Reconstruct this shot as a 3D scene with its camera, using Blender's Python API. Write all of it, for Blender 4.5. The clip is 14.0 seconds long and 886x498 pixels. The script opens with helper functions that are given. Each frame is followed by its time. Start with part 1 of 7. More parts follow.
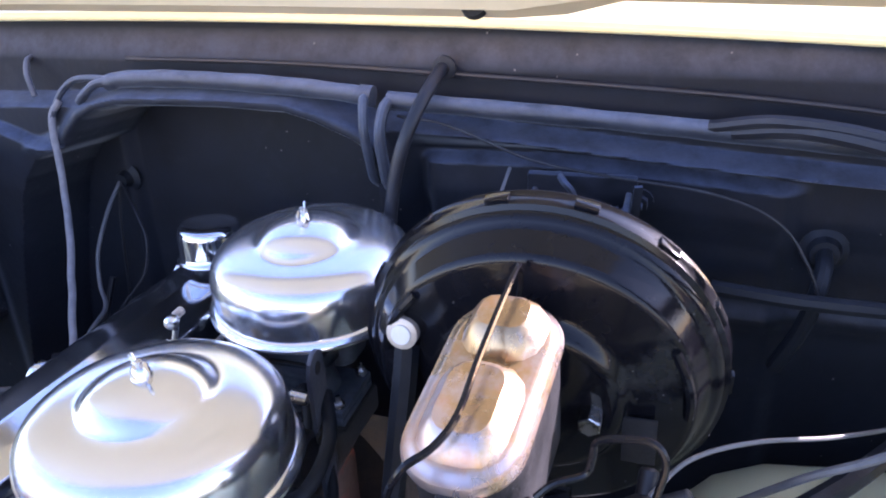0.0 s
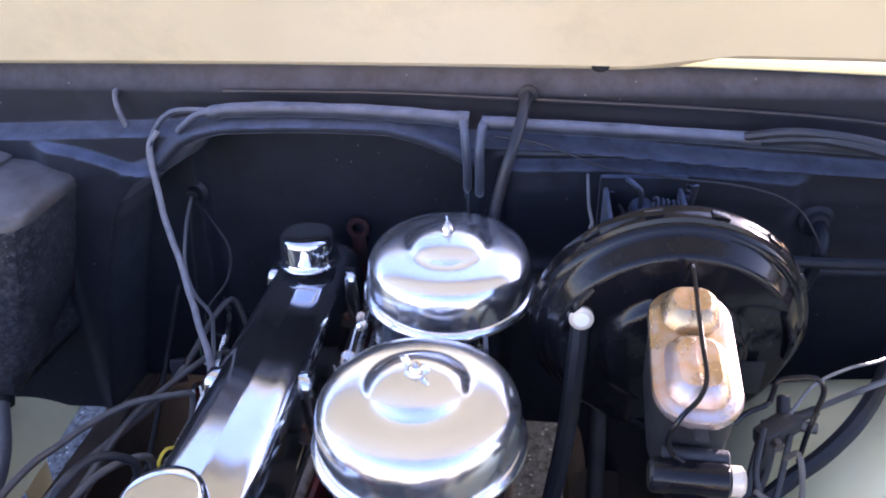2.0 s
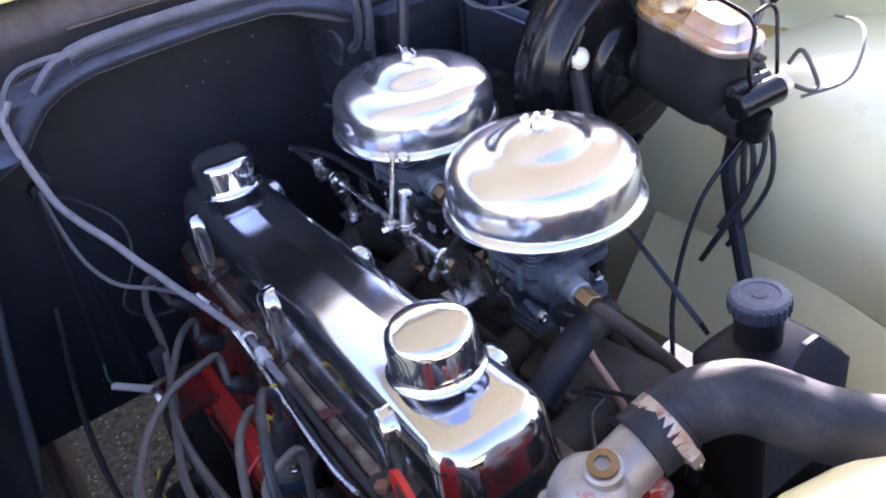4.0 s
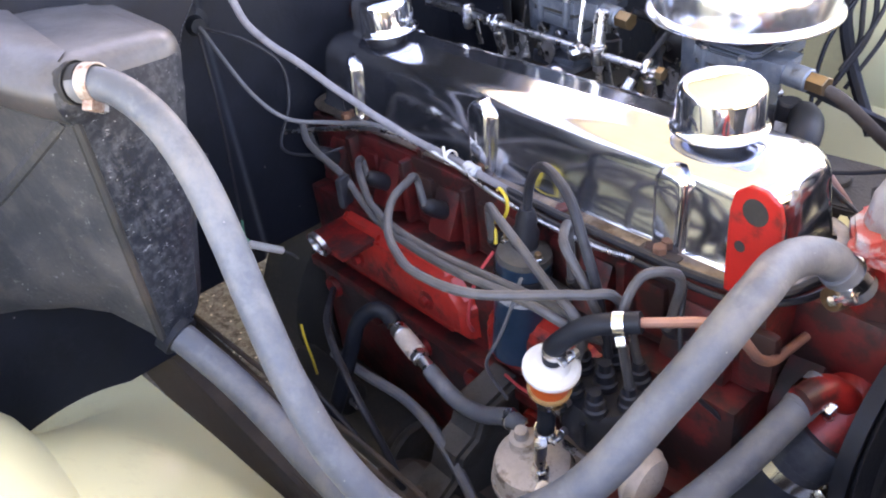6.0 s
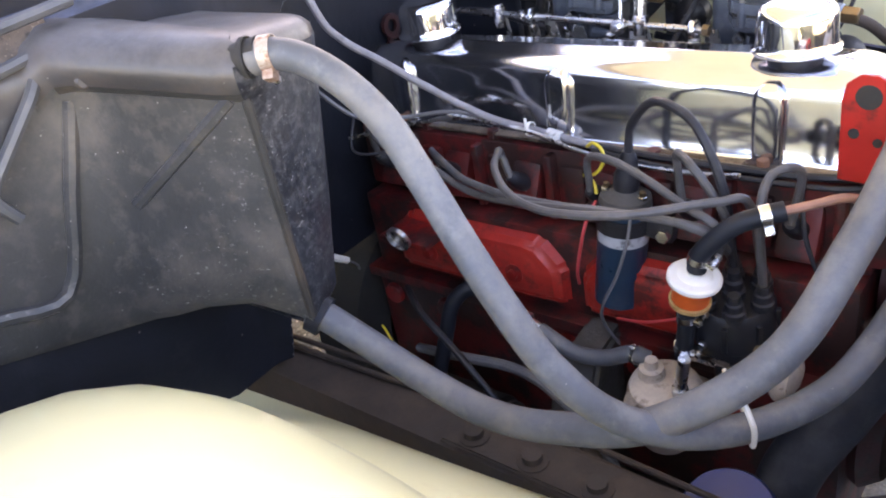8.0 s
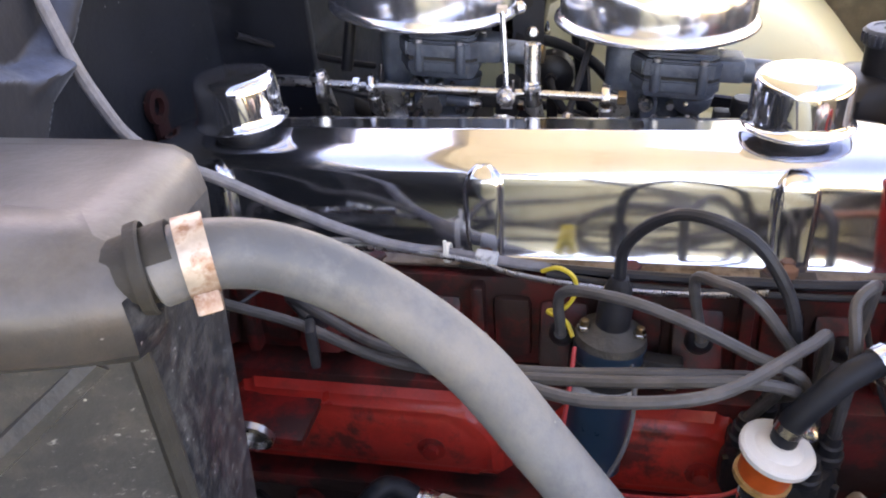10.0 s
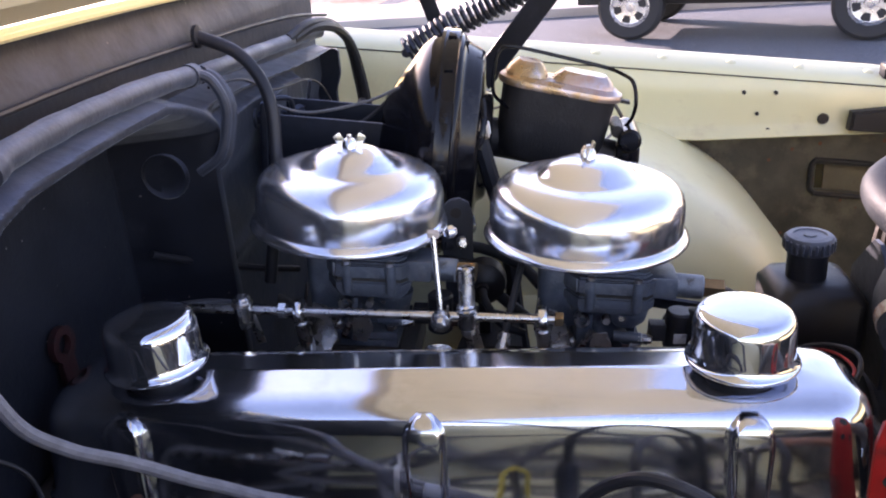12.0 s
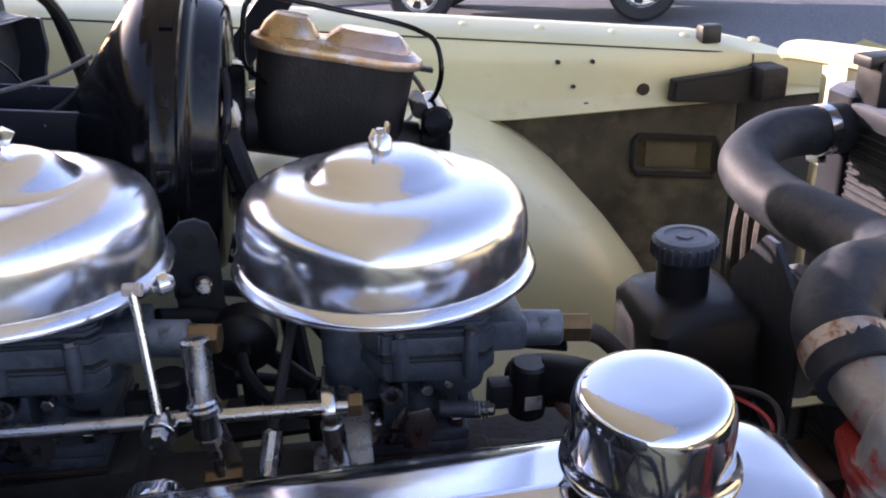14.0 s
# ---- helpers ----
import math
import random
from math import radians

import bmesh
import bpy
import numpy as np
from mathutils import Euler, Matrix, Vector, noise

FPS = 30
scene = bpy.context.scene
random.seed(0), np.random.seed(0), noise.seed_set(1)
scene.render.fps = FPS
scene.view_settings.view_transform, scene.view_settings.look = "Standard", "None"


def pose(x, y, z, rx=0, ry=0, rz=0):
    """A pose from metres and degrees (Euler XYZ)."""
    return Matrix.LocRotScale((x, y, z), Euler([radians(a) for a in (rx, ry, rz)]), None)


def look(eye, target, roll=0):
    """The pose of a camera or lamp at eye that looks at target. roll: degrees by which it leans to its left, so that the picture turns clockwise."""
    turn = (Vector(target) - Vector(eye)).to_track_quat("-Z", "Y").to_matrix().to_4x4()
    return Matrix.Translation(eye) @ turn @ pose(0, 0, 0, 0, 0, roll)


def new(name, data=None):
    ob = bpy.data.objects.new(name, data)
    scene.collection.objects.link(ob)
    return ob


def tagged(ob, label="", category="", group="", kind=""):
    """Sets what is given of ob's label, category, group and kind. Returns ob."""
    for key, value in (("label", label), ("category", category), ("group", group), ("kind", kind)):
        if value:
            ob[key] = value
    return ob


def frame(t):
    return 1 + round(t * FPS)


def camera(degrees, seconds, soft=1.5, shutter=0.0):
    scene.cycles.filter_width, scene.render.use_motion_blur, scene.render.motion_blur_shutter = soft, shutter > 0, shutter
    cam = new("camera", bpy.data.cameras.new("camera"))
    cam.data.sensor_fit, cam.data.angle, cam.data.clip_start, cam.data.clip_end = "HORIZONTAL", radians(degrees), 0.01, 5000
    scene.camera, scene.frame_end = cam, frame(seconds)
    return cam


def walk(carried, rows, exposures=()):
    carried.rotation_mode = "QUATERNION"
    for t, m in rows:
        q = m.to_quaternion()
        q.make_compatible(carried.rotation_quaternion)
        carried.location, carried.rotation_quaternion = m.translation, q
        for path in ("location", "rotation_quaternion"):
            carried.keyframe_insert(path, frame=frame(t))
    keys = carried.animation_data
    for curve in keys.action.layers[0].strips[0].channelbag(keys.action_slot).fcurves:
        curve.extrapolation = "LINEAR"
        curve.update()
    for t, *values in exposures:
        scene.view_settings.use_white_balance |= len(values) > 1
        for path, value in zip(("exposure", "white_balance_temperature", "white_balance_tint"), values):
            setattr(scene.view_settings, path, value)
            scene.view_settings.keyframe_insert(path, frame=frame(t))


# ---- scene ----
cam = camera(57.5, 14.0, 2.0)
PATH = [
    (0, (0.819, 0.549, 1.39), (-0.886, -0.072, 0.55), -2.8),
    (0.5, (0.88, 0.499, 1.437), (-0.754, -0.195, 0.517), -2.0),
    (1, (0.938, 0.423, 1.466), (-0.712, -0.105, 0.467), -0.4),
    (1.5, (0.993, 0.361, 1.49), (-0.684, 0.01, 0.458), 0.9),
    (2, (1.014, 0.299, 1.527), (-0.723, 0.074, 0.563), -1.6),
    (2.2, (1.009, 0.257, 1.516), (-0.752, 0.122, 0.577), -3.1),
    (4.3, (1.007, -0.284, 1.387), (-0.423, 0.587, 0.293), -11.0),
    (4.5, (0.986, -0.328, 1.374), (-0.41, 0.565, 0.253), -10.7),
    (5, (0.928, -0.432, 1.345), (-0.428, 0.487, 0.197), -10.5),
    (5.5, (0.878, -0.504, 1.309), (-0.459, 0.467, 0.181), -8.8),
    (6, (0.894, -0.562, 1.314), (-0.429, 0.446, 0.203), -7.7),
    (6.5, (0.934, -0.688, 1.338), (-0.384, 0.389, 0.288), -7.1),
    (7, (0.937, -0.788, 1.335), (-0.402, 0.326, 0.352), -8.9),
    (7.2, (0.922, -0.804, 1.312), (-0.408, 0.33, 0.34), -9.1),
    (9.3, (0.538, -0.693, 1.254), (-0.181, 0.83, 0.175), -9.9),
    (9.5, (0.496, -0.67, 1.253), (-0.125, 0.897, 0.176), -8.1),
    (10, (0.429, -0.617, 1.256), (0.007, 1.039, 0.217), -5.2),
    (10.5, (0.404, -0.564, 1.278), (0.118, 1.144, 0.279), -3.7),
    (11, (0.391, -0.551, 1.313), (0.157, 1.203, 0.381), -2.8),
    (11.5, (0.385, -0.546, 1.331), (0.16, 1.245, 0.469), -3.3),
    (12, (0.409, -0.545, 1.32), (0.179, 1.286, 0.549), -4.2),
    (12.5, (0.406, -0.446, 1.271), (0.155, 1.396, 0.533), -4.4),
    (13, (0.391, -0.34, 1.241), (0.214, 1.515, 0.515), -3.0),
    (13.5, (0.405, -0.289, 1.234), (0.499, 1.567, 0.493), -1.1),
    (14, (0.433, -0.285, 1.242), (0.665, 1.526, 0.424), -3.1),
]
# seconds, stops, kelvin, tint: the phone brightens the dark side of the engine and warms it
EXPOSURE = [
    (0.0, 2.56, 5950, 39), (1.0, 2.60, 6250, 40), (1.5, 2.66, 6250, 41), (2.2, 2.64, 6050, 40), (4.3, 2.88, 6400, 38), (5.0, 3.3, 6700, 37), (6.0, 3.86, 7600, 36),
    (6.5, 3.74, 7600, 35), (7.2, 3.67, 7500, 35), (9.3, 3.35, 8500, 37), (9.5, 3.35, 8500, 37), (10.0, 3.2, 8300, 36), (10.5, 2.92, 8000, 34), (11.0, 2.68, 7600, 34),
    (11.5, 2.38, 7000, 36), (12.0, 2.17, 7000, 40), (12.5, 2.1, 7000, 41), (13.0, 2.12, 7000, 39), (13.5, 1.93, 6700, 35), (14.0, 1.75, 6900, 35),
]
walk(cam, [(t, look(eye, target, roll)) for t, eye, target, roll in PATH], EXPOSURE)

# ---- world, sun, exposure ----
SUN = Vector((-0.66, 0.70, 0.28)).normalized()
world = bpy.data.worlds.new("sky_world")
scene.world = world
world.use_nodes = True
wn, wl = world.node_tree.nodes, world.node_tree.links
sky = wn.new("ShaderNodeTexSky")
sky.sky_type, sky.sun_disc = "NISHITA", False
sky.sun_elevation = math.asin(SUN.z)
sky.sun_rotation = math.atan2(SUN.x, SUN.y)
sky.dust_density = 0.6
wn["Background"].inputs["Strength"].default_value = 0.15
wl.new(sky.outputs["Color"], wn["Background"].inputs["Color"])
sun = new("sun", bpy.data.lights.new("sun", "SUN"))
sun.data.energy, sun.data.angle, sun.data.color = 4.5, radians(0.53), (1.0, 0.94, 0.85)
sun.matrix_world = look(SUN * 20, (0, 0, 0))


# ---- materials ----
def make(name, base, rough=0.5, metal=0.0, var=0.15, scale=25.0, fine=220.0, bump=0.08, rvar=0.12,
         dust=None, dust_amount=0.0, dust_scale=12.0, coat=0.0, second=None, second_at=0.55, second_scale=9.0,
         specks=None, speck_scale=160.0, speck_size=0.06, random_tint=0.0, scratches=None, skylit_dust=None):
    """A surface with variation at two scales, optional second colour in patches, dust and specks."""
    m = bpy.data.materials.new(name)
    m.use_nodes = True
    nt = m.node_tree
    n, l = nt.nodes, nt.links
    bsdf = n["Principled BSDF"]
    tc = n.new("ShaderNodeTexCoord")

    def noise_at(s, detail=4.0, rough_=0.6):
        t = n.new("ShaderNodeTexNoise")
        t.inputs["Scale"].default_value, t.inputs["Detail"].default_value, t.inputs["Roughness"].default_value = s, detail, rough_
        l.new(tc.outputs["Object"], t.inputs["Vector"])
        return t.outputs["Fac"]

    def ramp(fac, a, b):
        r = n.new("ShaderNodeMapRange")
        r.inputs["From Min"].default_value, r.inputs["From Max"].default_value = a, b
        l.new(fac, r.inputs["Value"])
        return r.outputs["Result"]

    def mix(fac, a, b):
        x = n.new("ShaderNodeMix")
        x.data_type = "RGBA"
        if isinstance(fac, float):
            x.inputs[0].default_value = fac
        else:
            l.new(fac, x.inputs[0])
        for v, i in ((a, 6), (b, 7)):
            if isinstance(v, tuple):
                x.inputs[i].default_value = (*v, 1.0)
            else:
                l.new(v, x.inputs[i])
        return x.outputs[2]

    big, small = noise_at(scale), noise_at(fine, 3.0)
    lo, hi = tuple(c * (1 - var) for c in base), tuple(min(1.0, c * (1 + var)) for c in base)
    colour = mix(ramp(big, 0.3, 0.7), lo, hi)
    if second:
        colour = mix(ramp(noise_at(second_scale, 6.0, 0.65), second_at - 0.04, second_at + 0.08), colour, second)
    if random_tint:
        info = n.new("ShaderNodeObjectInfo")
        colour = mix(ramp(info.outputs["Random"], 0.0, 1.0 / random_tint), colour, tuple(c * 0.6 for c in base))
    if dust:
        colour = mix(ramp(noise_at(dust_scale, 8.0, 0.7), 0.62 - dust_amount * 0.3, 0.95 - dust_amount * 0.2), colour, dust)
    if specks:
        v = n.new("ShaderNodeTexVoronoi")
        v.inputs["Scale"].default_value = speck_scale
        l.new(tc.outputs["Object"], v.inputs["Vector"])
        colour = mix(ramp(v.outputs["Distance"], speck_size * 1.6, speck_size), colour, specks)
    # paler upward faces: dust, with bluish sky light put into its colour
    if skylit_dust:
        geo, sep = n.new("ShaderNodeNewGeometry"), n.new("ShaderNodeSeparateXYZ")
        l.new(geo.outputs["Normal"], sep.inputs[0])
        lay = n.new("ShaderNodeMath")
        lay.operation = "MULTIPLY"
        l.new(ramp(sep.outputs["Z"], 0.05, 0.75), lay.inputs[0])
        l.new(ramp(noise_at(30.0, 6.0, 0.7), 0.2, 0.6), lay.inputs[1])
        colour = mix(lay.outputs[0], colour, skylit_dust)
    if scratches:
        m2 = n.new("ShaderNodeMapping")
        m2.inputs["Scale"].default_value = (1.0, 0.45, 1.6)
        l.new(tc.outputs["Object"], m2.inputs["Vector"])
        fine_scuff, patch = noise_at(150.0, 6.0, 0.75), noise_at(7.0, 3.0, 0.6)
        l.new(m2.outputs["Vector"], fine_scuff.node.inputs["Vector"])
        both = n.new("ShaderNodeMath")
        both.operation = "MULTIPLY"
        l.new(ramp(fine_scuff, 0.60, 0.72), both.inputs[0])
        l.new(ramp(patch, 0.46, 0.62), both.inputs[1])
        colour = mix(both.outputs[0], colour, scratches)
    l.new(colour, bsdf.inputs["Base Color"])
    rr = n.new("ShaderNodeMapRange")
    rr.inputs["From Min"].default_value, rr.inputs["From Max"].default_value = 0.25, 0.75
    rr.inputs["To Min"].default_value, rr.inputs["To Max"].default_value = max(0.02, rough - rvar), min(1.0, rough + rvar)
    l.new(big, rr.inputs["Value"])
    l.new(rr.outputs["Result"], bsdf.inputs["Roughness"])
    bsdf.inputs["Metallic"].default_value = metal
    bsdf.inputs["Coat Weight"].default_value = coat
    bsdf.inputs["Coat Roughness"].default_value = 0.08
    if bump:
        b = n.new("ShaderNodeBump")
        b.inputs["Strength"].default_value, b.inputs["Distance"].default_value = bump, 0.002
        l.new(small, b.inputs["Height"])
        l.new(b.outputs["Normal"], bsdf.inputs["Normal"])
    return m


M = {
    # the blue in these two blacks, strongest on top, stands for sky light
    "black_paint": make("black_paint", (0.0072, 0.0085, 0.0135), 0.54, var=0.3, dust=(0.024, 0.027, 0.036), dust_amount=0.18, bump=0.25, fine=90, specks=(0.16, 0.15, 0.15), speck_scale=38, speck_size=0.03, skylit_dust=(0.056, 0.068, 0.106)),
    "dusty_black": make("dusty_black", (0.018, 0.022, 0.033), 0.5, var=0.3, bump=0.25, fine=150, dust=(0.058, 0.067, 0.092), dust_amount=0.4, skylit_dust=(0.095, 0.108, 0.148)),
    "black_gloss": make("black_gloss", (0.006, 0.006, 0.008), 0.13, var=0.2, bump=0.04, rvar=0.05, coat=0.0, dust=(0.05, 0.05, 0.05), dust_amount=0.12, specks=(0.10, 0.10, 0.10), speck_scale=60, speck_size=0.03),
    "black_cast": make("black_cast", (0.018, 0.018, 0.021), 0.5, var=0.3, bump=0.35, fine=400, dust=(0.08, 0.08, 0.085), dust_amount=0.2),
    "black_plastic": make("black_plastic", (0.013, 0.013, 0.016), 0.40, var=0.3, bump=0.12, fine=500, dust=(0.05, 0.047, 0.045), dust_amount=0.2),
    "carb_blue": make("carb_blue", (0.088, 0.106, 0.135), 0.42, 0.35, var=0.4, scale=40, bump=0.3, fine=320, second=(0.15, 0.17, 0.20), second_at=0.58, second_scale=60, dust=(0.025, 0.022, 0.02), dust_amount=0.3, dust_scale=30),
    "oil_filter_blue": make("oil_filter_blue", (0.012, 0.03, 0.16), 0.35, var=0.1, bump=0.03, dust=(0.08, 0.08, 0.09), dust_amount=0.25),
    "grit": make("grit", (0.10, 0.075, 0.058), 0.9, var=0.5, scale=60, bump=1.0, fine=160, second=(0.03, 0.026, 0.024), second_scale=60, specks=(0.22, 0.17, 0.13), speck_scale=220, speck_size=0.12),
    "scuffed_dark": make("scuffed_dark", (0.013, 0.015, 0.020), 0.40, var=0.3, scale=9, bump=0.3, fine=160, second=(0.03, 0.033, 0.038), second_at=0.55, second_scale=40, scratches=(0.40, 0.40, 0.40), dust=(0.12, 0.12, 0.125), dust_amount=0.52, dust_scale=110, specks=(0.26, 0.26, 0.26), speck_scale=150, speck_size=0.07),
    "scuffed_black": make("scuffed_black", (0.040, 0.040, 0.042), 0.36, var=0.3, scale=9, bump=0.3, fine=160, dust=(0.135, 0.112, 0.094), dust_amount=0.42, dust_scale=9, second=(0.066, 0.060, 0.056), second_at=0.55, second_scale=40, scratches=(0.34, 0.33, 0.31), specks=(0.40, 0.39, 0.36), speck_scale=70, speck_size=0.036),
    "grime": make("grime", (0.020, 0.018, 0.016), 0.7, var=0.5, bump=0.5, fine=120, second=(0.05, 0.035, 0.025)),
    "chrome": make("chrome", (0.66, 0.68, 0.74), 0.06, 0.97, var=0.06, scale=14, bump=0.012, fine=500, rvar=0.05, dust=(0.45, 0.43, 0.40), dust_amount=0.12, dust_scale=16),
    "cover_chrome": make("cover_chrome", (0.66, 0.67, 0.71), 0.11, 0.985, var=0.08, scale=14, bump=0.012, fine=400, rvar=0.035, dust=(0.40, 0.38, 0.35), dust_amount=0.25, dust_scale=22),
    "polished_aluminium": make("polished_aluminium", (0.79, 0.81, 0.87), 0.185, 0.95, var=0.05, scale=9, bump=0.010, fine=60, rvar=0.045, dust=(0.62, 0.62, 0.64), dust_amount=0.12, dust_scale=30),
    "steel": make("steel", (0.52, 0.51, 0.50), 0.28, 1.0, var=0.2, scale=60, bump=0.05, second=(0.30, 0.24, 0.18), second_at=0.66, second_scale=80),
    "bright_steel": make("bright_steel", (0.72, 0.72, 0.72), 0.2, 1.0, var=0.1, scale=80, bump=0.03),
    "carb_zinc": make("carb_zinc", (0.15, 0.175, 0.21), 0.40, 0.5, var=0.35, scale=40, bump=0.25, fine=350, second=(0.05, 0.05, 0.05), second_at=0.62, second_scale=45),
    "cast_iron": make("cast_iron", (0.07, 0.065, 0.06), 0.65, 0.3, var=0.4, bump=0.5, fine=260, second=(0.05, 0.035, 0.025)),
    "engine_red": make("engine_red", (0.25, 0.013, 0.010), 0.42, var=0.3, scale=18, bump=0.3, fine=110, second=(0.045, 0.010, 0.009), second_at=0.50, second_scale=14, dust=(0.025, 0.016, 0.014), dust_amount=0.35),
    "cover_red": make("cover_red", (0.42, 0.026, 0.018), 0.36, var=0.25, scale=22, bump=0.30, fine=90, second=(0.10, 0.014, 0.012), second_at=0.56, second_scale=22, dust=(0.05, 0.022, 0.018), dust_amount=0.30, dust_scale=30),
    "rusty_steel": make("rusty_steel", (0.50, 0.43, 0.38), 0.5, 0.5, var=0.3, scale=70, bump=0.3, second=(0.26, 0.13, 0.08), second_at=0.50, second_scale=70, dust=(0.55, 0.48, 0.42), dust_amount=0.5, dust_scale=60),
    "dark_red": make("dark_red", (0.045, 0.010, 0.010), 0.6, var=0.3, bump=0.3, second=(0.02, 0.012, 0.011), second_at=0.5, second_scale=40),
    "bright_red": make("bright_red", (0.42, 0.016, 0.011), 0.36, var=0.15, scale=30, bump=0.12, second=(0.06, 0.014, 0.012), second_at=0.57, second_scale=20),
    "worn_red": make("worn_red", (0.27, 0.026, 0.020), 0.45, var=0.2, bump=0.25, second=(0.30, 0.30, 0.31), second_at=0.55, second_scale=22),
    "bare_casting": make("bare_casting", (0.34, 0.33, 0.33), 0.5, 0.6, var=0.25, bump=0.3, fine=300, second=(0.45, 0.05, 0.03), second_at=0.60, second_scale=26),
    "hose_grey": make("hose_grey", (0.088, 0.096, 0.111), 0.52, var=0.28, scale=14, bump=0.18, fine=300, dust=(0.21, 0.19, 0.165), dust_amount=0.5, dust_scale=16, second=(0.135, 0.140, 0.150), second_at=0.56, second_scale=24, specks=(0.26, 0.25, 0.24), speck_scale=55, speck_size=0.025),
    "hose_black": make("hose_black", (0.012, 0.014, 0.019), 0.52, var=0.25, bump=0.15, fine=400, dust=(0.045, 0.043, 0.042), dust_amount=0.15),
    "wire_grey": make("wire_grey", (0.105, 0.103, 0.108), 0.5, var=0.25, scale=60, bump=0.1, dust=(0.17, 0.16, 0.15), dust_amount=0.25),
    "lead_grey": make("lead_grey", (0.070, 0.066, 0.066), 0.5, var=0.3, scale=50, bump=0.12, dust=(0.12, 0.10, 0.088), dust_amount=0.35, dust_scale=40),
    "wire_black": make("wire_black", (0.018, 0.018, 0.022), 0.45, var=0.3, bump=0.1, dust=(0.09, 0.09, 0.09), dust_amount=0.2),
    "loom_tape": make("loom_tape", (0.15, 0.145, 0.16), 0.6, var=0.25, scale=90, bump=0.3, fine=300, dust=(0.22, 0.21, 0.20), dust_amount=0.25),
    "wire_yellow": make("wire_yellow", (0.62, 0.46, 0.04), 0.4, var=0.1, bump=0.0),
    "wire_red": make("wire_red", (0.45, 0.045, 0.05), 0.4, var=0.1, bump=0.0),
    "wire_green": make("wire_green", (0.05, 0.22, 0.14), 0.4, var=0.1, bump=0.0),
    "cream_paint": make("cream_paint", (0.70, 0.665, 0.405), 0.32, var=0.05, scale=6, bump=0.03, fine=300, rvar=0.06, coat=0.2, dust=(0.50, 0.43, 0.26), dust_amount=0.15),
    "cream_dirty": make("cream_dirty", (0.60, 0.54, 0.36), 0.45, var=0.12, scale=7, bump=0.08, dust=(0.30, 0.24, 0.15), dust_amount=0.4, dust_scale=5),
    "hood_cream": make("hood_cream", (0.87, 0.69, 0.41), 0.40, var=0.05, scale=5, bump=0.04, dust=(0.62, 0.48, 0.27), dust_amount=0.25, dust_scale=4),
    "undercoat": make("undercoat", (0.080, 0.072, 0.051), 0.75, var=0.45, scale=16, bump=0.5, fine=150, second=(0.145, 0.128, 0.086), second_at=0.55, second_scale=10, specks=(0.16, 0.06, 0.03), speck_scale=34, speck_size=0.10),
    "worn_flange": make("worn_flange", (0.20, 0.155, 0.12), 0.36, 0.6, var=0.35, scale=30, bump=0.2, second=(0.07, 0.045, 0.03), second_at=0.52, second_scale=24),
    "tan_sheet": make("tan_sheet", (0.17, 0.145, 0.09), 0.6, var=0.2, scale=20, bump=0.15, second=(0.11, 0.075, 0.045), second_at=0.6, second_scale=16),
    "hose_dusty": make("hose_dusty", (0.022, 0.026, 0.035), 0.58, var=0.3, scale=14, bump=0.15, fine=300, dust=(0.085, 0.088, 0.095), dust_amount=0.45, dust_scale=14),
    "heater_lip": make("heater_lip", (0.060, 0.061, 0.066), 0.42, var=0.25, scale=20, bump=0.15, dust=(0.13, 0.12, 0.11), dust_amount=0.4, dust_scale=14),
    # its paler upward faces also carry the sky's sheen as colour
    "heater_top": make("heater_top", (0.040, 0.037, 0.038), 0.40, var=0.3, scale=9, bump=0.15, fine=200, dust=(0.095, 0.070, 0.055), dust_amount=0.5, dust_scale=16, second=(0.030, 0.028, 0.029), second_at=0.56, second_scale=26, specks=(0.2, 0.19, 0.18), speck_scale=60, speck_size=0.03, skylit_dust=(0.105, 0.098, 0.097)),
    # deeper red: grime on head and block, plus the bay's shade put in
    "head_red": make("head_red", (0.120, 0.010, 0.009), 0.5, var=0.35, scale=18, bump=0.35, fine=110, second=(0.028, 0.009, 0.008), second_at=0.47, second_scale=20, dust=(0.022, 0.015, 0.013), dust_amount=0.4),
    "battery_grey": make("battery_grey", (0.21, 0.198, 0.200), 0.5, var=0.12, scale=20, bump=0.1, dust=(0.30, 0.28, 0.27), dust_amount=0.4, second=(0.15, 0.14, 0.15), second_at=0.62, second_scale=14),
    "gold_zinc": make("gold_zinc", (0.44, 0.30, 0.165), 0.30, 0.8, var=0.2, scale=30, bump=0.05, second=(0.50, 0.41, 0.39), second_at=0.49, second_scale=22, dust=(0.50, 0.22, 0.10), dust_amount=0.35, dust_scale=30),
    "brass": make("brass", (0.24, 0.165, 0.095), 0.40, 0.9, var=0.25, scale=60, bump=0.08, second=(0.22, 0.14, 0.08), second_at=0.6, second_scale=70),
    "copper": make("copper", (0.36, 0.19, 0.145), 0.45, 0.6, var=0.2, scale=50, bump=0.05),
    "rust": make("rust", (0.050, 0.035, 0.027), 0.8, var=0.4, bump=0.5, fine=160, second=(0.04, 0.03, 0.025), second_scale=18),
    "rust_bright": make("rust_bright", (0.19, 0.085, 0.045), 0.75, var=0.3, bump=0.4, fine=160, second=(0.18, 0.08, 0.05), second_scale=18),
    "white_plastic": make("white_plastic", (0.72, 0.70, 0.66), 0.42, var=0.06, scale=40, bump=0.05, dust=(0.45, 0.38, 0.30), dust_amount=0.15, dust_scale=40),
    "orange_plastic": make("orange_plastic", (0.62, 0.10, 0.02), 0.35, var=0.15, scale=60, bump=0.05),
    "amber_plastic": make("amber_plastic", (0.42, 0.25, 0.10), 0.3, var=0.2, scale=60, bump=0.04),
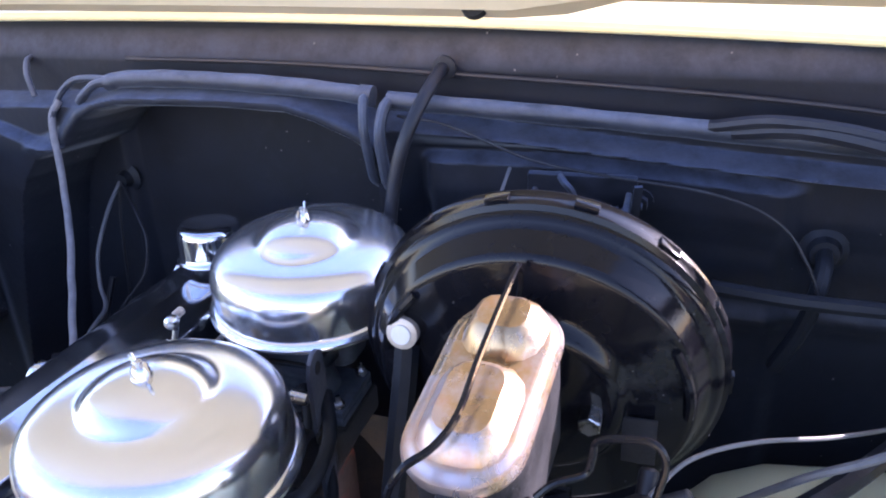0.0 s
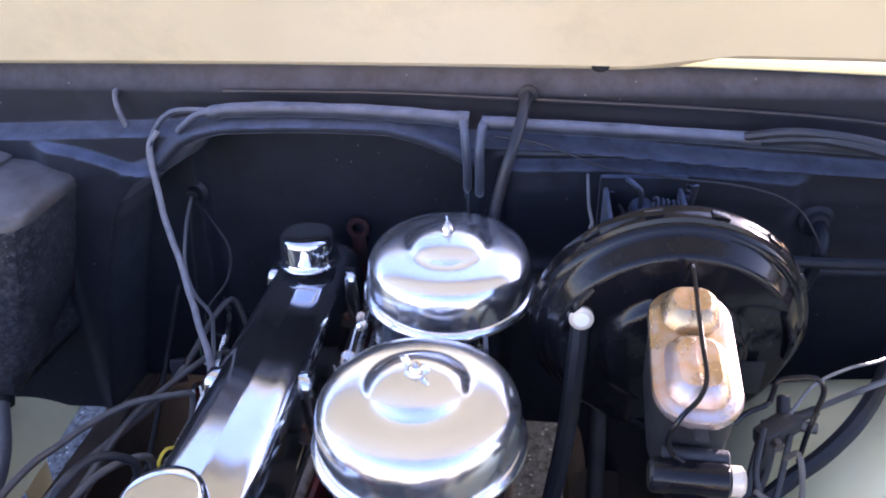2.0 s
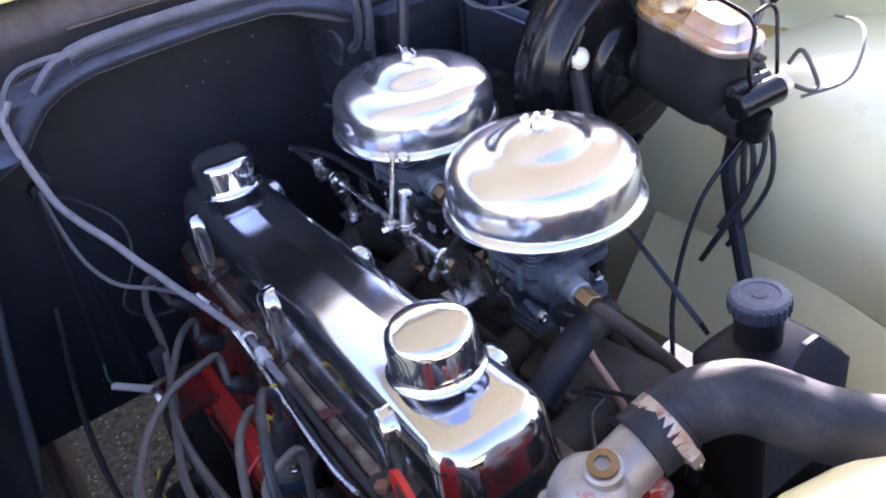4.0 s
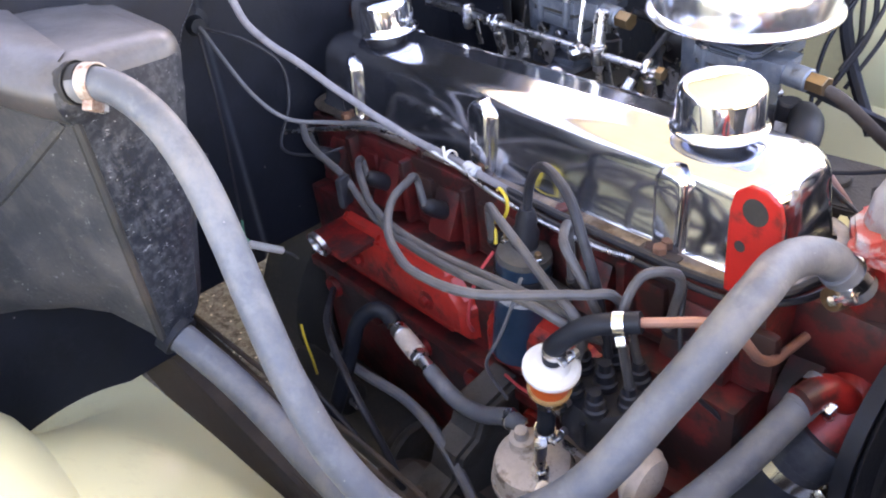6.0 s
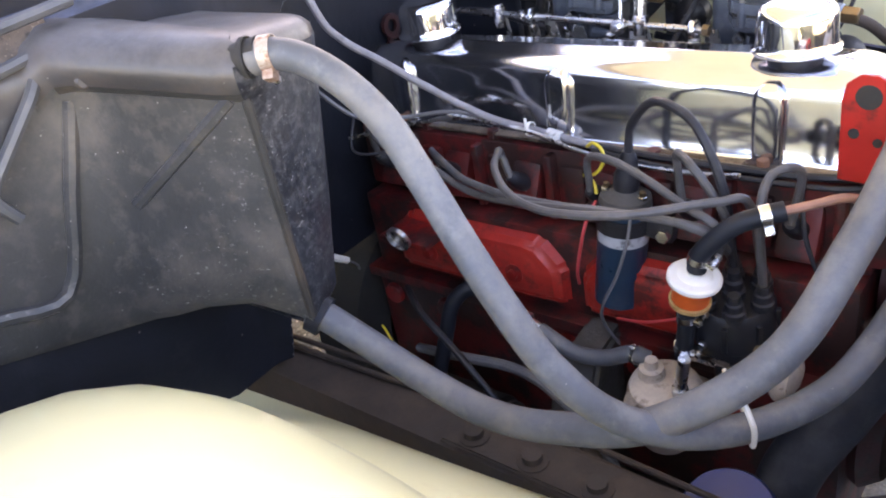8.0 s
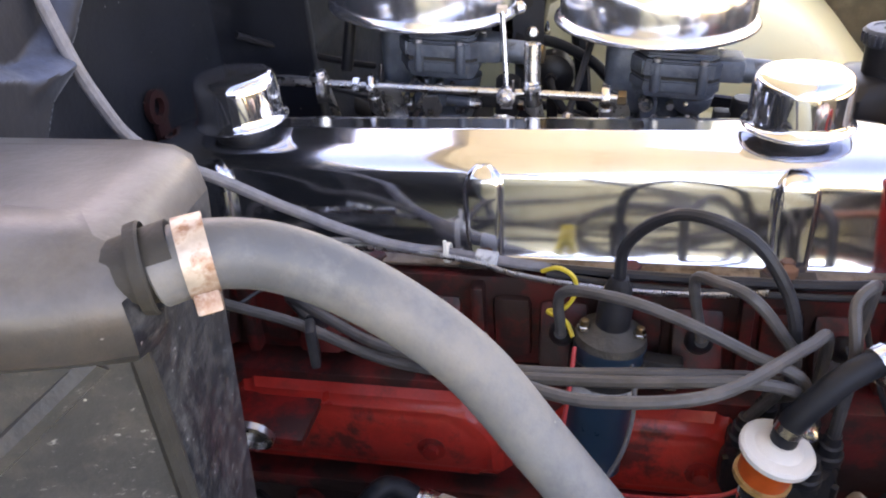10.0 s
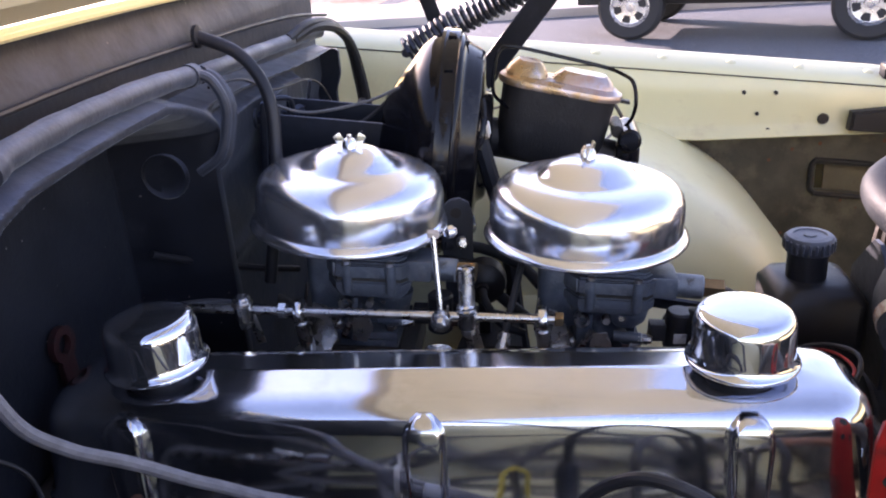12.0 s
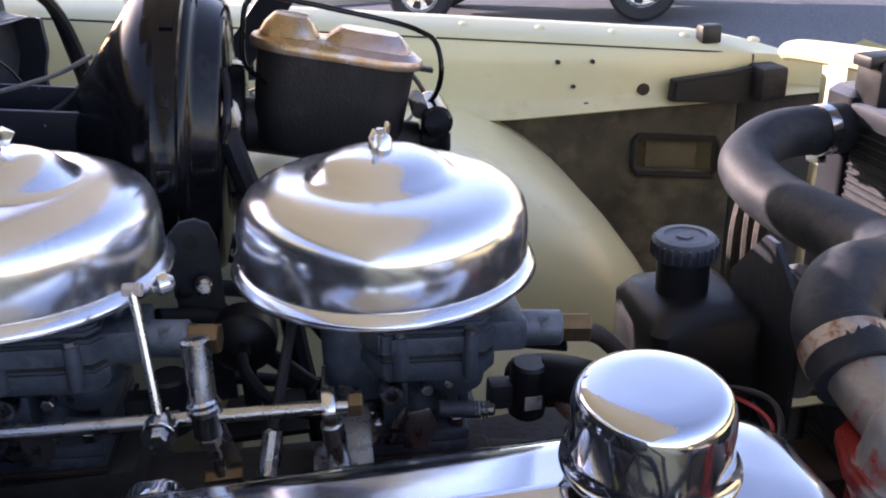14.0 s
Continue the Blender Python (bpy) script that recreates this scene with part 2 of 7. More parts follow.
    "tan_casting": make("tan_casting", (0.50, 0.43, 0.37), 0.6, 0.0, var=0.25, scale=40, bump=0.3, fine=300, second=(0.15, 0.11, 0.085), second_at=0.58, second_scale=40),
    "coil_blue": make("coil_blue", (0.012, 0.035, 0.065), 0.35, var=0.2, bump=0.05, dust=(0.08, 0.08, 0.08), dust_amount=0.2),
    "grey_label": make("grey_label", (0.42, 0.43, 0.45), 0.5, var=0.1, bump=0.03, second=(0.10, 0.10, 0.11), second_at=0.58, second_scale=60),
    "ring_white": make("ring_white", (0.56, 0.48, 0.39), 0.4, 0.2, var=0.08, scale=50, bump=0.05, dust=(0.40, 0.26, 0.18), dust_amount=0.3, dust_scale=60),
    "asphalt": make("asphalt", (0.088, 0.099, 0.116), 0.8, var=0.35, scale=3, fine=60, bump=1.0, second=(0.034, 0.036, 0.041), second_at=0.5, second_scale=38, dust=(0.25, 0.27, 0.30), dust_amount=0.55, dust_scale=55, specks=(0.42, 0.42, 0.44), speck_scale=42, speck_size=0.12),
    "concrete": make("concrete", (0.40, 0.38, 0.35), 0.85, var=0.12, scale=1.2, fine=40, bump=0.3),
    "red_earth": make("red_earth", (0.34, 0.20, 0.14), 0.95, var=0.35, scale=1.5, fine=12, bump=1.0, second=(0.42, 0.34, 0.27), second_scale=0.8),
    "car_white": make("car_white", (0.78, 0.79, 0.80), 0.2, var=0.02, bump=0.0, coat=0.6),
    "car_trim": make("car_trim", (0.02, 0.02, 0.022), 0.5, var=0.2, bump=0.1),
    "tyre": make("tyre", (0.022, 0.022, 0.024), 0.7, var=0.2, bump=0.3, fine=60),
    "alloy": make("alloy", (0.62, 0.62, 0.63), 0.3, 0.9, var=0.05, bump=0.02),
}
glass = bpy.data.materials.new("car_glass")
glass.use_nodes = True
gb = glass.node_tree.nodes["Principled BSDF"]
gb.inputs["Base Color"].default_value, gb.inputs["Roughness"].default_value = (0.02, 0.025, 0.03, 1), 0.05
M["car_glass"] = glass
for k in ("black_gloss", "black_paint", "black_plastic", "black_cast", "hose_black", "wire_black"):
    M[k].node_tree.nodes["Principled BSDF"].inputs["Specular IOR Level"].default_value = 0.34
M["black_gloss"].node_tree.nodes["Principled BSDF"].inputs["Specular IOR Level"].default_value = 0.24
# dust sheen, tinted blue for the sky reflected at grazing view
for k, v in (("black_paint", 0.16), ("dusty_black", 0.20)):
    dusty = M[k].node_tree.nodes["Principled BSDF"].inputs
    dusty["Sheen Weight"].default_value, dusty["Sheen Roughness"].default_value, dusty["Sheen Tint"].default_value = v, 0.45, (0.80, 0.88, 1.0, 1.0)
M["black_paint"].node_tree.nodes["Principled BSDF"].inputs["Specular IOR Level"].default_value = 0.22
for k in ("hose_black", "hose_dusty"):
    M[k].node_tree.nodes["Principled BSDF"].inputs["Specular IOR Level"].default_value = 0.24


# ---- builders ----
ORIGIN = {}


def thing(name, label, category, at=(0, 0, 0), m=None, group="", kind=""):
    """An Empty for a thing. With m, parts are given in its own space; else in the world's."""
    ob = new(name)
    ob.empty_display_size = 0.02
    if m is None:
        ob.location = at
        ORIGIN[ob] = Vector(at)
    else:
        ob.matrix_world = m
        ORIGIN[ob] = Vector((0, 0, 0))
    return tagged(ob, label, category, group, kind)


def part(name, bm, material, parent, label="", sharp=35.0):
    off = ORIGIN[parent]
    if off.length > 0:
        bmesh.ops.translate(bm, verts=bm.verts, vec=-off)
    me = bpy.data.meshes.new(name)
    bm.to_mesh(me)
    bm.free()
    for p in me.polygons:
        p.use_smooth = True
    me.set_sharp_from_angle(angle=radians(sharp))
    me.materials.append(M[material])
    ob = new(name, me)
    ob.parent = parent
    ORIGIN[ob] = off
    return tagged(ob, label)


def solo(name, bm, material, label, category, kind="", group="", at=None, sharp=35.0):
    """A thing that is one mesh."""
    at = Vector(at) if at is not None else Vector((0, 0, 0))
    bmesh.ops.translate(bm, verts=bm.verts, vec=-at)
    me = bpy.data.meshes.new(name)
    bm.to_mesh(me)
    bm.free()
    for p in me.polygons:
        p.use_smooth = True
    me.set_sharp_from_angle(angle=radians(sharp))
    me.materials.append(M[material])
    ob = new(name, me)
    ob.location = at
    ORIGIN[ob] = at
    return tagged(ob, label, category, group, kind)


def joined(*bms):
    out = bmesh.new()
    for b in bms:
        me = bpy.data.meshes.new("tmp")
        b.to_mesh(me)
        out.from_mesh(me)
        b.free()
        bpy.data.meshes.remove(me)
    return out


def moved(bm, m):
    bmesh.ops.transform(bm, matrix=m, verts=bm.verts)
    return bm


def lathe(profile, segs=32, axis="z"):
    """A turned shape from (radius, height) pairs."""
    bm = bmesh.new()
    rings = []
    for r, h in profile:
        if r < 1e-6:
            rings.append([bm.verts.new((0, 0, h))])
        else:
            rings.append([bm.verts.new((r * math.cos(2 * math.pi * k / segs), r * math.sin(2 * math.pi * k / segs), h)) for k in range(segs)])
    for a, b in zip(rings[:-1], rings[1:]):
        for k in range(segs):
            q = (k + 1) % segs
            if len(a) == 1 and len(b) == 1:
                continue
            if len(a) == 1:
                bm.faces.new((a[0], b[k], b[q]))
            elif len(b) == 1:
                bm.faces.new((a[k], b[0], a[q]))
            else:
                bm.faces.new((a[k], a[q], b[q], b[k]))
    if axis == "x":
        moved(bm, Matrix.Rotation(radians(90), 4, "Y"))
    if axis == "y":
        moved(bm, Matrix.Rotation(radians(-90), 4, "X"))
    bmesh.ops.recalc_face_normals(bm, faces=bm.faces)
    return bm


def rod(a, b, r, segs=16, bevel=0.0, r2=None):
    """A round bar from a to b."""
    a, b = Vector(a), Vector(b)
    d = (b - a).length
    r2 = r if r2 is None else r2
    c = min(bevel, d * 0.45)
    prof = [(0, 0), (r - c, 0), (r, c), (r2, d - c), (r2 - c, d), (0, d)] if c > 0 else [(0, 0), (r, 0), (r2, d), (0, d)]
    q = Vector((0, 0, 1)).rotation_difference(b - a)
    return moved(lathe(prof, segs), Matrix.Translation(a) @ q.to_matrix().to_4x4())


def nut(a, b, r, segs=6, bevel=0.0008):
    return rod(a, b, r, segs, bevel)


def box(lo, hi, bevel=0.0, segs=2):
    bm = bmesh.new()
    bmesh.ops.create_cube(bm, size=1.0)
    lo, hi = Vector(lo), Vector(hi)
    moved(bm, Matrix.Translation((lo + hi) / 2) @ Matrix.Diagonal((*(hi - lo), 1)))
    if bevel > 0:
        bmesh.ops.bevel(bm, geom=bm.edges[:], offset=bevel, segments=segs, profile=0.6, affect="EDGES")
    return bm


def spline(points, per=8):
    """Points of a smooth curve through the given ones."""
    p = [Vector(v) for v in points]
    if len(p) == 2:
        return [p[0].lerp(p[1], k / per) for k in range(per + 1)]
    p = [2 * p[0] - p[1], *p, 2 * p[-1] - p[-2]]
    out = []
    for i in range(1, len(p) - 2):
        a, b, c, d = p[i - 1 : i + 3]
        for k in range(per):
            t = k / per
            out.append(0.5 * ((2 * b) + (c - a) * t + (2 * a - 5 * b + 4 * c - d) * t * t + (3 * b - a - 3 * c + d) * t**3))
    out.append(p[-2])
    return out


def tube(points, r, segs=10, per=8, wob=0.0, radius=None):
    """A round tube along a smooth curve; radius(s) may scale it along its length."""
    pts = spline(points, per)
    bm = bmesh.new()
    rings = []
    side = None
    for i, v in enumerate(pts):
        d = (pts[min(i + 1, len(pts) - 1)] - pts[max(i - 1, 0)]).normalized()
        if side is None:
            side = d.orthogonal().normalized()
        side = (side - d * side.dot(d)).normalized()
        up = d.cross(side)
        rr = r * (radius(i / (len(pts) - 1)) if radius else 1.0)
        w = noise.noise_vector(v * 30) * wob if wob else Vector((0, 0, 0))
        rings.append([bm.verts.new(v + w + rr * (math.cos(2 * math.pi * k / segs) * side + math.sin(2 * math.pi * k / segs) * up)) for k in range(segs)])
    for a, b in zip(rings[:-1], rings[1:]):
        for k in range(segs):
            q = (k + 1) % segs
            bm.faces.new((a[k], a[q], b[q], b[k]))
    bm.faces.new(rings[0][::-1])
    bm.faces.new(rings[-1])
    bmesh.ops.recalc_face_normals(bm, faces=bm.faces)
    return bm


def coil_tube(points, r, wire, pitch, segs=5, per=10):
    """A wire wound round a curve, as a spring."""
    pts = spline(points, per)
    length = sum((b - a).length for a, b in zip(pts[:-1], pts[1:]))
    turns = int(length / pitch)
    path, side = [], None
    steps = turns * 8
    cum = [0.0]
    for a, b in zip(pts[:-1], pts[1:]):
        cum.append(cum[-1] + (b - a).length)
    j = 0
    for k in range(steps + 1):
        s = length * k / steps
        while j < len(pts) - 2 and cum[j + 1] < s:
            j += 1
        f = (s - cum[j]) / max(1e-9, cum[j + 1] - cum[j])
        v, d = pts[j].lerp(pts[j + 1], f), (pts[j + 1] - pts[j]).normalized()
        if side is None:
            side = d.orthogonal().normalized()
        side = (side - d * side.dot(d)).normalized()
        up, a = d.cross(side), 2 * math.pi * k / 8
        path.append(v + r * (math.cos(a) * side + math.sin(a) * up))
    return tube(path, wire, segs, 1)


def outline_prism(outline, z0, z1, bevel=0.0):
    """A flat plate of the given outline in x and y."""
    bm = bmesh.new()
    lo = [bm.verts.new((x, y, z0)) for x, y in outline]
    hi = [bm.verts.new((x, y, z1)) for x, y in outline]
    bm.faces.new(lo[::-1])
    bm.faces.new(hi)
    for k in range(len(lo)):
        q = (k + 1) % len(lo)
        bm.faces.new((lo[k], lo[q], hi[q], hi[k]))
    bmesh.ops.recalc_face_normals(bm, faces=bm.faces)
    if bevel > 0:
        bmesh.ops.bevel(bm, geom=[e for e in bm.edges if abs(e.verts[0].co.z - e.verts[1].co.z) < 1e-6], offset=bevel, segments=2, affect="EDGES")
    return bm


def round_rect(hx, hy, r, n=6, cx=0.0, cy=0.0):
    out = []
    for k, (sx, sy) in enumerate(((1, 1), (-1, 1), (-1, -1), (1, -1))):
        for i in range(n + 1):
            a = math.pi / 2 * (k + i / n)
            out.append((cx + sx * (hx - r) + r * math.cos(a), cy + sy * (hy - r) + r * math.sin(a)))
    return out


def stacked(levels, n=6, cx=0.0, cy=0.0, bottom=True):
    """A body of rounded rectangles: rows of z, half length, half width, corner radius."""
    bm = bmesh.new()
    rings = [[bm.verts.new((x, y, z)) for x, y in round_rect(hx, hy, min(r, hx - 1e-4, hy - 1e-4), n, cx, cy)] for z, hx, hy, r in levels]
    for a, b in zip(rings[:-1], rings[1:]):
        for k in range(len(a)):
            q = (k + 1) % len(a)
            bm.faces.new((a[k], a[q], b[q], b[k]))
    bm.faces.new(rings[-1])
    if bottom:
        bm.faces.new(rings[0][::-1])
    bmesh.ops.recalc_face_normals(bm, faces=bm.faces)
    return bm


def sheet(fn, us, vs, thick=0.0):
    """A surface of fn(u, v) over the given steps, thickened along its normals."""
    bm = bmesh.new()
    g = [[bm.verts.new(fn(u, v)) for v in vs] for u in us]
    for i in range(len(us) - 1):
        for j in range(len(vs) - 1):
            bm.faces.new((g[i][j], g[i + 1][j], g[i + 1][j + 1], g[i][j + 1]))
    bmesh.ops.recalc_face_normals(bm, faces=bm.faces)
    if thick:
        bmesh.ops.solidify(bm, geom=bm.faces[:], thickness=thick)
    return bm


def steps(a, b, n):
    return [a + (b - a) * k / n for k in range(n + 1)]


def smooth(x, a, b):
    t = min(1.0, max(0.0, (x - a) / (b - a)))
    return t * t * (3 - 2 * t)


def band_clamp(name, parent_or_none, at, axis, r, width=0.011, group="hose clamps", label="bright steel worm-drive hose clamp", look_of="bright_steel"):
    """A hose clamp round an axis, with its slotted band and screw housing."""
    q = Vector((0, 0, 1)).rotation_difference(Vector(axis))
    m = Matrix.Translation(at) @ q.to_matrix().to_4x4()
    c = thing(name, label, "hose clamp", m=m, group=group)
    h = width / 2
    part("band", lathe([(r, -h), (r + 0.0014, -h), (r + 0.0014, h), (r, h), (r, -h)], 28), look_of, c)
    part("screw_housing", box((r, -0.006, -h * 0.9), (r + 0.008, 0.008, h * 0.9), 0.0015), look_of, c)
    part("screw", nut((r + 0.0045, 0.008, 0), (r + 0.0045, 0.014, 0), 0.0042), "steel", c)
    for k in range(7):
        a = radians(40 + k * 9)
        part("slot", moved(box((-0.0003, -0.0006, -h * 0.6), (0.0004, 0.0006, h * 0.6)), Matrix.Rotation(a, 4, "Z") @ Matrix.Translation((r + 0.0014, 0, 0))), "grime", c)
    return c


def cable(name, points, r, material, label, category="cable", group="", segs=8, per=8, wob=0.0, kind=""):
    return solo(name, tube(points, r, segs, per, wob), material, label, category, kind, group, at=points[0])


def hose(name, points, r, material, label, category, group="", segs=24, per=10, at_end=0.03):
    """A rubber hose with a slightly swollen cuff at each end."""
    c = thing(name, label, category, at=points[0], group=group)
    part("tube", tube(points, r, segs, per), material, c)
    for a, b in ((points[0], points[1]), (points[-1], points[-2])):
        a, b = Vector(a), Vector(b)
        d = (b - a).normalized()
        part("cuff", rod(a - 0.0015 * d, a + min(at_end, (b - a).length * 0.8) * d, r + 0.0008, segs, 0.0008), material, c)
    return c


# ---- the large structure ----
def ground_height(x, y):
    return 0.35 * smooth(y, 13.5, 17.0) + 0.9 * smooth(y, 17.0, 40.0) - 0.185 * smooth(y, 1.5, 7.0)


gx = [-600, -200, -60, -30] + steps(-20, 20, 40) + [30, 60, 200, 600]
gy = [-600, -200, -60, -20, -8] + steps(-4, 44, 48) + [60, 200, 600]
ground = solo("ground", sheet(lambda x, y: (x, y, ground_height(x, y)), gx, gy), "asphalt", "old grey asphalt ground with pale stone flecks", "ground", "structure")
solo("earth_bank", sheet(lambda x, y: (x, y, ground_height(x, y) + 0.05 + 0.12 * noise.noise((x * 0.7, y * 0.7, 3))), steps(-30, 40, 90), steps(13.6, 44, 40)), "red_earth", "reddish bare earth bank beyond the road", "earth bank", "structure")
solo("pavement", box((-40, 11.4, -0.285), (50, 13.4, -0.065), 0.02), "concrete", "pale concrete pavement strip with a kerb", "pavement", "structure")


# firewall with its arched engine recess
def along(v, pts):
    """The second number of pts at v, in between by straight lines."""
    for (a, p), (b, q) in zip(pts[:-1], pts[1:]):
        if v <= b:
            return p + (q - p) * min(1.0, max(0.0, (v - a) / (b - a)))
    return pts[-1][1]


# y and z: the front edge of the ledge that carries the harness, and the mouth of the recess below it
LEDGE = [(-0.95, 1.146), (-0.41, 1.160), (-0.31, 1.164), (-0.172, 1.170), (-0.13, 1.178), (-0.094, 1.186), (0.016, 1.190), (0.116, 1.188), (0.165, 1.176), (0.207, 1.162), (0.235, 1.163), (0.332, 1.159), (0.534, 1.142), (0.665, 1.134), (0.81, 1.124)]
MOUTH = [(-0.182, 1.117), (-0.168, 1.133), (-0.150, 1.149), (-0.127, 1.160), (-0.096, 1.167), (-0.03, 1.170), (0.04, 1.171), (0.115, 1.169), (0.15, 1.160), (0.187, 1.145), (0.209, 1.132),
         (0.213, 1.10), (0.214, 0.40), (-0.365, 0.40), (-0.365, 0.60), (-0.331, 0.778), (-0.309, 0.884), (-0.289, 0.962), (-0.263, 1.045), (-0.247, 1.075), (-0.225, 1.100)]
SHOULDER = [(0.26, 1.126), (0.40, 1.130), (0.54, 1.122), (0.62, 1.115)]
STEP = [(-0.36, 1.152), (-0.30, 1.143), (-0.27, 1.134), (-0.235, 1.122), (-0.19, 1.116)]


def mouth_distance(y, z):
    """Metres from the mouth's outline, negative inside the recess."""
    best, inside = 9.0, False
    for (ay, az), (by, bz) in zip(MOUTH, MOUTH[1:] + MOUTH[:1]):
        dy, dz = by - ay, bz - az
        t = min(1.0, max(0.0, ((y - ay) * dy + (z - az) * dz) / (dy * dy + dz * dz)))
        best = min(best, math.hypot(y - ay - t * dy, z - az - t * dz))
        if (az > z) != (bz > z) and y < ay + (z - az) / dz * dy:
            inside = not inside
    return -best if inside else best


def firewall_depth(y, z):
    edge = along(y, LEDGE)
    x = 0.042 + 0.012 * smooth(z, 1.25, 1.21)
    x += 0.034 * smooth(z, edge + 0.006, edge - 0.007)
    d = mouth_distance(y, z) if z < 1.2 else 1.0
    driver = smooth(y, 0.225, 0.262)
    zb = along(y, SHOULDER)
    # driver's panel: leans back below the ledge, then a pressed shoulder
    x -= 0.030 * smooth(z, edge - 0.004, zb + 0.006) * driver
    x += 0.017 * smooth(z, zb + 0.005, zb - 0.006) * smooth(y, 0.252, 0.272) * smooth(y, 0.635, 0.605)
    x -= 0.010 * smooth(z, zb - 0.03, zb - 0.07) * driver
    x += 0.006 * math.exp(-((z - 0.975) / 0.012) ** 2) * driver
    # passenger's end: a short pressed step beside the recess
    x += 0.016 * smooth(z, along(y, STEP) + 0.005, along(y, STEP) - 0.005) * smooth(y, -0.17, -0.19) * smooth(y, -0.37, -0.33)
    if y < 0.235:
        x += 0.010 * smooth(d, 0.0, 0.006) * smooth(d, 0.026, 0.010) * smooth(z, 1.10, 1.13)
        x -= 0.104 * smooth(d, 0.002, -0.012)
    return x


toe = lambda y, z: z - 0.032 * y * y - 0.26 * smooth(y, 0.37, 0.42) * smooth(z, 0.85, 0.712)
fw = sheet(lambda y, z: (firewall_depth(y, toe(y, z)), y, toe(y, z)), [*steps(-0.95, -0.46, 40), *steps(-0.455, 0.30, 300), *steps(0.305, 0.81, 90)], [*steps(0.712, 1.06, 70), *steps(1.063, 1.262, 112)], 0.004)
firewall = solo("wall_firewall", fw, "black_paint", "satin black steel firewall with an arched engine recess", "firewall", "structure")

# cowl top behind the lip, cream outside
solo("cowl_panel", sheet(lambda x, y: (x, y, 1.268 - 0.032 * y * y + 0.05 * (0.05 - x)), steps(-0.42, 0.058, 10), steps(-0.95, 0.83, 24), 0.004), "cream_paint", "cream painted cowl panel below the windscreen", "cowl panel", "structure")
cowl_lip = tube([(0.053, y, 1.2620 - 0.032 * y * y) for y in steps(-0.95, 0.815, 14)], 0.0052, 10, 4)
solo("cowl_lip", cowl_lip, "cream_paint", "cream rolled lip along the cowl edge", "cowl lip", "structure")


# driver's and passenger's inner fenders, one function for both sides
def fender_line(x, z):
    return z - 0.122 * (x - 0.58)


def fender(side):
    s = 1 if side == "driver" else -1
    root = thing(f"fender_{side}", "cream painted fender with its inner flange and top ledge", "fender", at=(0.6, s * 0.95, 0.9), kind="structure")
    prof = [(0.905, 0.0, 0.0), (0.918, 0.012, 0.0), (0.922, 0.05, 0.6), (0.9195, 0.998, 1.0), (0.924, 1.0345, 1.0), (0.928, 1.0425, 1.0), (0.960, 1.053, 1.0), (0.995, 1.062, 1.0), (1.01, 1.064, 1.0), (1.05, 1.05, 1.0), (1.075, 1.01, 1.0), (1.085, 0.93, 1.0), (1.085, 0.55, 0.3)]

    def flange(x, k):
        y, z, w = prof[k]
        if k < 2:
            z = 0.925 - 0.015 * smooth(x, 0.55, 0.70) + z
        elif k == 2:
            z = 0.925 - 0.015 * smooth(x, 0.55, 0.70) + 0.022
        else:
            z = z - 0.122 * (x - 0.58) * w
            # unseen lower skin, drawn down over the wheel opening to shade the ground
            if k == 12:
                z = 0.22
        taper = 0.15 * smooth(x, 1.02, 1.36)
        if k >= 6:
            z -= 0.05 * smooth(x, 1.02, 1.36)
        return (x, s * (y - taper * (k / 12)), z)

    part("flange_panel", sheet(flange, steps(-0.35, 1.42, 40), list(range(13)), 0.003), "cream_paint", root, "cream painted sheet steel", 50)
    part("seam", tube([(x, s * 0.9262, fender_line(x, 1.0400)) for x in steps(-0.2, 1.10, 13)], 0.0014, 6, 2), "grime", root, "dark open seam along the fold")
    for k in range(8):
        x = 0.285 + k * 0.120
        part("dimple", moved(lathe([(0.0100, -0.001), (0.0085, 0.0003), (0.0060, 0.0011), (0.0030, 0.0015), (0, 0.0016)], 14), Matrix.Translation((x, s * 0.972, fender_line(x, 1.0568))) @ Matrix.Rotation(radians(s * 18), 4, "X")), "cream_paint", root)
    if s > 0:
        for x, z, r in ((0.9186, 0.9357, 0.0095), (0.825, 0.9185, 0.0050), (0.7796, 0.9891, 0.0035), (0.8343, 0.9857, 0.0035), (0.8044, 0.9497, 0.0032)):
            part("hole", rod((x, 0.9235, z), (x, 0.9168, z), r, 14), "grime", root, "dark drilled hole")
        part("panel_joint", box((1.0955, 0.9155, 0.955), (1.0975, 0.9235, 0.977), 0.0005), "grime", root, "dark upright joint in the flange")
        part("rubber_buffer", box((1.022, 0.945, fender_line(1.04, 1.048)), (1.056, 0.972, fender_line(1.04, 1.078)), 0.006), "black_plastic", root, "black rubber buffer")
    # wheelhouse: a barrel over the wheel, with a rounded inner edge
    cx, cz, R = 0.43, 0.50, 0.475 if s > 0 else 0.490
    ys = [(0.94, 0.0), (0.90, 0.0), (0.84, 0.0), (0.76, 0.0), (0.68, 0.004), (0.62, 0.012), (0.575, 0.030), (0.545, 0.058), (0.525, 0.10), (0.515, 0.16), (0.51, 0.24), (0.505, 0.34)]

    if s < 0:
        ys = [(0.94, 0.0), (0.90, 0.0), (0.84, 0.0), (0.78, 0.0), (0.72, 0.003), (0.67, 0.010), (0.63, 0.022), (0.595, 0.042), (0.568, 0.068), (0.550, 0.095), (0.540, 0.125), (0.536, 0.17)]

    def barrel(a, k):
        y, drop = ys[k]
        wave = 0.004 * noise.noise((a * 2, y * 6, 1))
        return (cx + (R - drop + wave) * math.cos(a), s * y, cz + (R - drop + wave) * math.sin(a))

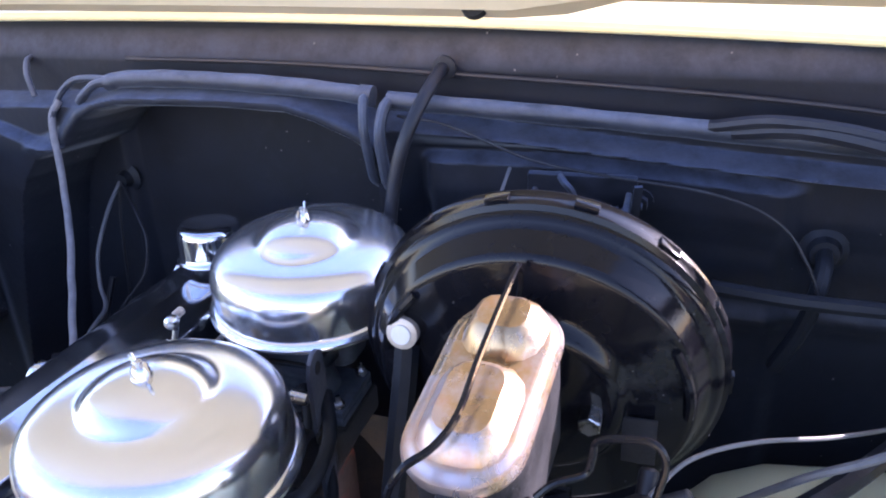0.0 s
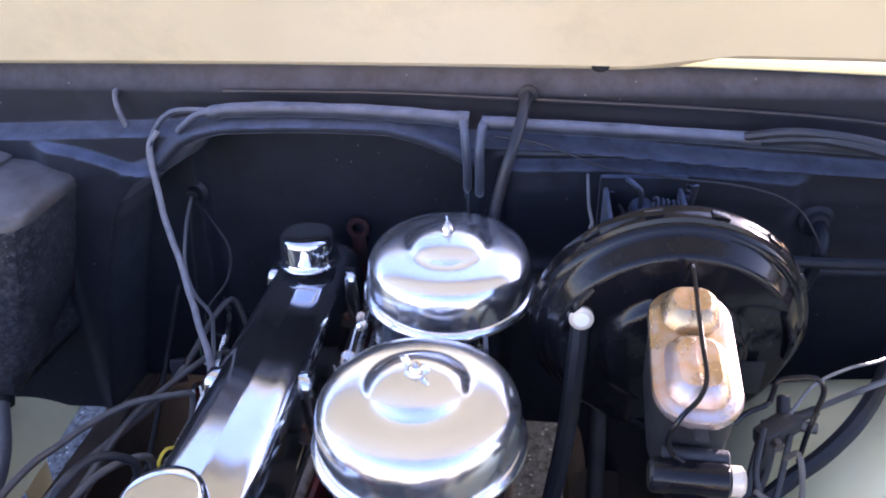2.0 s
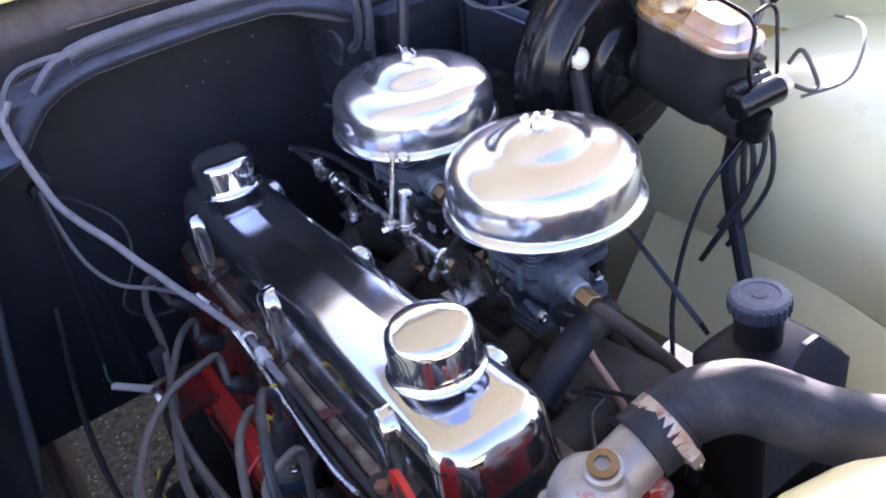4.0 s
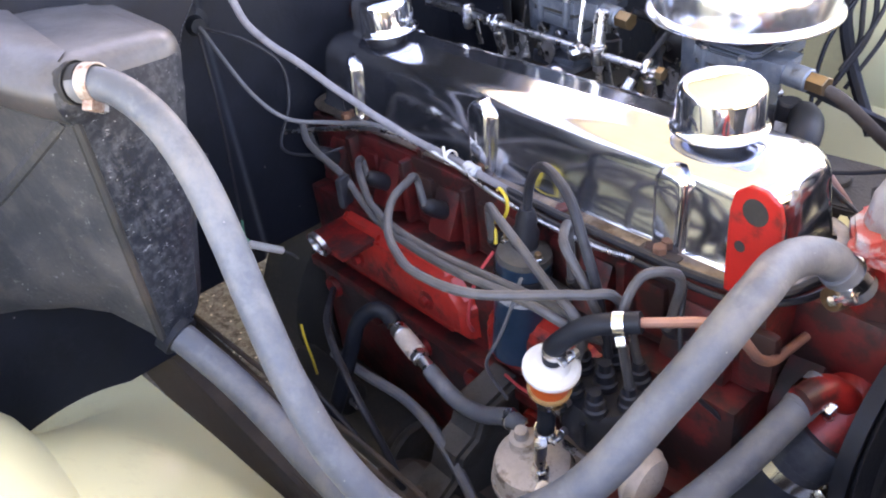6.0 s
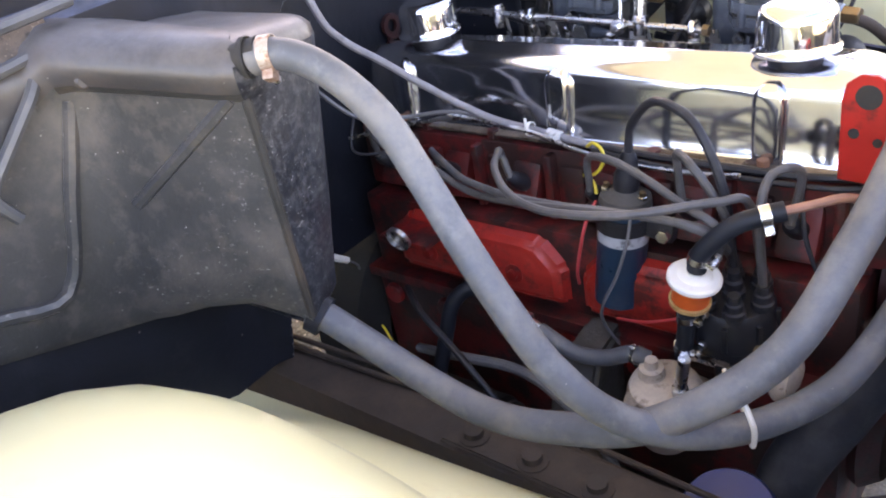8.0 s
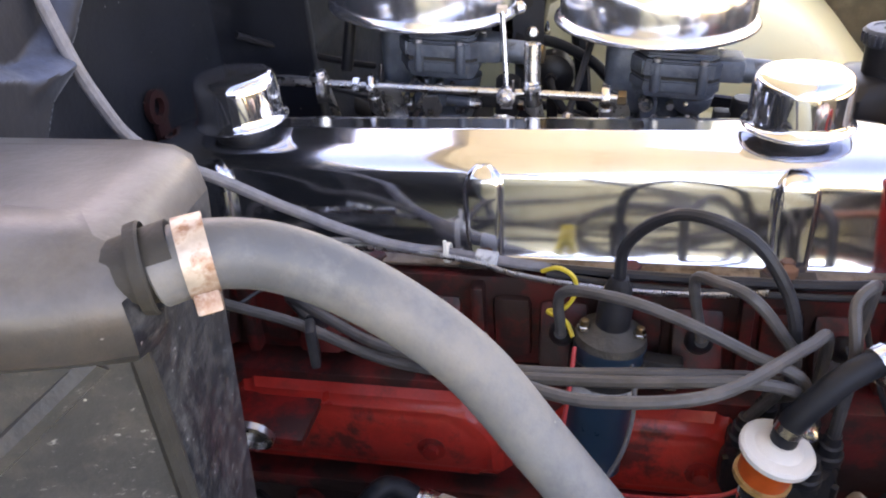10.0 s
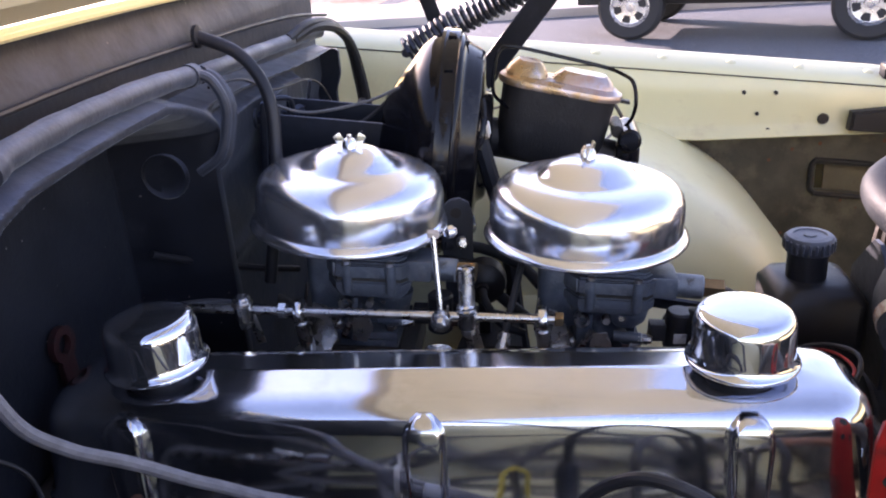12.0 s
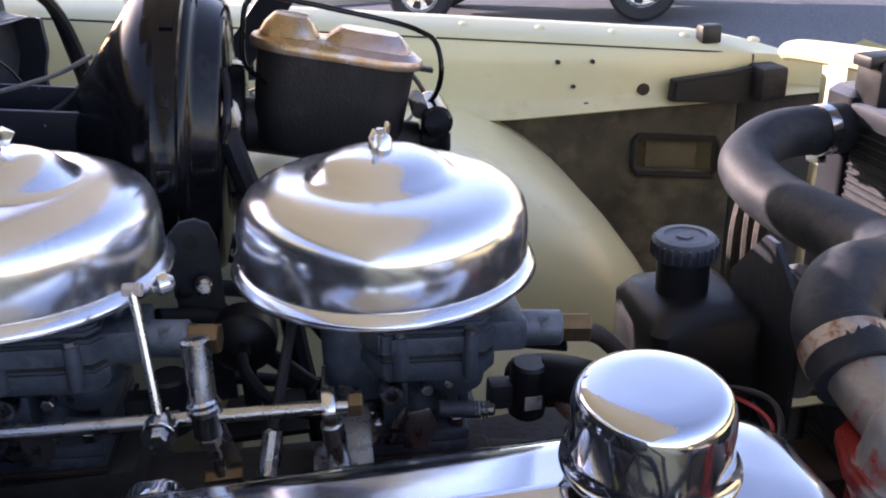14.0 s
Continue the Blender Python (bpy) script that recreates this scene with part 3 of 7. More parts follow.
    part("wheelhouse", sheet(barrel, [radians(v) for v in steps(-8, 188, 60)], list(range(12)), 0.003), "cream_paint" if s < 0 else "cream_paint", root, "smooth cream wheelhouse barrel", 60)
    # side panel ahead of the wheelhouse
    hole = (0.924, 1.056, 0.789, 0.836)
    slope = Matrix(((1, 0, 0, 0), (0, 1, 0, 0), (-0.13, 0, 1, 0.1287), (0, 0, 0, 1)))
    w0, w1 = sorted((s * 0.944, s * 0.948))
    apron = bmesh.new()
    rings = []
    for w in (w0, w1):
        rings.append([apron.verts.new((x, w, z)) for x, z in ((0.55, 0.35), (1.092, 0.35), (1.092, 0.95), (0.55, 0.95))])
        rings.append([apron.verts.new((x, w, z)) for x, z in ((hole[0], hole[2]), (hole[1], hole[2]), (hole[1], hole[3]), (hole[0], hole[3]))])
    for a, b in ((0, 1), (2, 3), (0, 2), (1, 3)):
        for k in range(4):
            apron.faces.new((rings[a][k], rings[a][(k + 1) % 4], rings[b][(k + 1) % 4], rings[b][k]))
    bmesh.ops.recalc_face_normals(apron, faces=apron.faces)
    part("side_apron", moved(apron, slope), "undercoat", root, "dirty undercoated apron with a rectangular opening")
    # added dark sheet in place of the shade beyond the apron's end
    part("front_apron", moved(box((1.098, min(s * 0.952, s * 0.956), 0.35), (1.4, max(s * 0.952, s * 0.956), 0.95), 0.001), slope), "grime", root, "dark sheet standing for the shaded gap ahead of the apron")
    if s > 0:
        bead = [(x, 0.9415, z) for x, z in round_rect((hole[1] - hole[0]) / 2 + 0.009, (hole[3] - hole[2]) / 2 + 0.009, 0.016, 5, (hole[0] + hole[1]) / 2, (hole[2] + hole[3]) / 2)]
        part("opening_bead", moved(tube(bead + [bead[0]], 0.0050, 8, 2), slope), "grime", root, "dark raised bead round the opening")
        part("opening_cover", moved(box((0.944, 0.958, 0.772), (1.034, 0.963, 0.846), 0.001), slope), "tan_sheet", root, "dull tan sheet behind the opening")
    part("frame_rail", box((-0.6, 0.36, 0.50), (1.3, 0.44, 0.62), 0.012) if s > 0 else box((-0.6, -0.372, 0.56), (1.3, -0.312, 0.698), 0.008), "rust", root, "rusty brown chassis rail")
    # sheet between wheelhouse and rail
    if s > 0:
        splash = sheet(lambda x, v: (x, 0.51 - 0.09 * v, 0.80 - 0.12 * v - 0.10 * smooth(x, 0.5, 0.95) * (1 - v)), steps(0.30, 0.98, 12), steps(0, 1, 5), 0.003)
    else:
        top = lambda x: 0.5 + math.sqrt(max(0.045, 0.372**2 - (x - 0.43) ** 2))
        foot = lambda x: along(x, [(0.06, -0.413), (0.24, -0.397), (0.36, -0.389), (0.52, -0.375), (0.98, -0.362)])
        splash = sheet(lambda x, v: (x, -0.545 + (foot(x) + 0.545) * v, top(x) + (0.700 - top(x)) * v + 0.012 * math.sin(3.1 * v)), steps(0.06, 0.98, 30), steps(0, 1, 8), 0.003)
    part("splash_panel", splash, "cream_paint", root)
    if s < 0:
        part("rail_plate", outline_prism([(0.342, -0.368), (0.62, -0.370), (0.63, -0.356), (0.60, -0.320), (0.36, -0.320), (0.335, -0.340)], 0.698, 0.703, 0.002), "rust", root)
    for k in range(4):
        x = 0.25 + 0.16 * k
        part("rail_bolt", moved(lathe([(0.016, 0), (0.016, 0.004), (0.010, 0.005), (0.010, 0.012), (0, 0.013)], 12), Matrix.Translation((x, 0.395, 0.62) if s > 0 else (0.373 + 0.070 * k, -0.349 - 0.001 * k, 0.701))), "rust", root)
    return root


fender("driver")
fender("passenger")

# hood standing open above the bay
hood = thing("hood", "cream truck hood propped open, ribbed underside", "hood", at=(0.2, 0, 1.3), kind="structure")
HOOD_TILT = radians(54)


def hood_at(u, y, off=0.0):
    """u metres from the rear edge up the hood, off metres below its skin."""
    bend = 0.06 * (u / 1.25) ** 2 + 0.03 * (y / 0.85) ** 2
    c, s_ = math.cos(HOOD_TILT), math.sin(HOOD_TILT)
    w = -bend - off
    return (0.240 + u * c + w * s_, y, 1.335 + u * s_ + w * c)


def rear_edge(y):
    return -0.042 + 0.020 * smooth(y, 0.41, 0.47)


part("skin", sheet(lambda v, y: hood_at(rear_edge(y) + (1.25 - rear_edge(y)) * v, y), steps(0, 1, 21), steps(-0.88, 0.88, 36), 0.003), "hood_cream", hood)
part("rear_brace", sheet(lambda y, k: hood_at((rear_edge(y) + 0.001, rear_edge(y) + 0.008, 0.07, 0.10, 0.105)[k] + 0.012 * math.cos(y * 9) * (k in (3, 4)), y, (0.0, 0.030, 0.034, 0.026, 0.004)[k]), steps(-0.86, 0.86, 40), list(range(5)), 0.002), "hood_cream", hood, "pressed rear brace of the hood")
for y in (-0.55, 0.0, 0.55):
    part("rib", sheet(lambda u, k: hood_at(u, y + (-0.05, -0.035, 0.035, 0.05)[k] + 0.15 * (y > 0) * 0 + 0.10 * (u - 0.1) * (1 if y < 0 else -1 if y > 0 else 0), (0.002, 0.028, 0.028, 0.002)[k]), steps(0.10, 1.2, 14), list(range(4)), 0.002), "hood_cream", hood, "pressed stiffening rib")
for y in (-0.83, 0.83):
    part("side_flange", sheet(lambda u, k: hood_at(u, y + (0.0, 0.02, 0.045)[k] * (1 if y > 0 else -1), (0.03, 0.03, 0.0)[k]), steps(0, 1.22, 14), list(range(3)), 0.002), "hood_cream", hood)
for y, u in ((0.359, -0.020), (-0.3, 0.03), (-0.62, 0.03)):
    a, b = Vector(hood_at(u, y, 0.0350)), Vector(hood_at(u, y, 0.028))
    part("hole", rod(a, b, 0.011, 16), "grime", hood, "oval drain hole")


# hood hinges with their coil springs
def hinge(side):
    s = 1 if side == "driver" else -1
    h = thing("hood_hinge", "black steel hood hinge with an exposed coil spring", "hood hinge", at=(0.27, s * 0.765, 1.03))
    part("base_plate", box((0.20, s * 0.765 - 0.004, 1.03), (0.34, s * 0.765 + 0.004, 1.085), 0.003), "black_paint", h)
    part("spring", coil_tube([(0.215, s * 0.74, 1.120), (0.300, s * 0.74, 1.161), (0.420, s * 0.74, 1.212)], 0.019, 0.0040, 0.0100), "black_paint", h, "dark coil spring")
    part("front_arm", moved(box((-0.018, -0.004, 0), (0.018, 0.004, 0.36), 0.003), pose(0.308, s * 0.72, 1.045, 0, 40, 0)), "black_paint", h)
    part("rear_arm", moved(box((-0.012, -0.004, 0), (0.012, 0.004, 0.26), 0.003), pose(0.29, s * 0.775, 1.06, 0, -18, 0)), "black_paint", h)
    for p in ((0.30, 1.075), (0.24, 1.06), (0.215, 1.120), (0.420, 1.212)):
        part("pivot", rod((p[0], s * 0.72, p[1]), (p[0], s * 0.78, p[1]), 0.008, 12, 0.002), "black_cast", h)


hinge("driver")

# radiator support and its cream cover panel
cover = thing("radiator_panel", "cream painted radiator support panel with rolled rear edge", "support panel", at=(0.9, -0.3, 1.0), kind="structure")
edge = [(0.868, 0.985), (0.858, 1.005), (0.854, 1.03), (0.858, 1.052), (0.868, 1.065), (0.885, 1.073), (0.95, 1.078), (1.06, 1.074), (1.2, 1.05), (1.3, 0.98), (1.32, 0.80)]
part("top", sheet(lambda k, y: (edge[int(k)][0] - 0.021 + 0.10 * smooth(y, 0.05, 0.27) + 0.13 * smooth(y, -0.15, -0.33), y, edge[int(k)][1] - 0.03 * smooth(y, 0.02, 0.27)), list(range(11)), steps(-0.86, 0.27, 30), 0.003), "cream_paint", cover, sharp=60)
part("front_wall", box((1.18, -0.86, 0.45), (1.19, 0.86, 1.0), 0.003), "cream_dirty", cover)
part("cross_bar", tube([(1.02, 0.28, 1.055), (1.03, 0.5, 1.045), (1.06, 0.72, 1.02), (1.12, 0.86, 0.99)], 0.014, 10, 6), "cream_paint", cover, "cream rounded cross bar")
part("upright", box((1.03, 0.58, 0.60), (1.06, 0.62, 1.03), 0.005), "cream_dirty", cover)

# unseen cab behind the cowl, added to keep the sun off the bay
cab = thing("cab", "unseen cream pickup cab with dark glass, added to block the sun", "truck cab", at=(-1.0, 0, 0.55), kind="structure")
part("lower_body", stacked([(0.55, 0.62, 0.93, 0.06), (0.62, 0.64, 0.97, 0.08), (1.15, 0.64, 0.97, 0.10), (1.24, 0.62, 0.93, 0.10)], 6, -1.06, 0.0), "cream_paint", cab)
# added skirts that keep low sun and sky off the ground below
for s in (-1, 1):
    part("rocker_panel", box((-4.1, s * 0.945 - 0.02, 0.22), (-0.36, s * 0.945 + 0.02, 0.62), 0.01), "cream_paint", cab)
part("tail_skirt", box((-4.15, -0.92, 0.10), (-4.11, 0.92, 0.62), 0.01), "cream_paint", cab)
# unseen bed, there only to cast its shadow
part("load_bed", stacked([(0.55, 1.20, 0.90, 0.05), (0.62, 1.22, 0.95, 0.06), (1.12, 1.22, 0.95, 0.06)], 5, -2.95, 0.0), "cream_paint", cab)
part("greenhouse", stacked([(1.24, 0.60, 0.88, 0.10), (1.74, 0.44, 0.74, 0.12), (1.83, 0.38, 0.68, 0.14), (1.85, 0.28, 0.58, 0.14)], 6, -1.08, 0.0), "cream_paint", cab)
part("windscreen", moved(box((-0.006, -0.72, -0.21), (0.006, 0.72, 0.21), 0.004), pose(-0.565, 0, 1.48, 0, -17.5, 0)), "car_glass", cab, "dark windscreen glass")

# front crossmember
belly = thing("crossmember", "dark greasy front crossmember under the engine", "crossmember", at=(0.45, 0, 0.4), kind="structure")
part("beam", box((0.36, -0.44, 0.34), (0.56, 0.44, 0.47), 0.03), "grime", belly)
part("tower", stacked([(0.44, 0.085, 0.075, 0.05), (0.54, 0.080, 0.070, 0.05), (0.578, 0.070, 0.060, 0.05), (0.597, 0.052, 0.044, 0.04), (0.604, 0.030, 0.024, 0.02)], 6, 0.375, -0.262), "rust", belly, "rusty brown rounded mounting tower", 60)


# ---- engine ----
block = thing("engine_block", "red painted inline six engine block, oily and dusty", "engine", at=(0.33, 0, 0.4))
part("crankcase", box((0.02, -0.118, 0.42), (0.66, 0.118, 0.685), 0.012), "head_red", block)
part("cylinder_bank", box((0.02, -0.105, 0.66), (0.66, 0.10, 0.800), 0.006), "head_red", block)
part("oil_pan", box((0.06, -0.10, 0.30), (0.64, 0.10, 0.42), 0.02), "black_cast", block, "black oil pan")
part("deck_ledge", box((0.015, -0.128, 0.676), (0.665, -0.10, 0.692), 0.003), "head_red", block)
for x0, x1 in ((0.075, 0.345), (0.365, 0.548)):
    bm = bmesh.new()
    o = [(x0, 0.703), (x1, 0.703), (x1, 0.758), (x1 - 0.03, 0.792), (x0 + 0.03, 0.792), (x0, 0.758)]
    lo = [bm.verts.new((x, -0.106, z)) for x, z in o]
    cxm, czm = (x0 + x1) / 2, 0.745
    hi = [bm.verts.new((cxm + (x - cxm) * 0.93, -0.121, czm + (z - czm) * 0.86)) for x, z in o]
    mid = [bm.verts.new((cxm + (x - cxm) * 0.80, -0.126, czm + (z - czm) * 0.66)) for x, z in o]
    for a, b in ((lo, hi), (hi, mid)):
        for k in range(6):
            q = (k + 1) % 6
            bm.faces.new((a[k], a[q], b[q], b[k]))
    bm.faces.new(mid)
    bmesh.ops.recalc_face_normals(bm, faces=bm.faces)
    bmesh.ops.bevel(bm, geom=bm.edges[:], offset=0.006, segments=3, affect="EDGES")
    part("side_cover", bm, "cover_red", block, "bright red pressed pushrod cover")
    for f in (0.25, 0.75):
        x = x0 + (x1 - x0) * f
        part("cover_bolt", moved(lathe([(0.013, 0), (0.013, 0.002), (0.007, 0.003), (0.007, 0.009), (0, 0.010)], 10), Matrix.Translation((x, -0.125, 0.742)) @ Matrix.Rotation(radians(90), 4, "X")), "engine_red", block)
for k in range(7):
    x = 0.05 + k * 0.097
    part("casting_boss", moved(lathe([(0.017, 0), (0.015, 0.008), (0, 0.010)], 12), Matrix.Translation((x, -0.117, 0.648)) @ Matrix.Rotation(radians(90), 4, "X")), "engine_red", block)
    part("pan_bolt", nut((x, -0.112, 0.424), (x, -0.112, 0.412), 0.006), "steel", block)
part("rear_plug", moved(lathe([(0.018, 0), (0.018, 0.006), (0.014, 0.008), (0.013, 0.002), (0, 0.002)], 18), Matrix.Translation((0.14, -0.172, 0.789)) @ Matrix.Rotation(radians(105), 4, "X")), "steel", block, "small bright steel cup")
part("plug_bracket", box((0.10, -0.170, 0.775), (0.18, -0.10, 0.783), 0.002), "engine_red", block)
# dark red housing made near-black: its low light is in the colour
part("bell_housing", moved(lathe([(0.12, 0), (0.17, 0.02), (0.18, 0.10), (0.16, 0.11), (0, 0.11)], 32), Matrix.Translation((0.02, 0, 0.56)) @ Matrix.Rotation(radians(-90), 4, "Y")), "grime", block, "bell housing coloured near-black for the low light on it")

head = thing("cylinder_head", "dark red cast cylinder head with plug bosses", "cylinder head", at=(0.33, 0, 0.80))
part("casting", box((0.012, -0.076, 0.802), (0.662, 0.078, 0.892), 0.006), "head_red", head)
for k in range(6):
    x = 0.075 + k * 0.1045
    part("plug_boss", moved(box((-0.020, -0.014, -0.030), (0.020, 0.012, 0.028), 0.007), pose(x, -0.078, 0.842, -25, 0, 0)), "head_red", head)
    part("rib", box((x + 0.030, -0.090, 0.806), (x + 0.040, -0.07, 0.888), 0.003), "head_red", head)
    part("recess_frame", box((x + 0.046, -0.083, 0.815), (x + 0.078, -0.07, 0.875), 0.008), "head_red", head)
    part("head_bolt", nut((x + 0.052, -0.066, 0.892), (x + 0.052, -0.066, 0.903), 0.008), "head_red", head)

# valve cover
vc = thing("valve_cover", "long chrome plated valve cover with bolt ribs", "valve cover", at=(0.334, 0, 0.893))
CX, HL = 0.330, 0.328
levels = [(0.9004, HL + 0.001, 0.0610, 0.030), (0.905, HL - 0.003, 0.0575, 0.030),
          (0.930, HL - 0.006, 0.0555, 0.032), (0.962, HL - 0.009, 0.0530, 0.034), (0.970, HL - 0.011, 0.0517, 0.034), (0.9765, HL - 0.0145, 0.0485, 0.032),
          (0.9815, HL - 0.020, 0.0430, 0.028), (0.9845, HL - 0.027, 0.036, 0.024), (0.9860, HL - 0.040, 0.026, 0.018), (0.9884, HL - 0.058, 0.0030, 0.0025), (0.9888, HL - 0.062, 0.0012, 0.0010)]
part("shell", stacked(levels, 8, CX, 0.0), "cover_chrome", vc, sharp=50)
part("flange", stacked([(0.896, HL + 0.009, 0.0705, 0.034), (0.8985, HL + 0.010, 0.0715, 0.034), (0.9000, HL + 0.009, 0.0705, 0.034), (0.9012, HL + 0.003, 0.0640, 0.032)], 8, CX, 0.0), "worn_flange", vc, "dull brownish worn flange", 50)
for x in (0.090, 0.323, 0.556):
    for s in (-1, 1):
        rib = stacked([(0.902, 0.0150, 0.0172, 0.006), (0.930, 0.0155, 0.0165, 0.006), (0.955, 0.0163, 0.0155, 0.006), (0.967, 0.0158, 0.0146, 0.006), (0.9725, 0.0132, 0.0132, 0.005), (0.9765, 0.0095, 0.0108, 0.004), (0.9792, 0.0050, 0.0065, 0.002)], 6, x, s * 0.0485)
        part("bolt_rib", rib, "cover_chrome", vc, sharp=60)
        part("bolt", nut((x, s * 0.071, 0.899), (x, s * 0.071, 0.909), 0.0065), "rust_bright", vc, "rusty hold-down bolt")
        part("bolt_washer", box((x - 0.020, s * 0.071 - 0.007, 0.8995), (x + 0.020, s * 0.071 + 0.007, 0.902), 0.001), "rust", vc)
part("gasket", stacked([(0.8925, HL + 0.003, 0.0655, 0.03), (0.8958, HL + 0.003, 0.0655, 0.03)], 6, CX, 0.0), "cast_iron", vc, "dark cork gasket")


# breather caps
def breather(x, y, z, tilt):
    c = thing("breather_cap", "round chrome breather cap pressed into the valve cover", "breather cap", m=pose(x, y, z, *tilt), group="breather caps")
    part("neck", lathe([(0, -0.004), (0.026, -0.004), (0.026, 0.010), (0, 0.010)], 32), "black_plastic", c, "black rubber grommet")
    part("cap", lathe([(0, 0.0085), (0.0385, 0.0085), (0.0412, 0.0095), (0.0416, 0.0112), (0.0405, 0.0125), (0.0378, 0.0145), (0.0372, 0.020), (0.0366, 0.0405), (0.0352, 0.0462), (0.0325, 0.0498), (0.0285, 0.0514), (0.018, 0.0520), (0, 0.0523)], 64), "chrome", c, sharp=70)
    return c


breather(0.100, 0.0, 0.987, (0, 0, 0))
breather(0.560, 0.0, 0.986, (0, 0, 0))


# carburettors with round air cleaners
def carburettor(x, y, z):
    c = thing("carburettor", "dark blue-grey single-barrel carburettor, oily, with brass fuel inlet", "carburettor", m=pose(x, y, z, 0, 4, 0), group="twin carburettors")
    for z0 in (0.0, 0.0085):
        part("base_plate", box((-0.033, -0.047, z0), (0.034, 0.047, z0 + 0.0078), 0.0016), "carb_blue", c)
    part("gasket", box((-0.035, -0.049, -0.004), (0.036, 0.049, -0.0002), 0.001), "grime", c)
    part("throttle_body", lathe([(0, 0.0163), (0.027, 0.0163), (0.0265, 0.022), (0.023, 0.028), (0.024, 0.044), (0.030, 0.052), (0, 0.052)], 28), "carb_blue", c)
    part("throttle_web", box((-0.022, -0.040, 0.017), (-0.006, -0.005, 0.050), 0.003), "carb_blue", c)
    part("main_casting", stacked([(0.030, 0.018, 0.030, 0.012), (0.036, 0.024, 0.036, 0.014), (0.090, 0.026, 0.038, 0.014), (0.100, 0.022, 0.034, 0.014)], 5, -0.034, 0.002), "carb_blue", c, sharp=45)
    part("bowl_lobe", lathe([(0, 0.034), (0.012, 0.036), (0.019, 0.043), (0.021, 0.054), (0, 0.058)], 24), "carb_blue", c).location = (0.026, -0.026, 0)
    o = [(-0.036, -0.034), (-0.023, -0.056), (0.040, -0.058), (0.047, -0.050), (0.047, 0.034), (-0.036, 0.034)]
    small = [(px * 0.93, py * 0.93) for px, py in o]
    part("bowl_floor", outline_prism(small, 0.057, 0.066, 0.003), "carb_blue", c)
    part("bowl", outline_prism(o, 0.0640, 0.0765, 0.0022), "carb_blue", c)
    part("bowl_gasket", outline_prism([(px * 0.985, py * 0.985) for px, py in o], 0.0764, 0.0788, 0), "grime", c)
    part("bowl_cover", outline_prism(o, 0.0786, 0.0955, 0.0020), "carb_blue", c)
    part("cover_step", outline_prism(small, 0.0950, 0.1010, 0.0020), "carb_blue", c)
    part("corner_face", moved(box((-0.010, -0.001, -0.007), (0.010, 0.0012, 0.007), 0.0008), pose(-0.0300, -0.0462, 0.087, 0, 0, -59)), "carb_zinc", c, "paler corner face")
    for px, py in ((-0.012, -0.0565), (0.030, -0.0585), (0.047, -0.020), (-0.037, 0.010)):
        part("screw_lug", lathe([(0, 0.064), (0.0042, 0.065), (0.0048, 0.068), (0.0048, 0.094), (0, 0.094)], 12), "carb_blue", c).location = (px, py, 0)
        part("cover_screw", lathe([(0.0040, 0.094), (0.0040, 0.0975), (0, 0.0982)], 10), "steel", c).location = (px, py, 0)
    part("air_horn", lathe([(0.034, 0.098), (0.030, 0.112), (0.0, 0.112)], 28), "carb_blue", c)
    part("inlet_arm", box((0.040, -0.050, 0.074), (0.068, -0.012, 0.096), 0.004), "carb_blue", c)
    part("fuel_inlet", rod((0.055, -0.036, 0.0840), (0.092, -0.040, 0.0840), 0.0115, 18, 0.0015), "carb_zinc", c)
    part("inlet_nut", nut((0.0915, -0.040, 0.0840), (0.110, -0.042, 0.0840), 0.0098), "brass", c, "brown brass inlet nut")
    part("vacuum_port", moved(lathe([(0, -0.006), (0.0042, -0.006), (0.0042, 0.006), (0.0068, 0.006), (0.0076, 0.003), (0.0076, -0.004), (0.0060, -0.006)], 20), Matrix.Translation((-0.017, -0.0440, 0.0475)) @ Matrix.Rotation(radians(90), 4, "X")), "steel", c, "bare round vacuum port")
    part("port_stem", rod((-0.017, -0.018, 0.0475), (-0.017, -0.0395, 0.0475), 0.0066, 14), "carb_blue", c)
    part("idle_boss", rod((0.014, -0.042, 0.030), (0.040, -0.046, 0.030), 0.0056, 14, 0.001), "carb_blue", c)
    part("idle_screw", rod((0.040, -0.046, 0.030), (0.050, -0.0475, 0.030), 0.0040, 10, 0.001), "steel", c)
    part("idle_spring", coil_tube([(0.037, -0.0455, 0.030), (0.046, -0.047, 0.030)], 0.0052, 0.0008, 0.0022), "steel", c)
    for px, py in ((0.026, -0.040), (-0.026, -0.040), (0.026, 0.040), (-0.026, 0.040)):
        part("base_nut", nut((px, py, 0.0163), (px, py, 0.0235), 0.0058), "steel", c)
        part("base_stud", rod((px, py, 0.0230), (px, py, 0.0290), 0.0026, 8), "steel", c)
    part("link_arm", moved(box((-0.003, -0.0015, 0), (0.003, 0.0015, 0.030), 0.001), pose(-0.020, -0.050, 0.012, 0, 25, 0)), "steel", c)
    part("accelerator_link", tube([(-0.050, -0.036, 0.010), (-0.060, -0.038, 0.03), (-0.058, -0.034, 0.062)], 0.0018, 6), "steel", c)
    sol = part("solenoid", rod((0.075, -0.034, 0.016), (0.075, -0.034, 0.056), 0.0125, 20, 0.002), "black_plastic", c, "black idle solenoid")
    part("label", moved(box((-0.006, -0.0008, -0.005), (0.006, 0.0008, 0.005), 0.0004), pose(0.0757, -0.0466, 0.032, 0, 0, 6)), "grey_label", sol, "small grey label")
    part("solenoid_clamp", box((0.048, -0.040, 0.024), (0.064, -0.026, 0.042), 0.002), "black_cast", c)
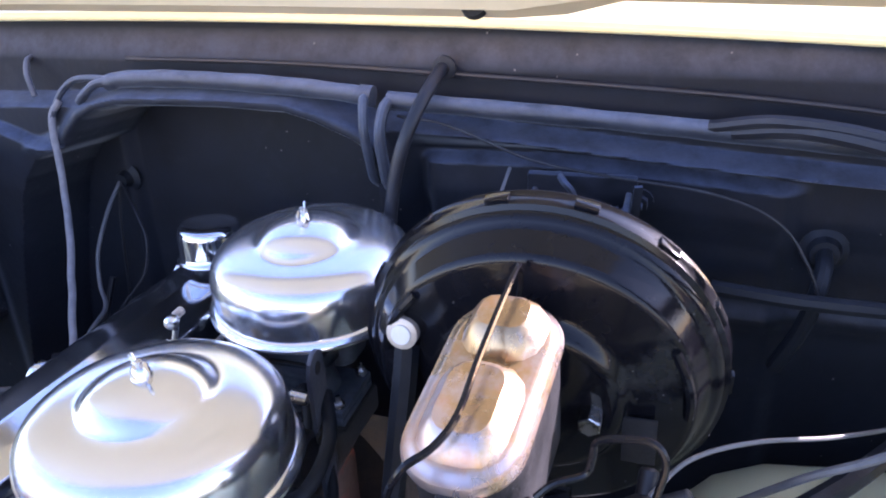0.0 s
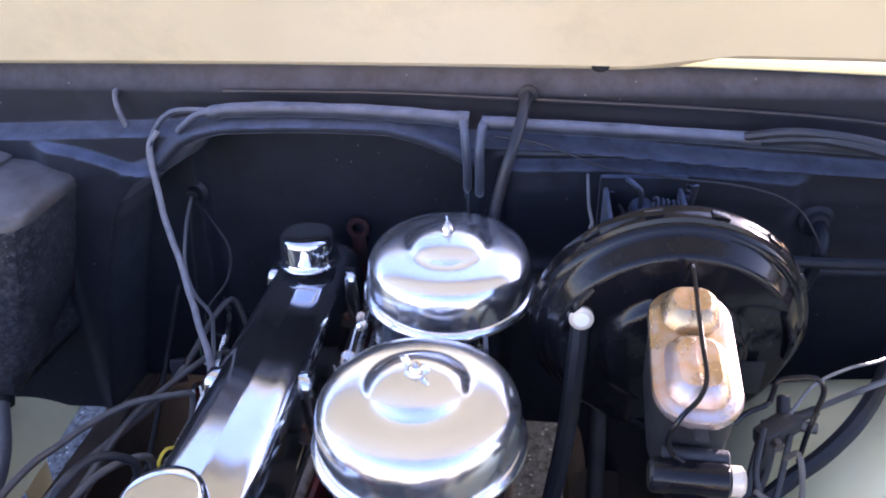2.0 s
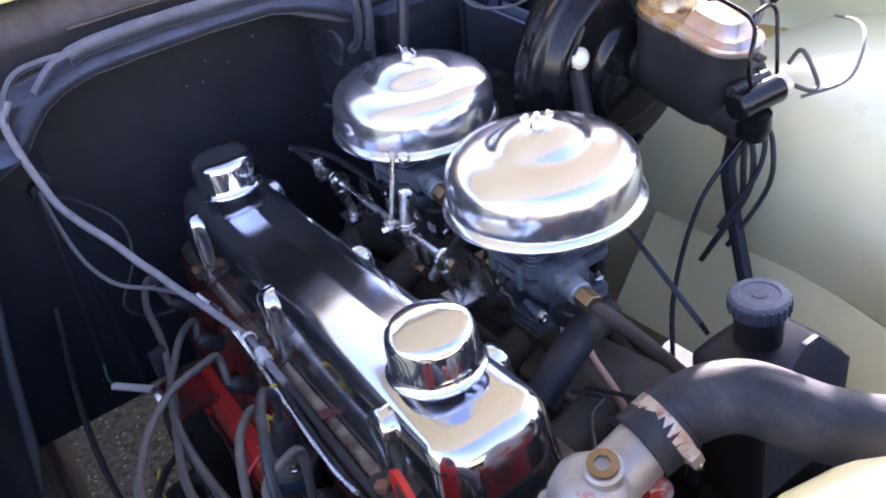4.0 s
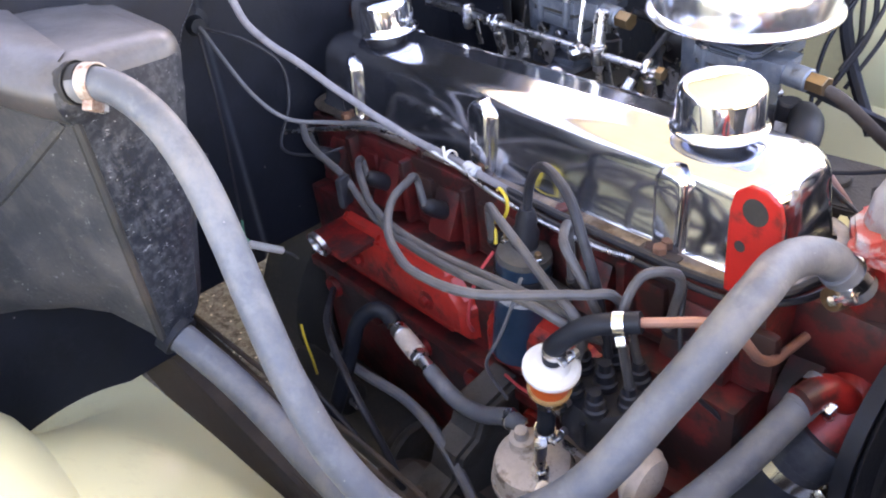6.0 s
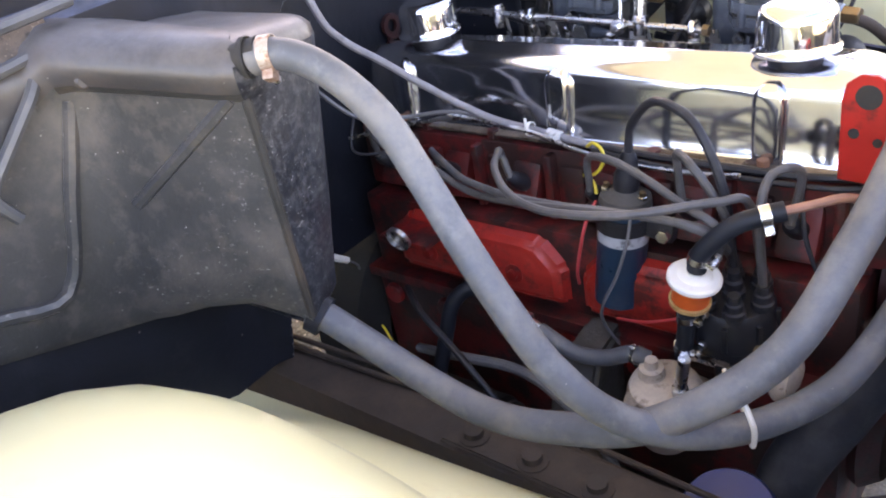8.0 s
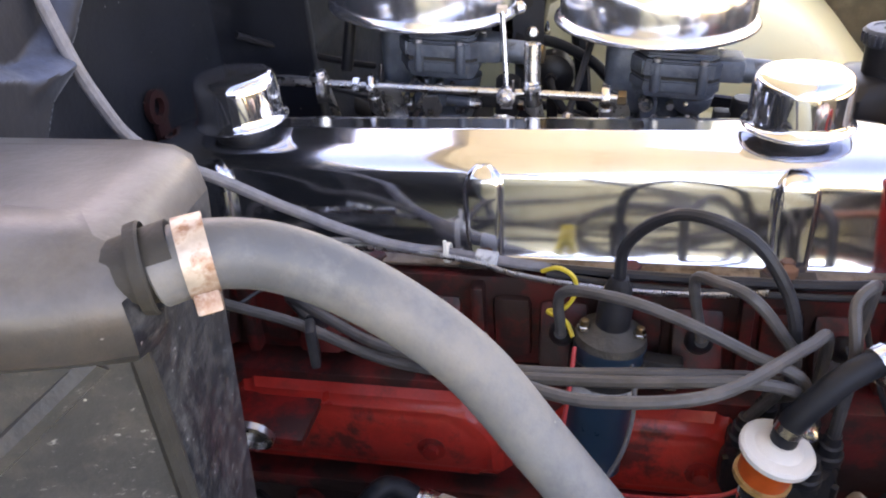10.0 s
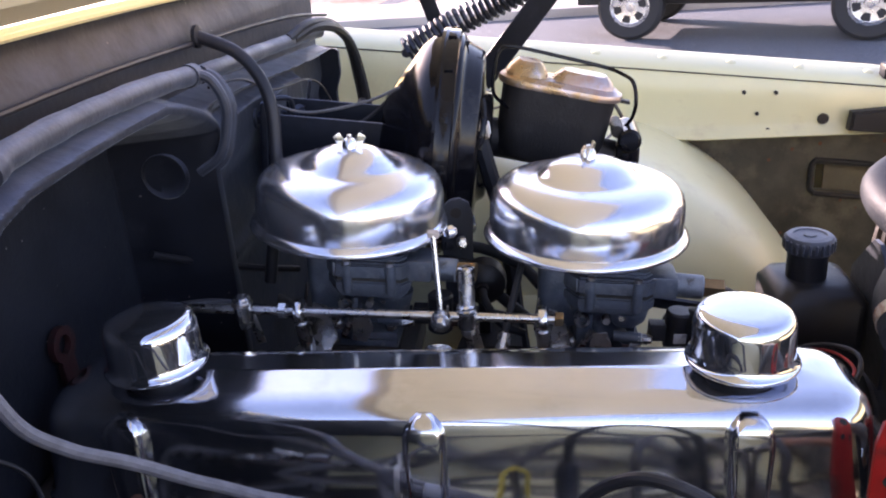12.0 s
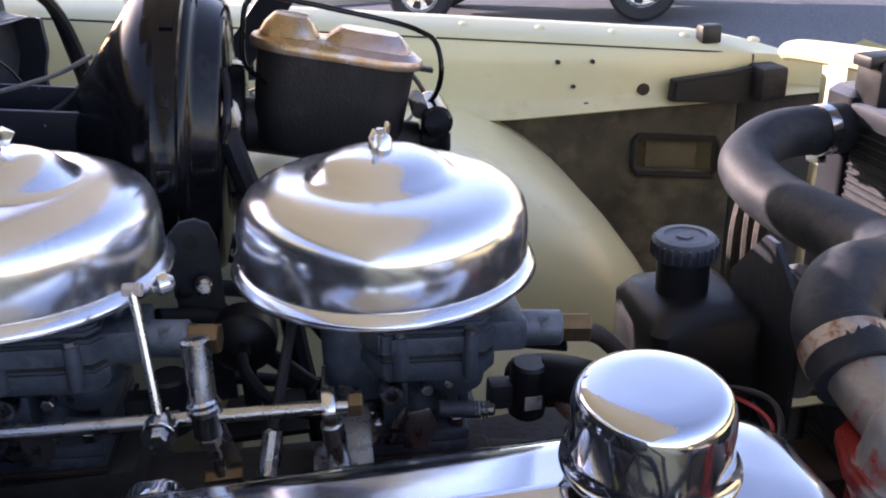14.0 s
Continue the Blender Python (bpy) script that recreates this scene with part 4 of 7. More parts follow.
    for px, pz, r in ((0.006, 0.046, 0.0040), (0.020, 0.050, 0.0034), (-0.030, 0.030, 0.0036)):
        part("jet_plug", nut((px, -0.034, pz), (px, -0.046, pz), r), "steel", c)
    part("throttle_lever", moved(outline_prism([(-0.006, -0.010), (0.008, -0.012), (0.016, 0.004), (0.010, 0.018), (-0.004, 0.016)], -0.0012, 0.0012, 0.0004), pose(-0.004, -0.0555, 0.022, 90, 0, 0)), "steel", c, "flat steel throttle lever")
    part("cover_rib", box((-0.018, -0.0600, 0.081), (0.026, -0.0575, 0.093), 0.0008), "carb_blue", c)
    part("body_rib", box((0.030, -0.030, 0.020), (0.036, 0.020, 0.060), 0.002), "carb_blue", c)
    part("body_rib", box((-0.028, -0.036, 0.052), (0.028, -0.030, 0.058), 0.0015), "carb_blue", c)
    part("solenoid_nut", nut((0.0865, -0.036, 0.028), (0.0935, -0.037, 0.028), 0.0062), "steel", c)
    return c


def air_cleaner(x, y, z, tilt, turn):
    c = thing("air_cleaner", "polished aluminium round air cleaner with a wing nut", "air cleaner", m=pose(x, y, z, 0, tilt, 0) @ pose(0, 0, 0, 0, 0, turn) @ Matrix.Scale(0.972, 4), group="twin air cleaners")
    part("lid", lathe([(0.0940, 0.010), (0.0955, 0.0095), (0.0960, 0.0115), (0.0958, 0.0300), (0.0950, 0.0375), (0.0930, 0.0445), (0.0890, 0.0505), (0.0835, 0.0548), (0.0760, 0.0580), (0.0660, 0.0602), (0.0560, 0.0612), (0.0510, 0.0618), (0.0475, 0.0634), (0.0445, 0.0665), (0.0400, 0.0705), (0.0330, 0.0745), (0.0240, 0.0775), (0.0140, 0.0792), (0, 0.0797)], 96), "polished_aluminium", c, sharp=80)
    part("base_pan", lathe([(0, -0.004), (0.040, -0.004), (0.085, -0.002), (0.096, 0.0), (0.1005, 0.0005), (0.1020, 0.0025), (0.1005, 0.0055), (0.0985, 0.0070), (0.0965, 0.0098), (0.090, 0.0098)], 96), "polished_aluminium", c, sharp=80)
    part("stud", rod((0, 0, 0.078), (0, 0, 0.092), 0.0026, 10), "steel", c)
    hub = part("wing_nut", joined(lathe([(0, 0.0795), (0.0080, 0.0795), (0.0068, 0.0860), (0.0050, 0.0880), (0, 0.0880)], 16),
                                  *[moved(box((-0.0042, -0.0010, 0), (0.0042, 0.0010, 0.011), 0.0008), pose(sx * 0.0075, 0, 0.083, 0, sx * 32, 0)) for sx in (-1, 1)]), "bright_steel", c, "bright steel wing nut")
    return c


carburettor(0.236, 0.195, 0.925)
carburettor(0.464, 0.190, 0.905)
air_cleaner(0.2235, 0.2035, 1.0378, 5.5, 12)
air_cleaner(0.4563, 0.2006, 1.0190, 2.5, 62)

# intake and exhaust under the carburettors
manifold = thing("intake_manifold", "dark cast intake manifold under the carburettors", "manifold", at=(0.34, 0.16, 0.85))
part("log", tube([(0.10, 0.15, 0.868), (0.22, 0.175, 0.876), (0.35, 0.18, 0.868), (0.47, 0.175, 0.862), (0.60, 0.15, 0.852)], 0.026, 14, 8), "cast_iron", manifold)
for x, z in ((0.236, 0.918), (0.464, 0.898)):
    part("carb_pad", box((x - 0.05, 0.148, z - 0.030), (x + 0.05, 0.24, z - 0.001), 0.005), "cast_iron", manifold)
for x in (0.12, 0.24, 0.35, 0.46, 0.58):
    part("runner", tube([(x, 0.075, 0.845), (x, 0.115, 0.855), (x, 0.155, 0.868)], 0.022, 12, 5), "cast_iron", manifold)
part("end_plate", moved(outline_prism(round_rect(0.075, 0.042, 0.012), -0.005, 0.005, 0.002), pose(0.560, 0.168, 0.872, 6, 4, 12)), "cast_iron", manifold, "dull grey-brown flat manifold end")
part("end_boss", moved(lathe([(0.018, 0), (0.016, 0.004), (0.006, 0.005), (0, 0.005)], 20), pose(0.590, 0.172, 0.877, 6, 4, 0)), "cast_iron", manifold)
exhaust = thing("exhaust_manifold", "rusty cast exhaust manifold and downpipe", "exhaust", at=(0.34, 0.14, 0.78))
part("log", tube([(0.05, 0.135, 0.785), (0.20, 0.15, 0.79), (0.38, 0.155, 0.785), (0.60, 0.14, 0.785)], 0.030, 14, 8), "cast_iron", exhaust)
part("downpipe", tube([(0.40, 0.165, 0.775), (0.40, 0.205, 0.70), (0.38, 0.235, 0.58), (0.30, 0.25, 0.42), (0.10, 0.25, 0.33), (-0.6, 0.25, 0.30)], 0.026, 16, 8), "rust", exhaust, "rusty brown downpipe")
for x in (0.06, 0.18, 0.30, 0.42, 0.54, 0.63):
    part("port", tube([(x, 0.075, 0.815), (x, 0.11, 0.805), (x, 0.145, 0.788)], 0.020, 10, 4), "cast_iron", exhaust)

# vacuum parts between the carburettors
dash = thing("vacuum_dashpot", "black round vacuum dashpot on a bracket between the carburettors", "dashpot", at=(0.352, 0.225, 0.88))
part("bracket", outline_prism([(0.322, 0.205), (0.392, 0.205), (0.388, 0.262), (0.330, 0.262)], 0.886, 0.890, 0.001), "black_cast", dash)
part("post", box((0.345, 0.236, 0.889), (0.357, 0.242, 0.945), 0.001), "black_cast", dash)
part("can", moved(lathe([(0, -0.014), (0.020, -0.014), (0.0235, -0.010), (0.0245, 0.0), (0.0235, 0.010), (0.016, 0.016), (0.006, 0.018), (0.006, 0.026), (0, 0.026)], 28, "y"), Matrix.Translation((0.352, 0.240, 0.952)) @ Matrix.Rotation(radians(180), 4, "Z")), "black_plastic", dash, "round black can")
VAC = [[(0.300, 0.222, 0.985), (0.330, 0.243, 0.968), (0.366, 0.246, 0.932), (0.398, 0.226, 0.912)], [(0.300, 0.235, 0.925), (0.340, 0.262, 0.905), (0.385, 0.268, 0.890), (0.415, 0.245, 0.900)],
       [(0.352, 0.214, 0.952), (0.356, 0.200, 0.945), (0.372, 0.190, 0.925), (0.395, 0.188, 0.915)], [(0.310, 0.250, 0.99), (0.352, 0.272, 0.975), (0.392, 0.268, 0.955), (0.412, 0.240, 0.945)]]
for k, pts in enumerate(VAC):
    cable("vacuum_line", pts, 0.0062 - 0.001 * (k % 3), "hose_black", "black rubber vacuum line between the carburettors", "vacuum line", "vacuum lines", segs=12)

# throttle linkage
RZ = lambda x: 0.9935 - 0.052 * (x - 0.08)
link = thing("throttle_linkage", "steel throttle rod with clamps and ball joints above the valve cover", "linkage", at=(0.25, 0.104, 0.98))
part("cross_rod", rod((0.070, 0.104, RZ(0.07)), (0.428, 0.104, RZ(0.428)), 0.0042, 14, 0.0008), "steel", link)
for x in (0.136, 0.345):
    z = RZ(x)
    part("clamp_block", rod((x, 0.104, z - 0.012), (x, 0.104, z + 0.013), 0.0085, 14, 0.0015), "bright_steel", link)
    part("clamp_collar", rod((x, 0.104, z + 0.004), (x, 0.104, z + 0.009), 0.0098, 14, 0.001), "steel", link)
    part("clamp_nut", nut((x, 0.104, z - 0.019), (x, 0.104, z - 0.0125), 0.0065), "steel", link)
part("jam_nut", nut((0.170, 0.104, RZ(0.17)), (0.178, 0.104, RZ(0.178)), 0.0078), "bright_steel", link)
for x in (0.190, 0.413):
    z = RZ(x)
    part("rod_end", moved(lathe([(0.0065, -0.004), (0.0115, -0.0035), (0.0125, 0), (0.0115, 0.0035), (0.0065, 0.004), (0.0065, -0.004)], 22, "x"), Matrix.Translation((x, 0.104, z))), "bright_steel", link)
    part("end_shank", rod((x, 0.104, z - 0.010), (x + 0.002, 0.110, z - 0.048), 0.0068, 12, 0.001), "steel", link)
    part("post_foot", moved(box((-0.016, -0.014, -0.003), (0.020, 0.022, 0.002), 0.001), Matrix.Translation((x + 0.002, 0.112, z - 0.048))), "steel", link)
    part("post_gusset", moved(outline_prism([(-0.002, 0), (0.026, 0), (0.016, 0.040), (0.004, 0.044)], -0.0015, 0.0015), Matrix.Translation((x + 0.002, 0.128, z - 0.047)) @ Matrix.Rotation(radians(90), 4, "X")), "steel", link)
part("end_nut", nut((0.4235, 0.104, RZ(0.4235)), (0.4315, 0.104, RZ(0.4315)), 0.0072), "brass", link)
z = RZ(0.322)
part("link_eye", moved(lathe([(0, -0.005), (0.0088, -0.005), (0.0095, 0), (0.0088, 0.005), (0, 0.005)], 18, "y"), Matrix.Translation((0.322, 0.095, z))), "steel", link)
part("link_washer", rod((0.322, 0.0885, z), (0.322, 0.0902, z), 0.0092, 20, 0.0004), "bright_steel", link)
part("link_bolt", nut((0.322, 0.0845, z), (0.322, 0.0886, z), 0.0048), "bright_steel", link)
part("cotter_pin", tube([(0.3285, 0.090, z + 0.004), (0.3295, 0.089, z + 0.012), (0.3300, 0.088, z + 0.018)], 0.0010, 6), "steel", link)
part("link_rod", tube([(0.322, 0.098, z + 0.006), (0.3205, 0.105, z + 0.029), (0.319, 0.112, z + 0.052), (0.3175, 0.118, z + 0.074)], 0.0027, 8, 6), "steel", link)
part("upper_eye", nut((0.3125, 0.119, z + 0.0745), (0.3225, 0.119, z + 0.0738), 0.0042), "tan_casting", link)
part("upper_pin", rod((0.3275, 0.121, z + 0.0735), (0.3380, 0.1255, z + 0.0745), 0.0062, 16, 0.003), "bright_steel", link)
part("drop_rod", rod((0.345, 0.104, z + 0.010), (0.346, 0.110, z + 0.046), 0.0078, 14, 0.0015), "steel", link)
part("drop_stud", tube([(0.345, 0.104, z - 0.018), (0.347, 0.104, z - 0.034), (0.347, 0.106, z - 0.046)], 0.0035, 8), "steel", link)
part("drop_nut", nut((0.337, 0.106, z - 0.046), (0.359, 0.106, z - 0.046), 0.0056), "brass", link)
for x0 in (0.136, 0.345):
    part("lever", moved(box((-0.004, -0.0015, -0.036), (0.004, 0.0015, 0.0), 0.001), pose(x0 + 0.002, 0.114, RZ(x0) - 0.006, 0, -12, 0)), "steel", link)
part("pull_rod", tube([(0.372, 0.108, z - 0.044), (0.384, 0.140, z - 0.010), (0.398, 0.185, z + 0.030)], 0.0036, 8), "black_cast", link)
part("pull_rod_end", rod((0.372, 0.106, z - 0.050), (0.378, 0.122, z - 0.028), 0.0062, 10, 0.001), "steel", link)

lever = thing("throttle_lever", "flat dark steel lever plate with a round eye", "lever", at=(0.33, 0.25, 0.90))
o = [(-0.016, -0.13), (0.012, -0.13), (0.017, 0.0), (0.013, 0.013), (0.004, 0.018), (-0.006, 0.017), (-0.014, 0.010), (-0.018, 0.0)]
part("plate", moved(outline_prism(o, -0.002, 0.002, 0.0006), pose(0.326, 0.252, 1.024, 90, 0, 8)), "dusty_black", lever)
part("eye", moved(rod((0, 0, -0.0024), (0, 0, 0.0024), 0.0058, 16), pose(0.325, 0.252, 1.026, 90, 0, 8)), "grime", lever)
part("spigot", rod((0.330, 0.245, 0.996), (0.333, 0.228, 1.000), 0.006, 12, 0.002), "steel", lever)
part("lower_pivot", rod((0.318, 0.24, 0.965), (0.336, 0.262, 0.965), 0.010, 14, 0.001), "grime", lever)


# ---- brake booster and master cylinder ----
boo = thing("brake_booster", "glossy black round brake booster with crimped band", "brake booster", m=pose(0.299, 0.4355, 1.053, 0, 8, 2) @ Matrix.Scale(0.955, 4))
part("front_shell", lathe([(0.1400, 0.010), (0.1395, 0.014), (0.1345, 0.0175), (0.1318, 0.0190), (0.1295, 0.0220), (0.1225, 0.0375), (0.1200, 0.0408), (0.1150, 0.0428), (0.0800, 0.0455), (0.0745, 0.0470), (0.0705, 0.0540), (0.0670, 0.0570), (0.0620, 0.0582), (0.0, 0.0586)], 72, "x"), "black_gloss", boo, sharp=60)
part("crimp_band", lathe([(0.1380, -0.012), (0.1440, -0.012), (0.1455, -0.008), (0.1440, -0.003), (0.1448, 0.002), (0.1440, 0.0095), (0.1400, 0.0115), (0.1370, 0.010)], 72, "x"), "black_gloss", boo)
part("rear_shell", lathe([(0.1395, -0.011), (0.1360, -0.018), (0.1335, -0.024), (0.1230, -0.036), (0.1020, -0.050), (0.0800, -0.064), (0.0620, -0.074), (0.0540, -0.080), (0.0, -0.082)], 72, "x"), "black_gloss", boo, sharp=60)
for k in range(14):
    a = 2 * math.pi * k / 14 + 0.2
    part("crimp_tab", moved(box((-0.004, -0.009, -0.001), (0.006, 0.009, 0.0022), 0.0008), Matrix.Rotation(a, 4, "X") @ Matrix.Translation((0, 0, 0.1445))), "black_gloss", boo)
for a in (radians(62), radians(-78), radians(180)):
    part("pressed_bead", moved(tube([(0.043, -0.030, 0.112), (0.0465, -0.01, 0.1165), (0.0465, 0.01, 0.1165), (0.043, 0.030, 0.112)], 0.004, 8, 4), Matrix.Rotation(a, 4, "X")), "black_gloss", boo)
part("mounting_stud", nut((0.056, 0.048, 0.0), (0.074, 0.048, 0.0), 0.009), "steel", boo)
part("data_plate", box((0.0515, 0.070, -0.050), (0.0535, 0.095, -0.005), 0.0004), "black_cast", boo, "faint stamped plate")
part("bracket", box((-0.232, -0.055, -0.070), (-0.222, 0.055, 0.045), 0.004), "black_paint", boo, "black steel mounting plate")
for y in (-0.047, 0.047):
    part("bracket_arm", box((-0.224, y - 0.003, -0.055), (-0.070, y + 0.003, 0.030), 0.002), "black_paint", boo)
part("push_rod", rod((-0.224, 0, 0), (-0.075, 0, 0), 0.016, 16, 0.002), "black_paint", boo)

valve = thing("check_valve", "tan plastic vacuum check valve with a white face", "check valve", m=pose(0.348, 0.346, 1.090, 0, 82, 0) @ Matrix.Scale(0.80, 4))
part("body", lathe([(0, -0.012), (0.0135, -0.012), (0.0150, -0.006), (0.0135, 0.0), (0.0145, 0.004), (0.0150, 0.012), (0.0120, 0.0135), (0.0, 0.0135)], 28), "ring_white", valve)
part("face", lathe([(0, 0.0136), (0.0098, 0.0138), (0.0092, 0.0156), (0, 0.0160)], 24), "white_plastic", valve, "white round face")
part("grommet", lathe([(0.0130, -0.016), (0.0175, -0.015), (0.0175, -0.010), (0.0135, -0.009)], 24), "hose_black", valve)
cable("vacuum_hose", [(0.348, 0.346, 1.078), (0.356, 0.344, 1.045), (0.374, 0.338, 0.97), (0.382, 0.326, 0.88), (0.392, 0.310, 0.80), (0.395, 0.290, 0.77)], 0.0098, "hose_black", "black rubber vacuum hose hanging from the booster valve", "hose")

mc = thing("master_cylinder", "black cast master cylinder with gold zinc lid and wire bail", "master cylinder", m=pose(0.4460, 0.4345, 1.1135, 0, 13.0, -2) @ Matrix.Diagonal((0.975, 0.87, 1.0, 1.0)))
part("reservoir", stacked([(-0.088, 0.060, 0.031, 0.024), (-0.080, 0.066, 0.036, 0.028), (-0.030, 0.0690, 0.0385, 0.033), (-0.006, 0.0700, 0.0390, 0.034), (-0.002, 0.0720, 0.0395, 0.034)], 8, -0.0045, 0.0), "black_cast", mc)
part("lid", stacked([(-0.002, 0.0755, 0.0405, 0.036), (0.0025, 0.0770, 0.0415, 0.037), (0.0060, 0.0755, 0.0400, 0.036), (0.0070, 0.0715, 0.0365, 0.033), (0.0095, 0.0695, 0.0345, 0.031), (0.0105, 0.0650, 0.0300, 0.028)], 10, -0.0045, 0.0), "gold_zinc", mc, "iridescent gold zinc-plated lid", 50)
part("lid_dome", stacked([(0.0095, 0.0385, 0.0300, 0.022), (0.0150, 0.0360, 0.0275, 0.020), (0.0215, 0.0290, 0.0215, 0.015), (0.0235, 0.0260, 0.0190, 0.013)], 3, 0.022, 0.0), "gold_zinc", mc, "front lid dome", 24)
part("lid_dome", stacked([(0.0095, 0.0265, 0.0300, 0.020), (0.0160, 0.0235, 0.0270, 0.017), (0.0245, 0.0165, 0.0205, 0.012), (0.0265, 0.0135, 0.0180, 0.010)], 3, -0.0475, 0.0), "gold_zinc", mc, "rear lid dome", 24)
part("bail", tube([(-0.060, -0.030, -0.030), (-0.083, -0.010, -0.020), (-0.088, -0.002, 0.010), (-0.086, 0.0, 0.030), (-0.070, 0.001, 0.0375), (0.0, 0.001, 0.0355), (0.045, 0.002, 0.033), (0.066, -0.006, 0.030), (0.079, -0.020, 0.025), (0.0865, -0.030, 0.006), (0.0875, -0.024, -0.014), (0.083, -0.010, -0.030), (0.074, -0.004, -0.036)], 0.0024, 8, 8), "black_gloss", mc, "thin black wire bail")
part("bail_lug", rod((0.074, -0.030, -0.034), (0.074, 0.030, -0.034), 0.0075, 12, 0.001), "black_cast", mc)
part("end_lug", box((0.068, -0.006, -0.004), (0.083, 0.006, 0.000), 0.001), "black_cast", mc)
part("bore", rod((-0.09, 0, -0.075), (0.082, 0, -0.075), 0.024, 22, 0.004), "black_cast", mc)
part("bore_web", box((-0.056, -0.014, -0.080), (0.060, 0.014, -0.045), 0.004), "black_cast", mc)
part("mount_flange", box((-0.094, -0.050, -0.105), (-0.083, 0.050, -0.045), 0.006), "black_cast", mc)
part("outlet_block", rod((0.090, -0.042, -0.040), (0.090, 0.030, -0.040), 0.0145, 18, 0.003), "black_gloss", mc)
part("outlet_cap", lathe([(0, 0), (0.0125, 0), (0.0125, 0.010), (0.009, 0.013), (0, 0.013)], 18, "y"), "ring_white", mc, "pale bright end cap").location = (0.090, 0.030, -0.040)
part("outlet_nose", lathe([(0, 0), (0.017, 0), (0.020, 0.015), (0.017, 0.030), (0, 0.034)], 20), "black_gloss", mc).location = (0.092, -0.004, -0.084)

prop = thing("brake_valve", "black brake valve block with dull line fittings", "valve block", m=pose(0.429, 0.521, 1.03, 12, 0, 32))
part("block", joined(box((-0.009, -0.022, -0.009), (0.009, 0.022, 0.009), 0.003), box((-0.012, -0.008, -0.011), (0.010, 0.010, 0.006), 0.003)), "black_cast", prop)
part("stem", rod((0.002, 0.018, 0.004), (0.012, 0.034, 0.012), 0.0048, 12, 0.001), "black_cast", prop)
part("switch", rod((-0.006, 0.012, 0.004), (-0.016, 0.022, 0.016), 0.0062, 12, 0.002), "black_plastic", prop)
for p, d in (((0.008, -0.012, 0), (0.018, -0.016, 0.002)), ((-0.008, 0.016, 0.0), (-0.018, 0.022, 0.004)), ((0.006, 0.020, -0.004), (0.016, 0.030, -0.006))):
    part("fitting", nut(p, d, 0.0052), "cast_iron", prop)
part("bracket", tube([(0.0, -0.012, -0.008), (-0.004, -0.020, -0.045), (-0.012, -0.024, -0.10)], 0.006, 8, 6), "black_cast", prop)
cable("brake_line", [(0.470, 0.470, 1.068), (0.466, 0.480, 1.077), (0.460, 0.496, 1.082), (0.458, 0.4995, 1.092), (0.457, 0.502, 1.104), (0.456, 0.517, 1.108), (0.456, 0.532, 1.108), (0.458, 0.539, 1.098), (0.462, 0.536, 1.080), (0.468, 0.530, 1.055), (0.470, 0.528, 1.03)], 0.0023, "black_gloss", "bent black steel brake line beside the master cylinder", "brake line", "brake lines")
for k, (a, b, c) in enumerate((((0.440, 0.505, 1.040), (0.462, 0.498, 1.010), (0.478, 0.500, 0.985)), ((0.425, 0.510, 1.035), (0.446, 0.500, 0.990), (0.470, 0.492, 0.955)), ((0.436, 0.530, 1.030), (0.462, 0.520, 0.985), (0.486, 0.506, 0.960)), ((0.418, 0.525, 1.035), (0.440, 0.514, 0.975), (0.455, 0.496, 0.930)))):
    cable("valve_wire", [a, b, c, (c[0] + 0.004, c[1] - 0.012, c[2] - 0.05), (c[0] - 0.02, c[1] - 0.05, c[2] - 0.12)], 0.0030 + 0.0006 * (k % 2), "wire_black", "black wire hanging below the brake valve", "wire", "valve wires")
cable("valve_wire", [(0.425, 0.530, 1.045), (0.405, 0.552, 1.062), (0.375, 0.590, 1.060), (0.330, 0.640, 1.040), (0.26, 0.70, 1.01)], 0.0016, "wire_grey", "thin brownish wire running over the inner fender", "wire", "valve wires")
cable("brake_line", [(0.530, 0.476, 1.052), (0.535, 0.498, 1.040), (0.530, 0.512, 1.045), (0.512, 0.510, 1.075), (0.50, 0.505, 1.06)], 0.0024, "cast_iron", "bent dull steel brake line below the master cylinder", "brake line", "brake lines")
cable("brake_line", [(0.46, 0.50, 0.975), (0.44, 0.44, 0.90), (0.47, 0.36, 0.82), (0.52, 0.30, 0.74), (0.50, 0.28, 0.60)], 0.0030, "black_gloss", "long black brake line running down to the frame", "brake line", "brake lines")
cable("thin_wire", [(0.49, 0.545, 1.005), (0.52, 0.585, 1.02), (0.50, 0.64, 1.045), (0.44, 0.72, 1.03), (0.36, 0.80, 1.0)], 0.0020, "wire_grey", "thin grey wire crossing the inner fender", "wire", "thin wires")
cable("loom_cable", [(0.318, 0.560, 0.940), (0.326, 0.590, 0.970), (0.335, 0.611, 0.995), (0.343, 0.631, 1.017), (0.340, 0.665, 1.035), (0.30, 0.72, 1.04), (0.22, 0.775, 1.03)], 0.0032, "wire_grey", "grey sleeved loom crossing the inner fender", "cable")
cable("battery_cable", [(0.52, 0.43, 0.8), (0.46, 0.475, 0.87), (0.435, 0.494, 0.922), (0.428, 0.52, 0.938), (0.418, 0.549, 0.964), (0.408, 0.575, 0.984), (0.388, 0.603, 1.003), (0.318, 0.649, 0.986), (0.235, 0.695, 0.961), (0.13, 0.745, 0.928)], 0.0088, "hose_black", "thick black battery cable looping over the inner fender", "cable")

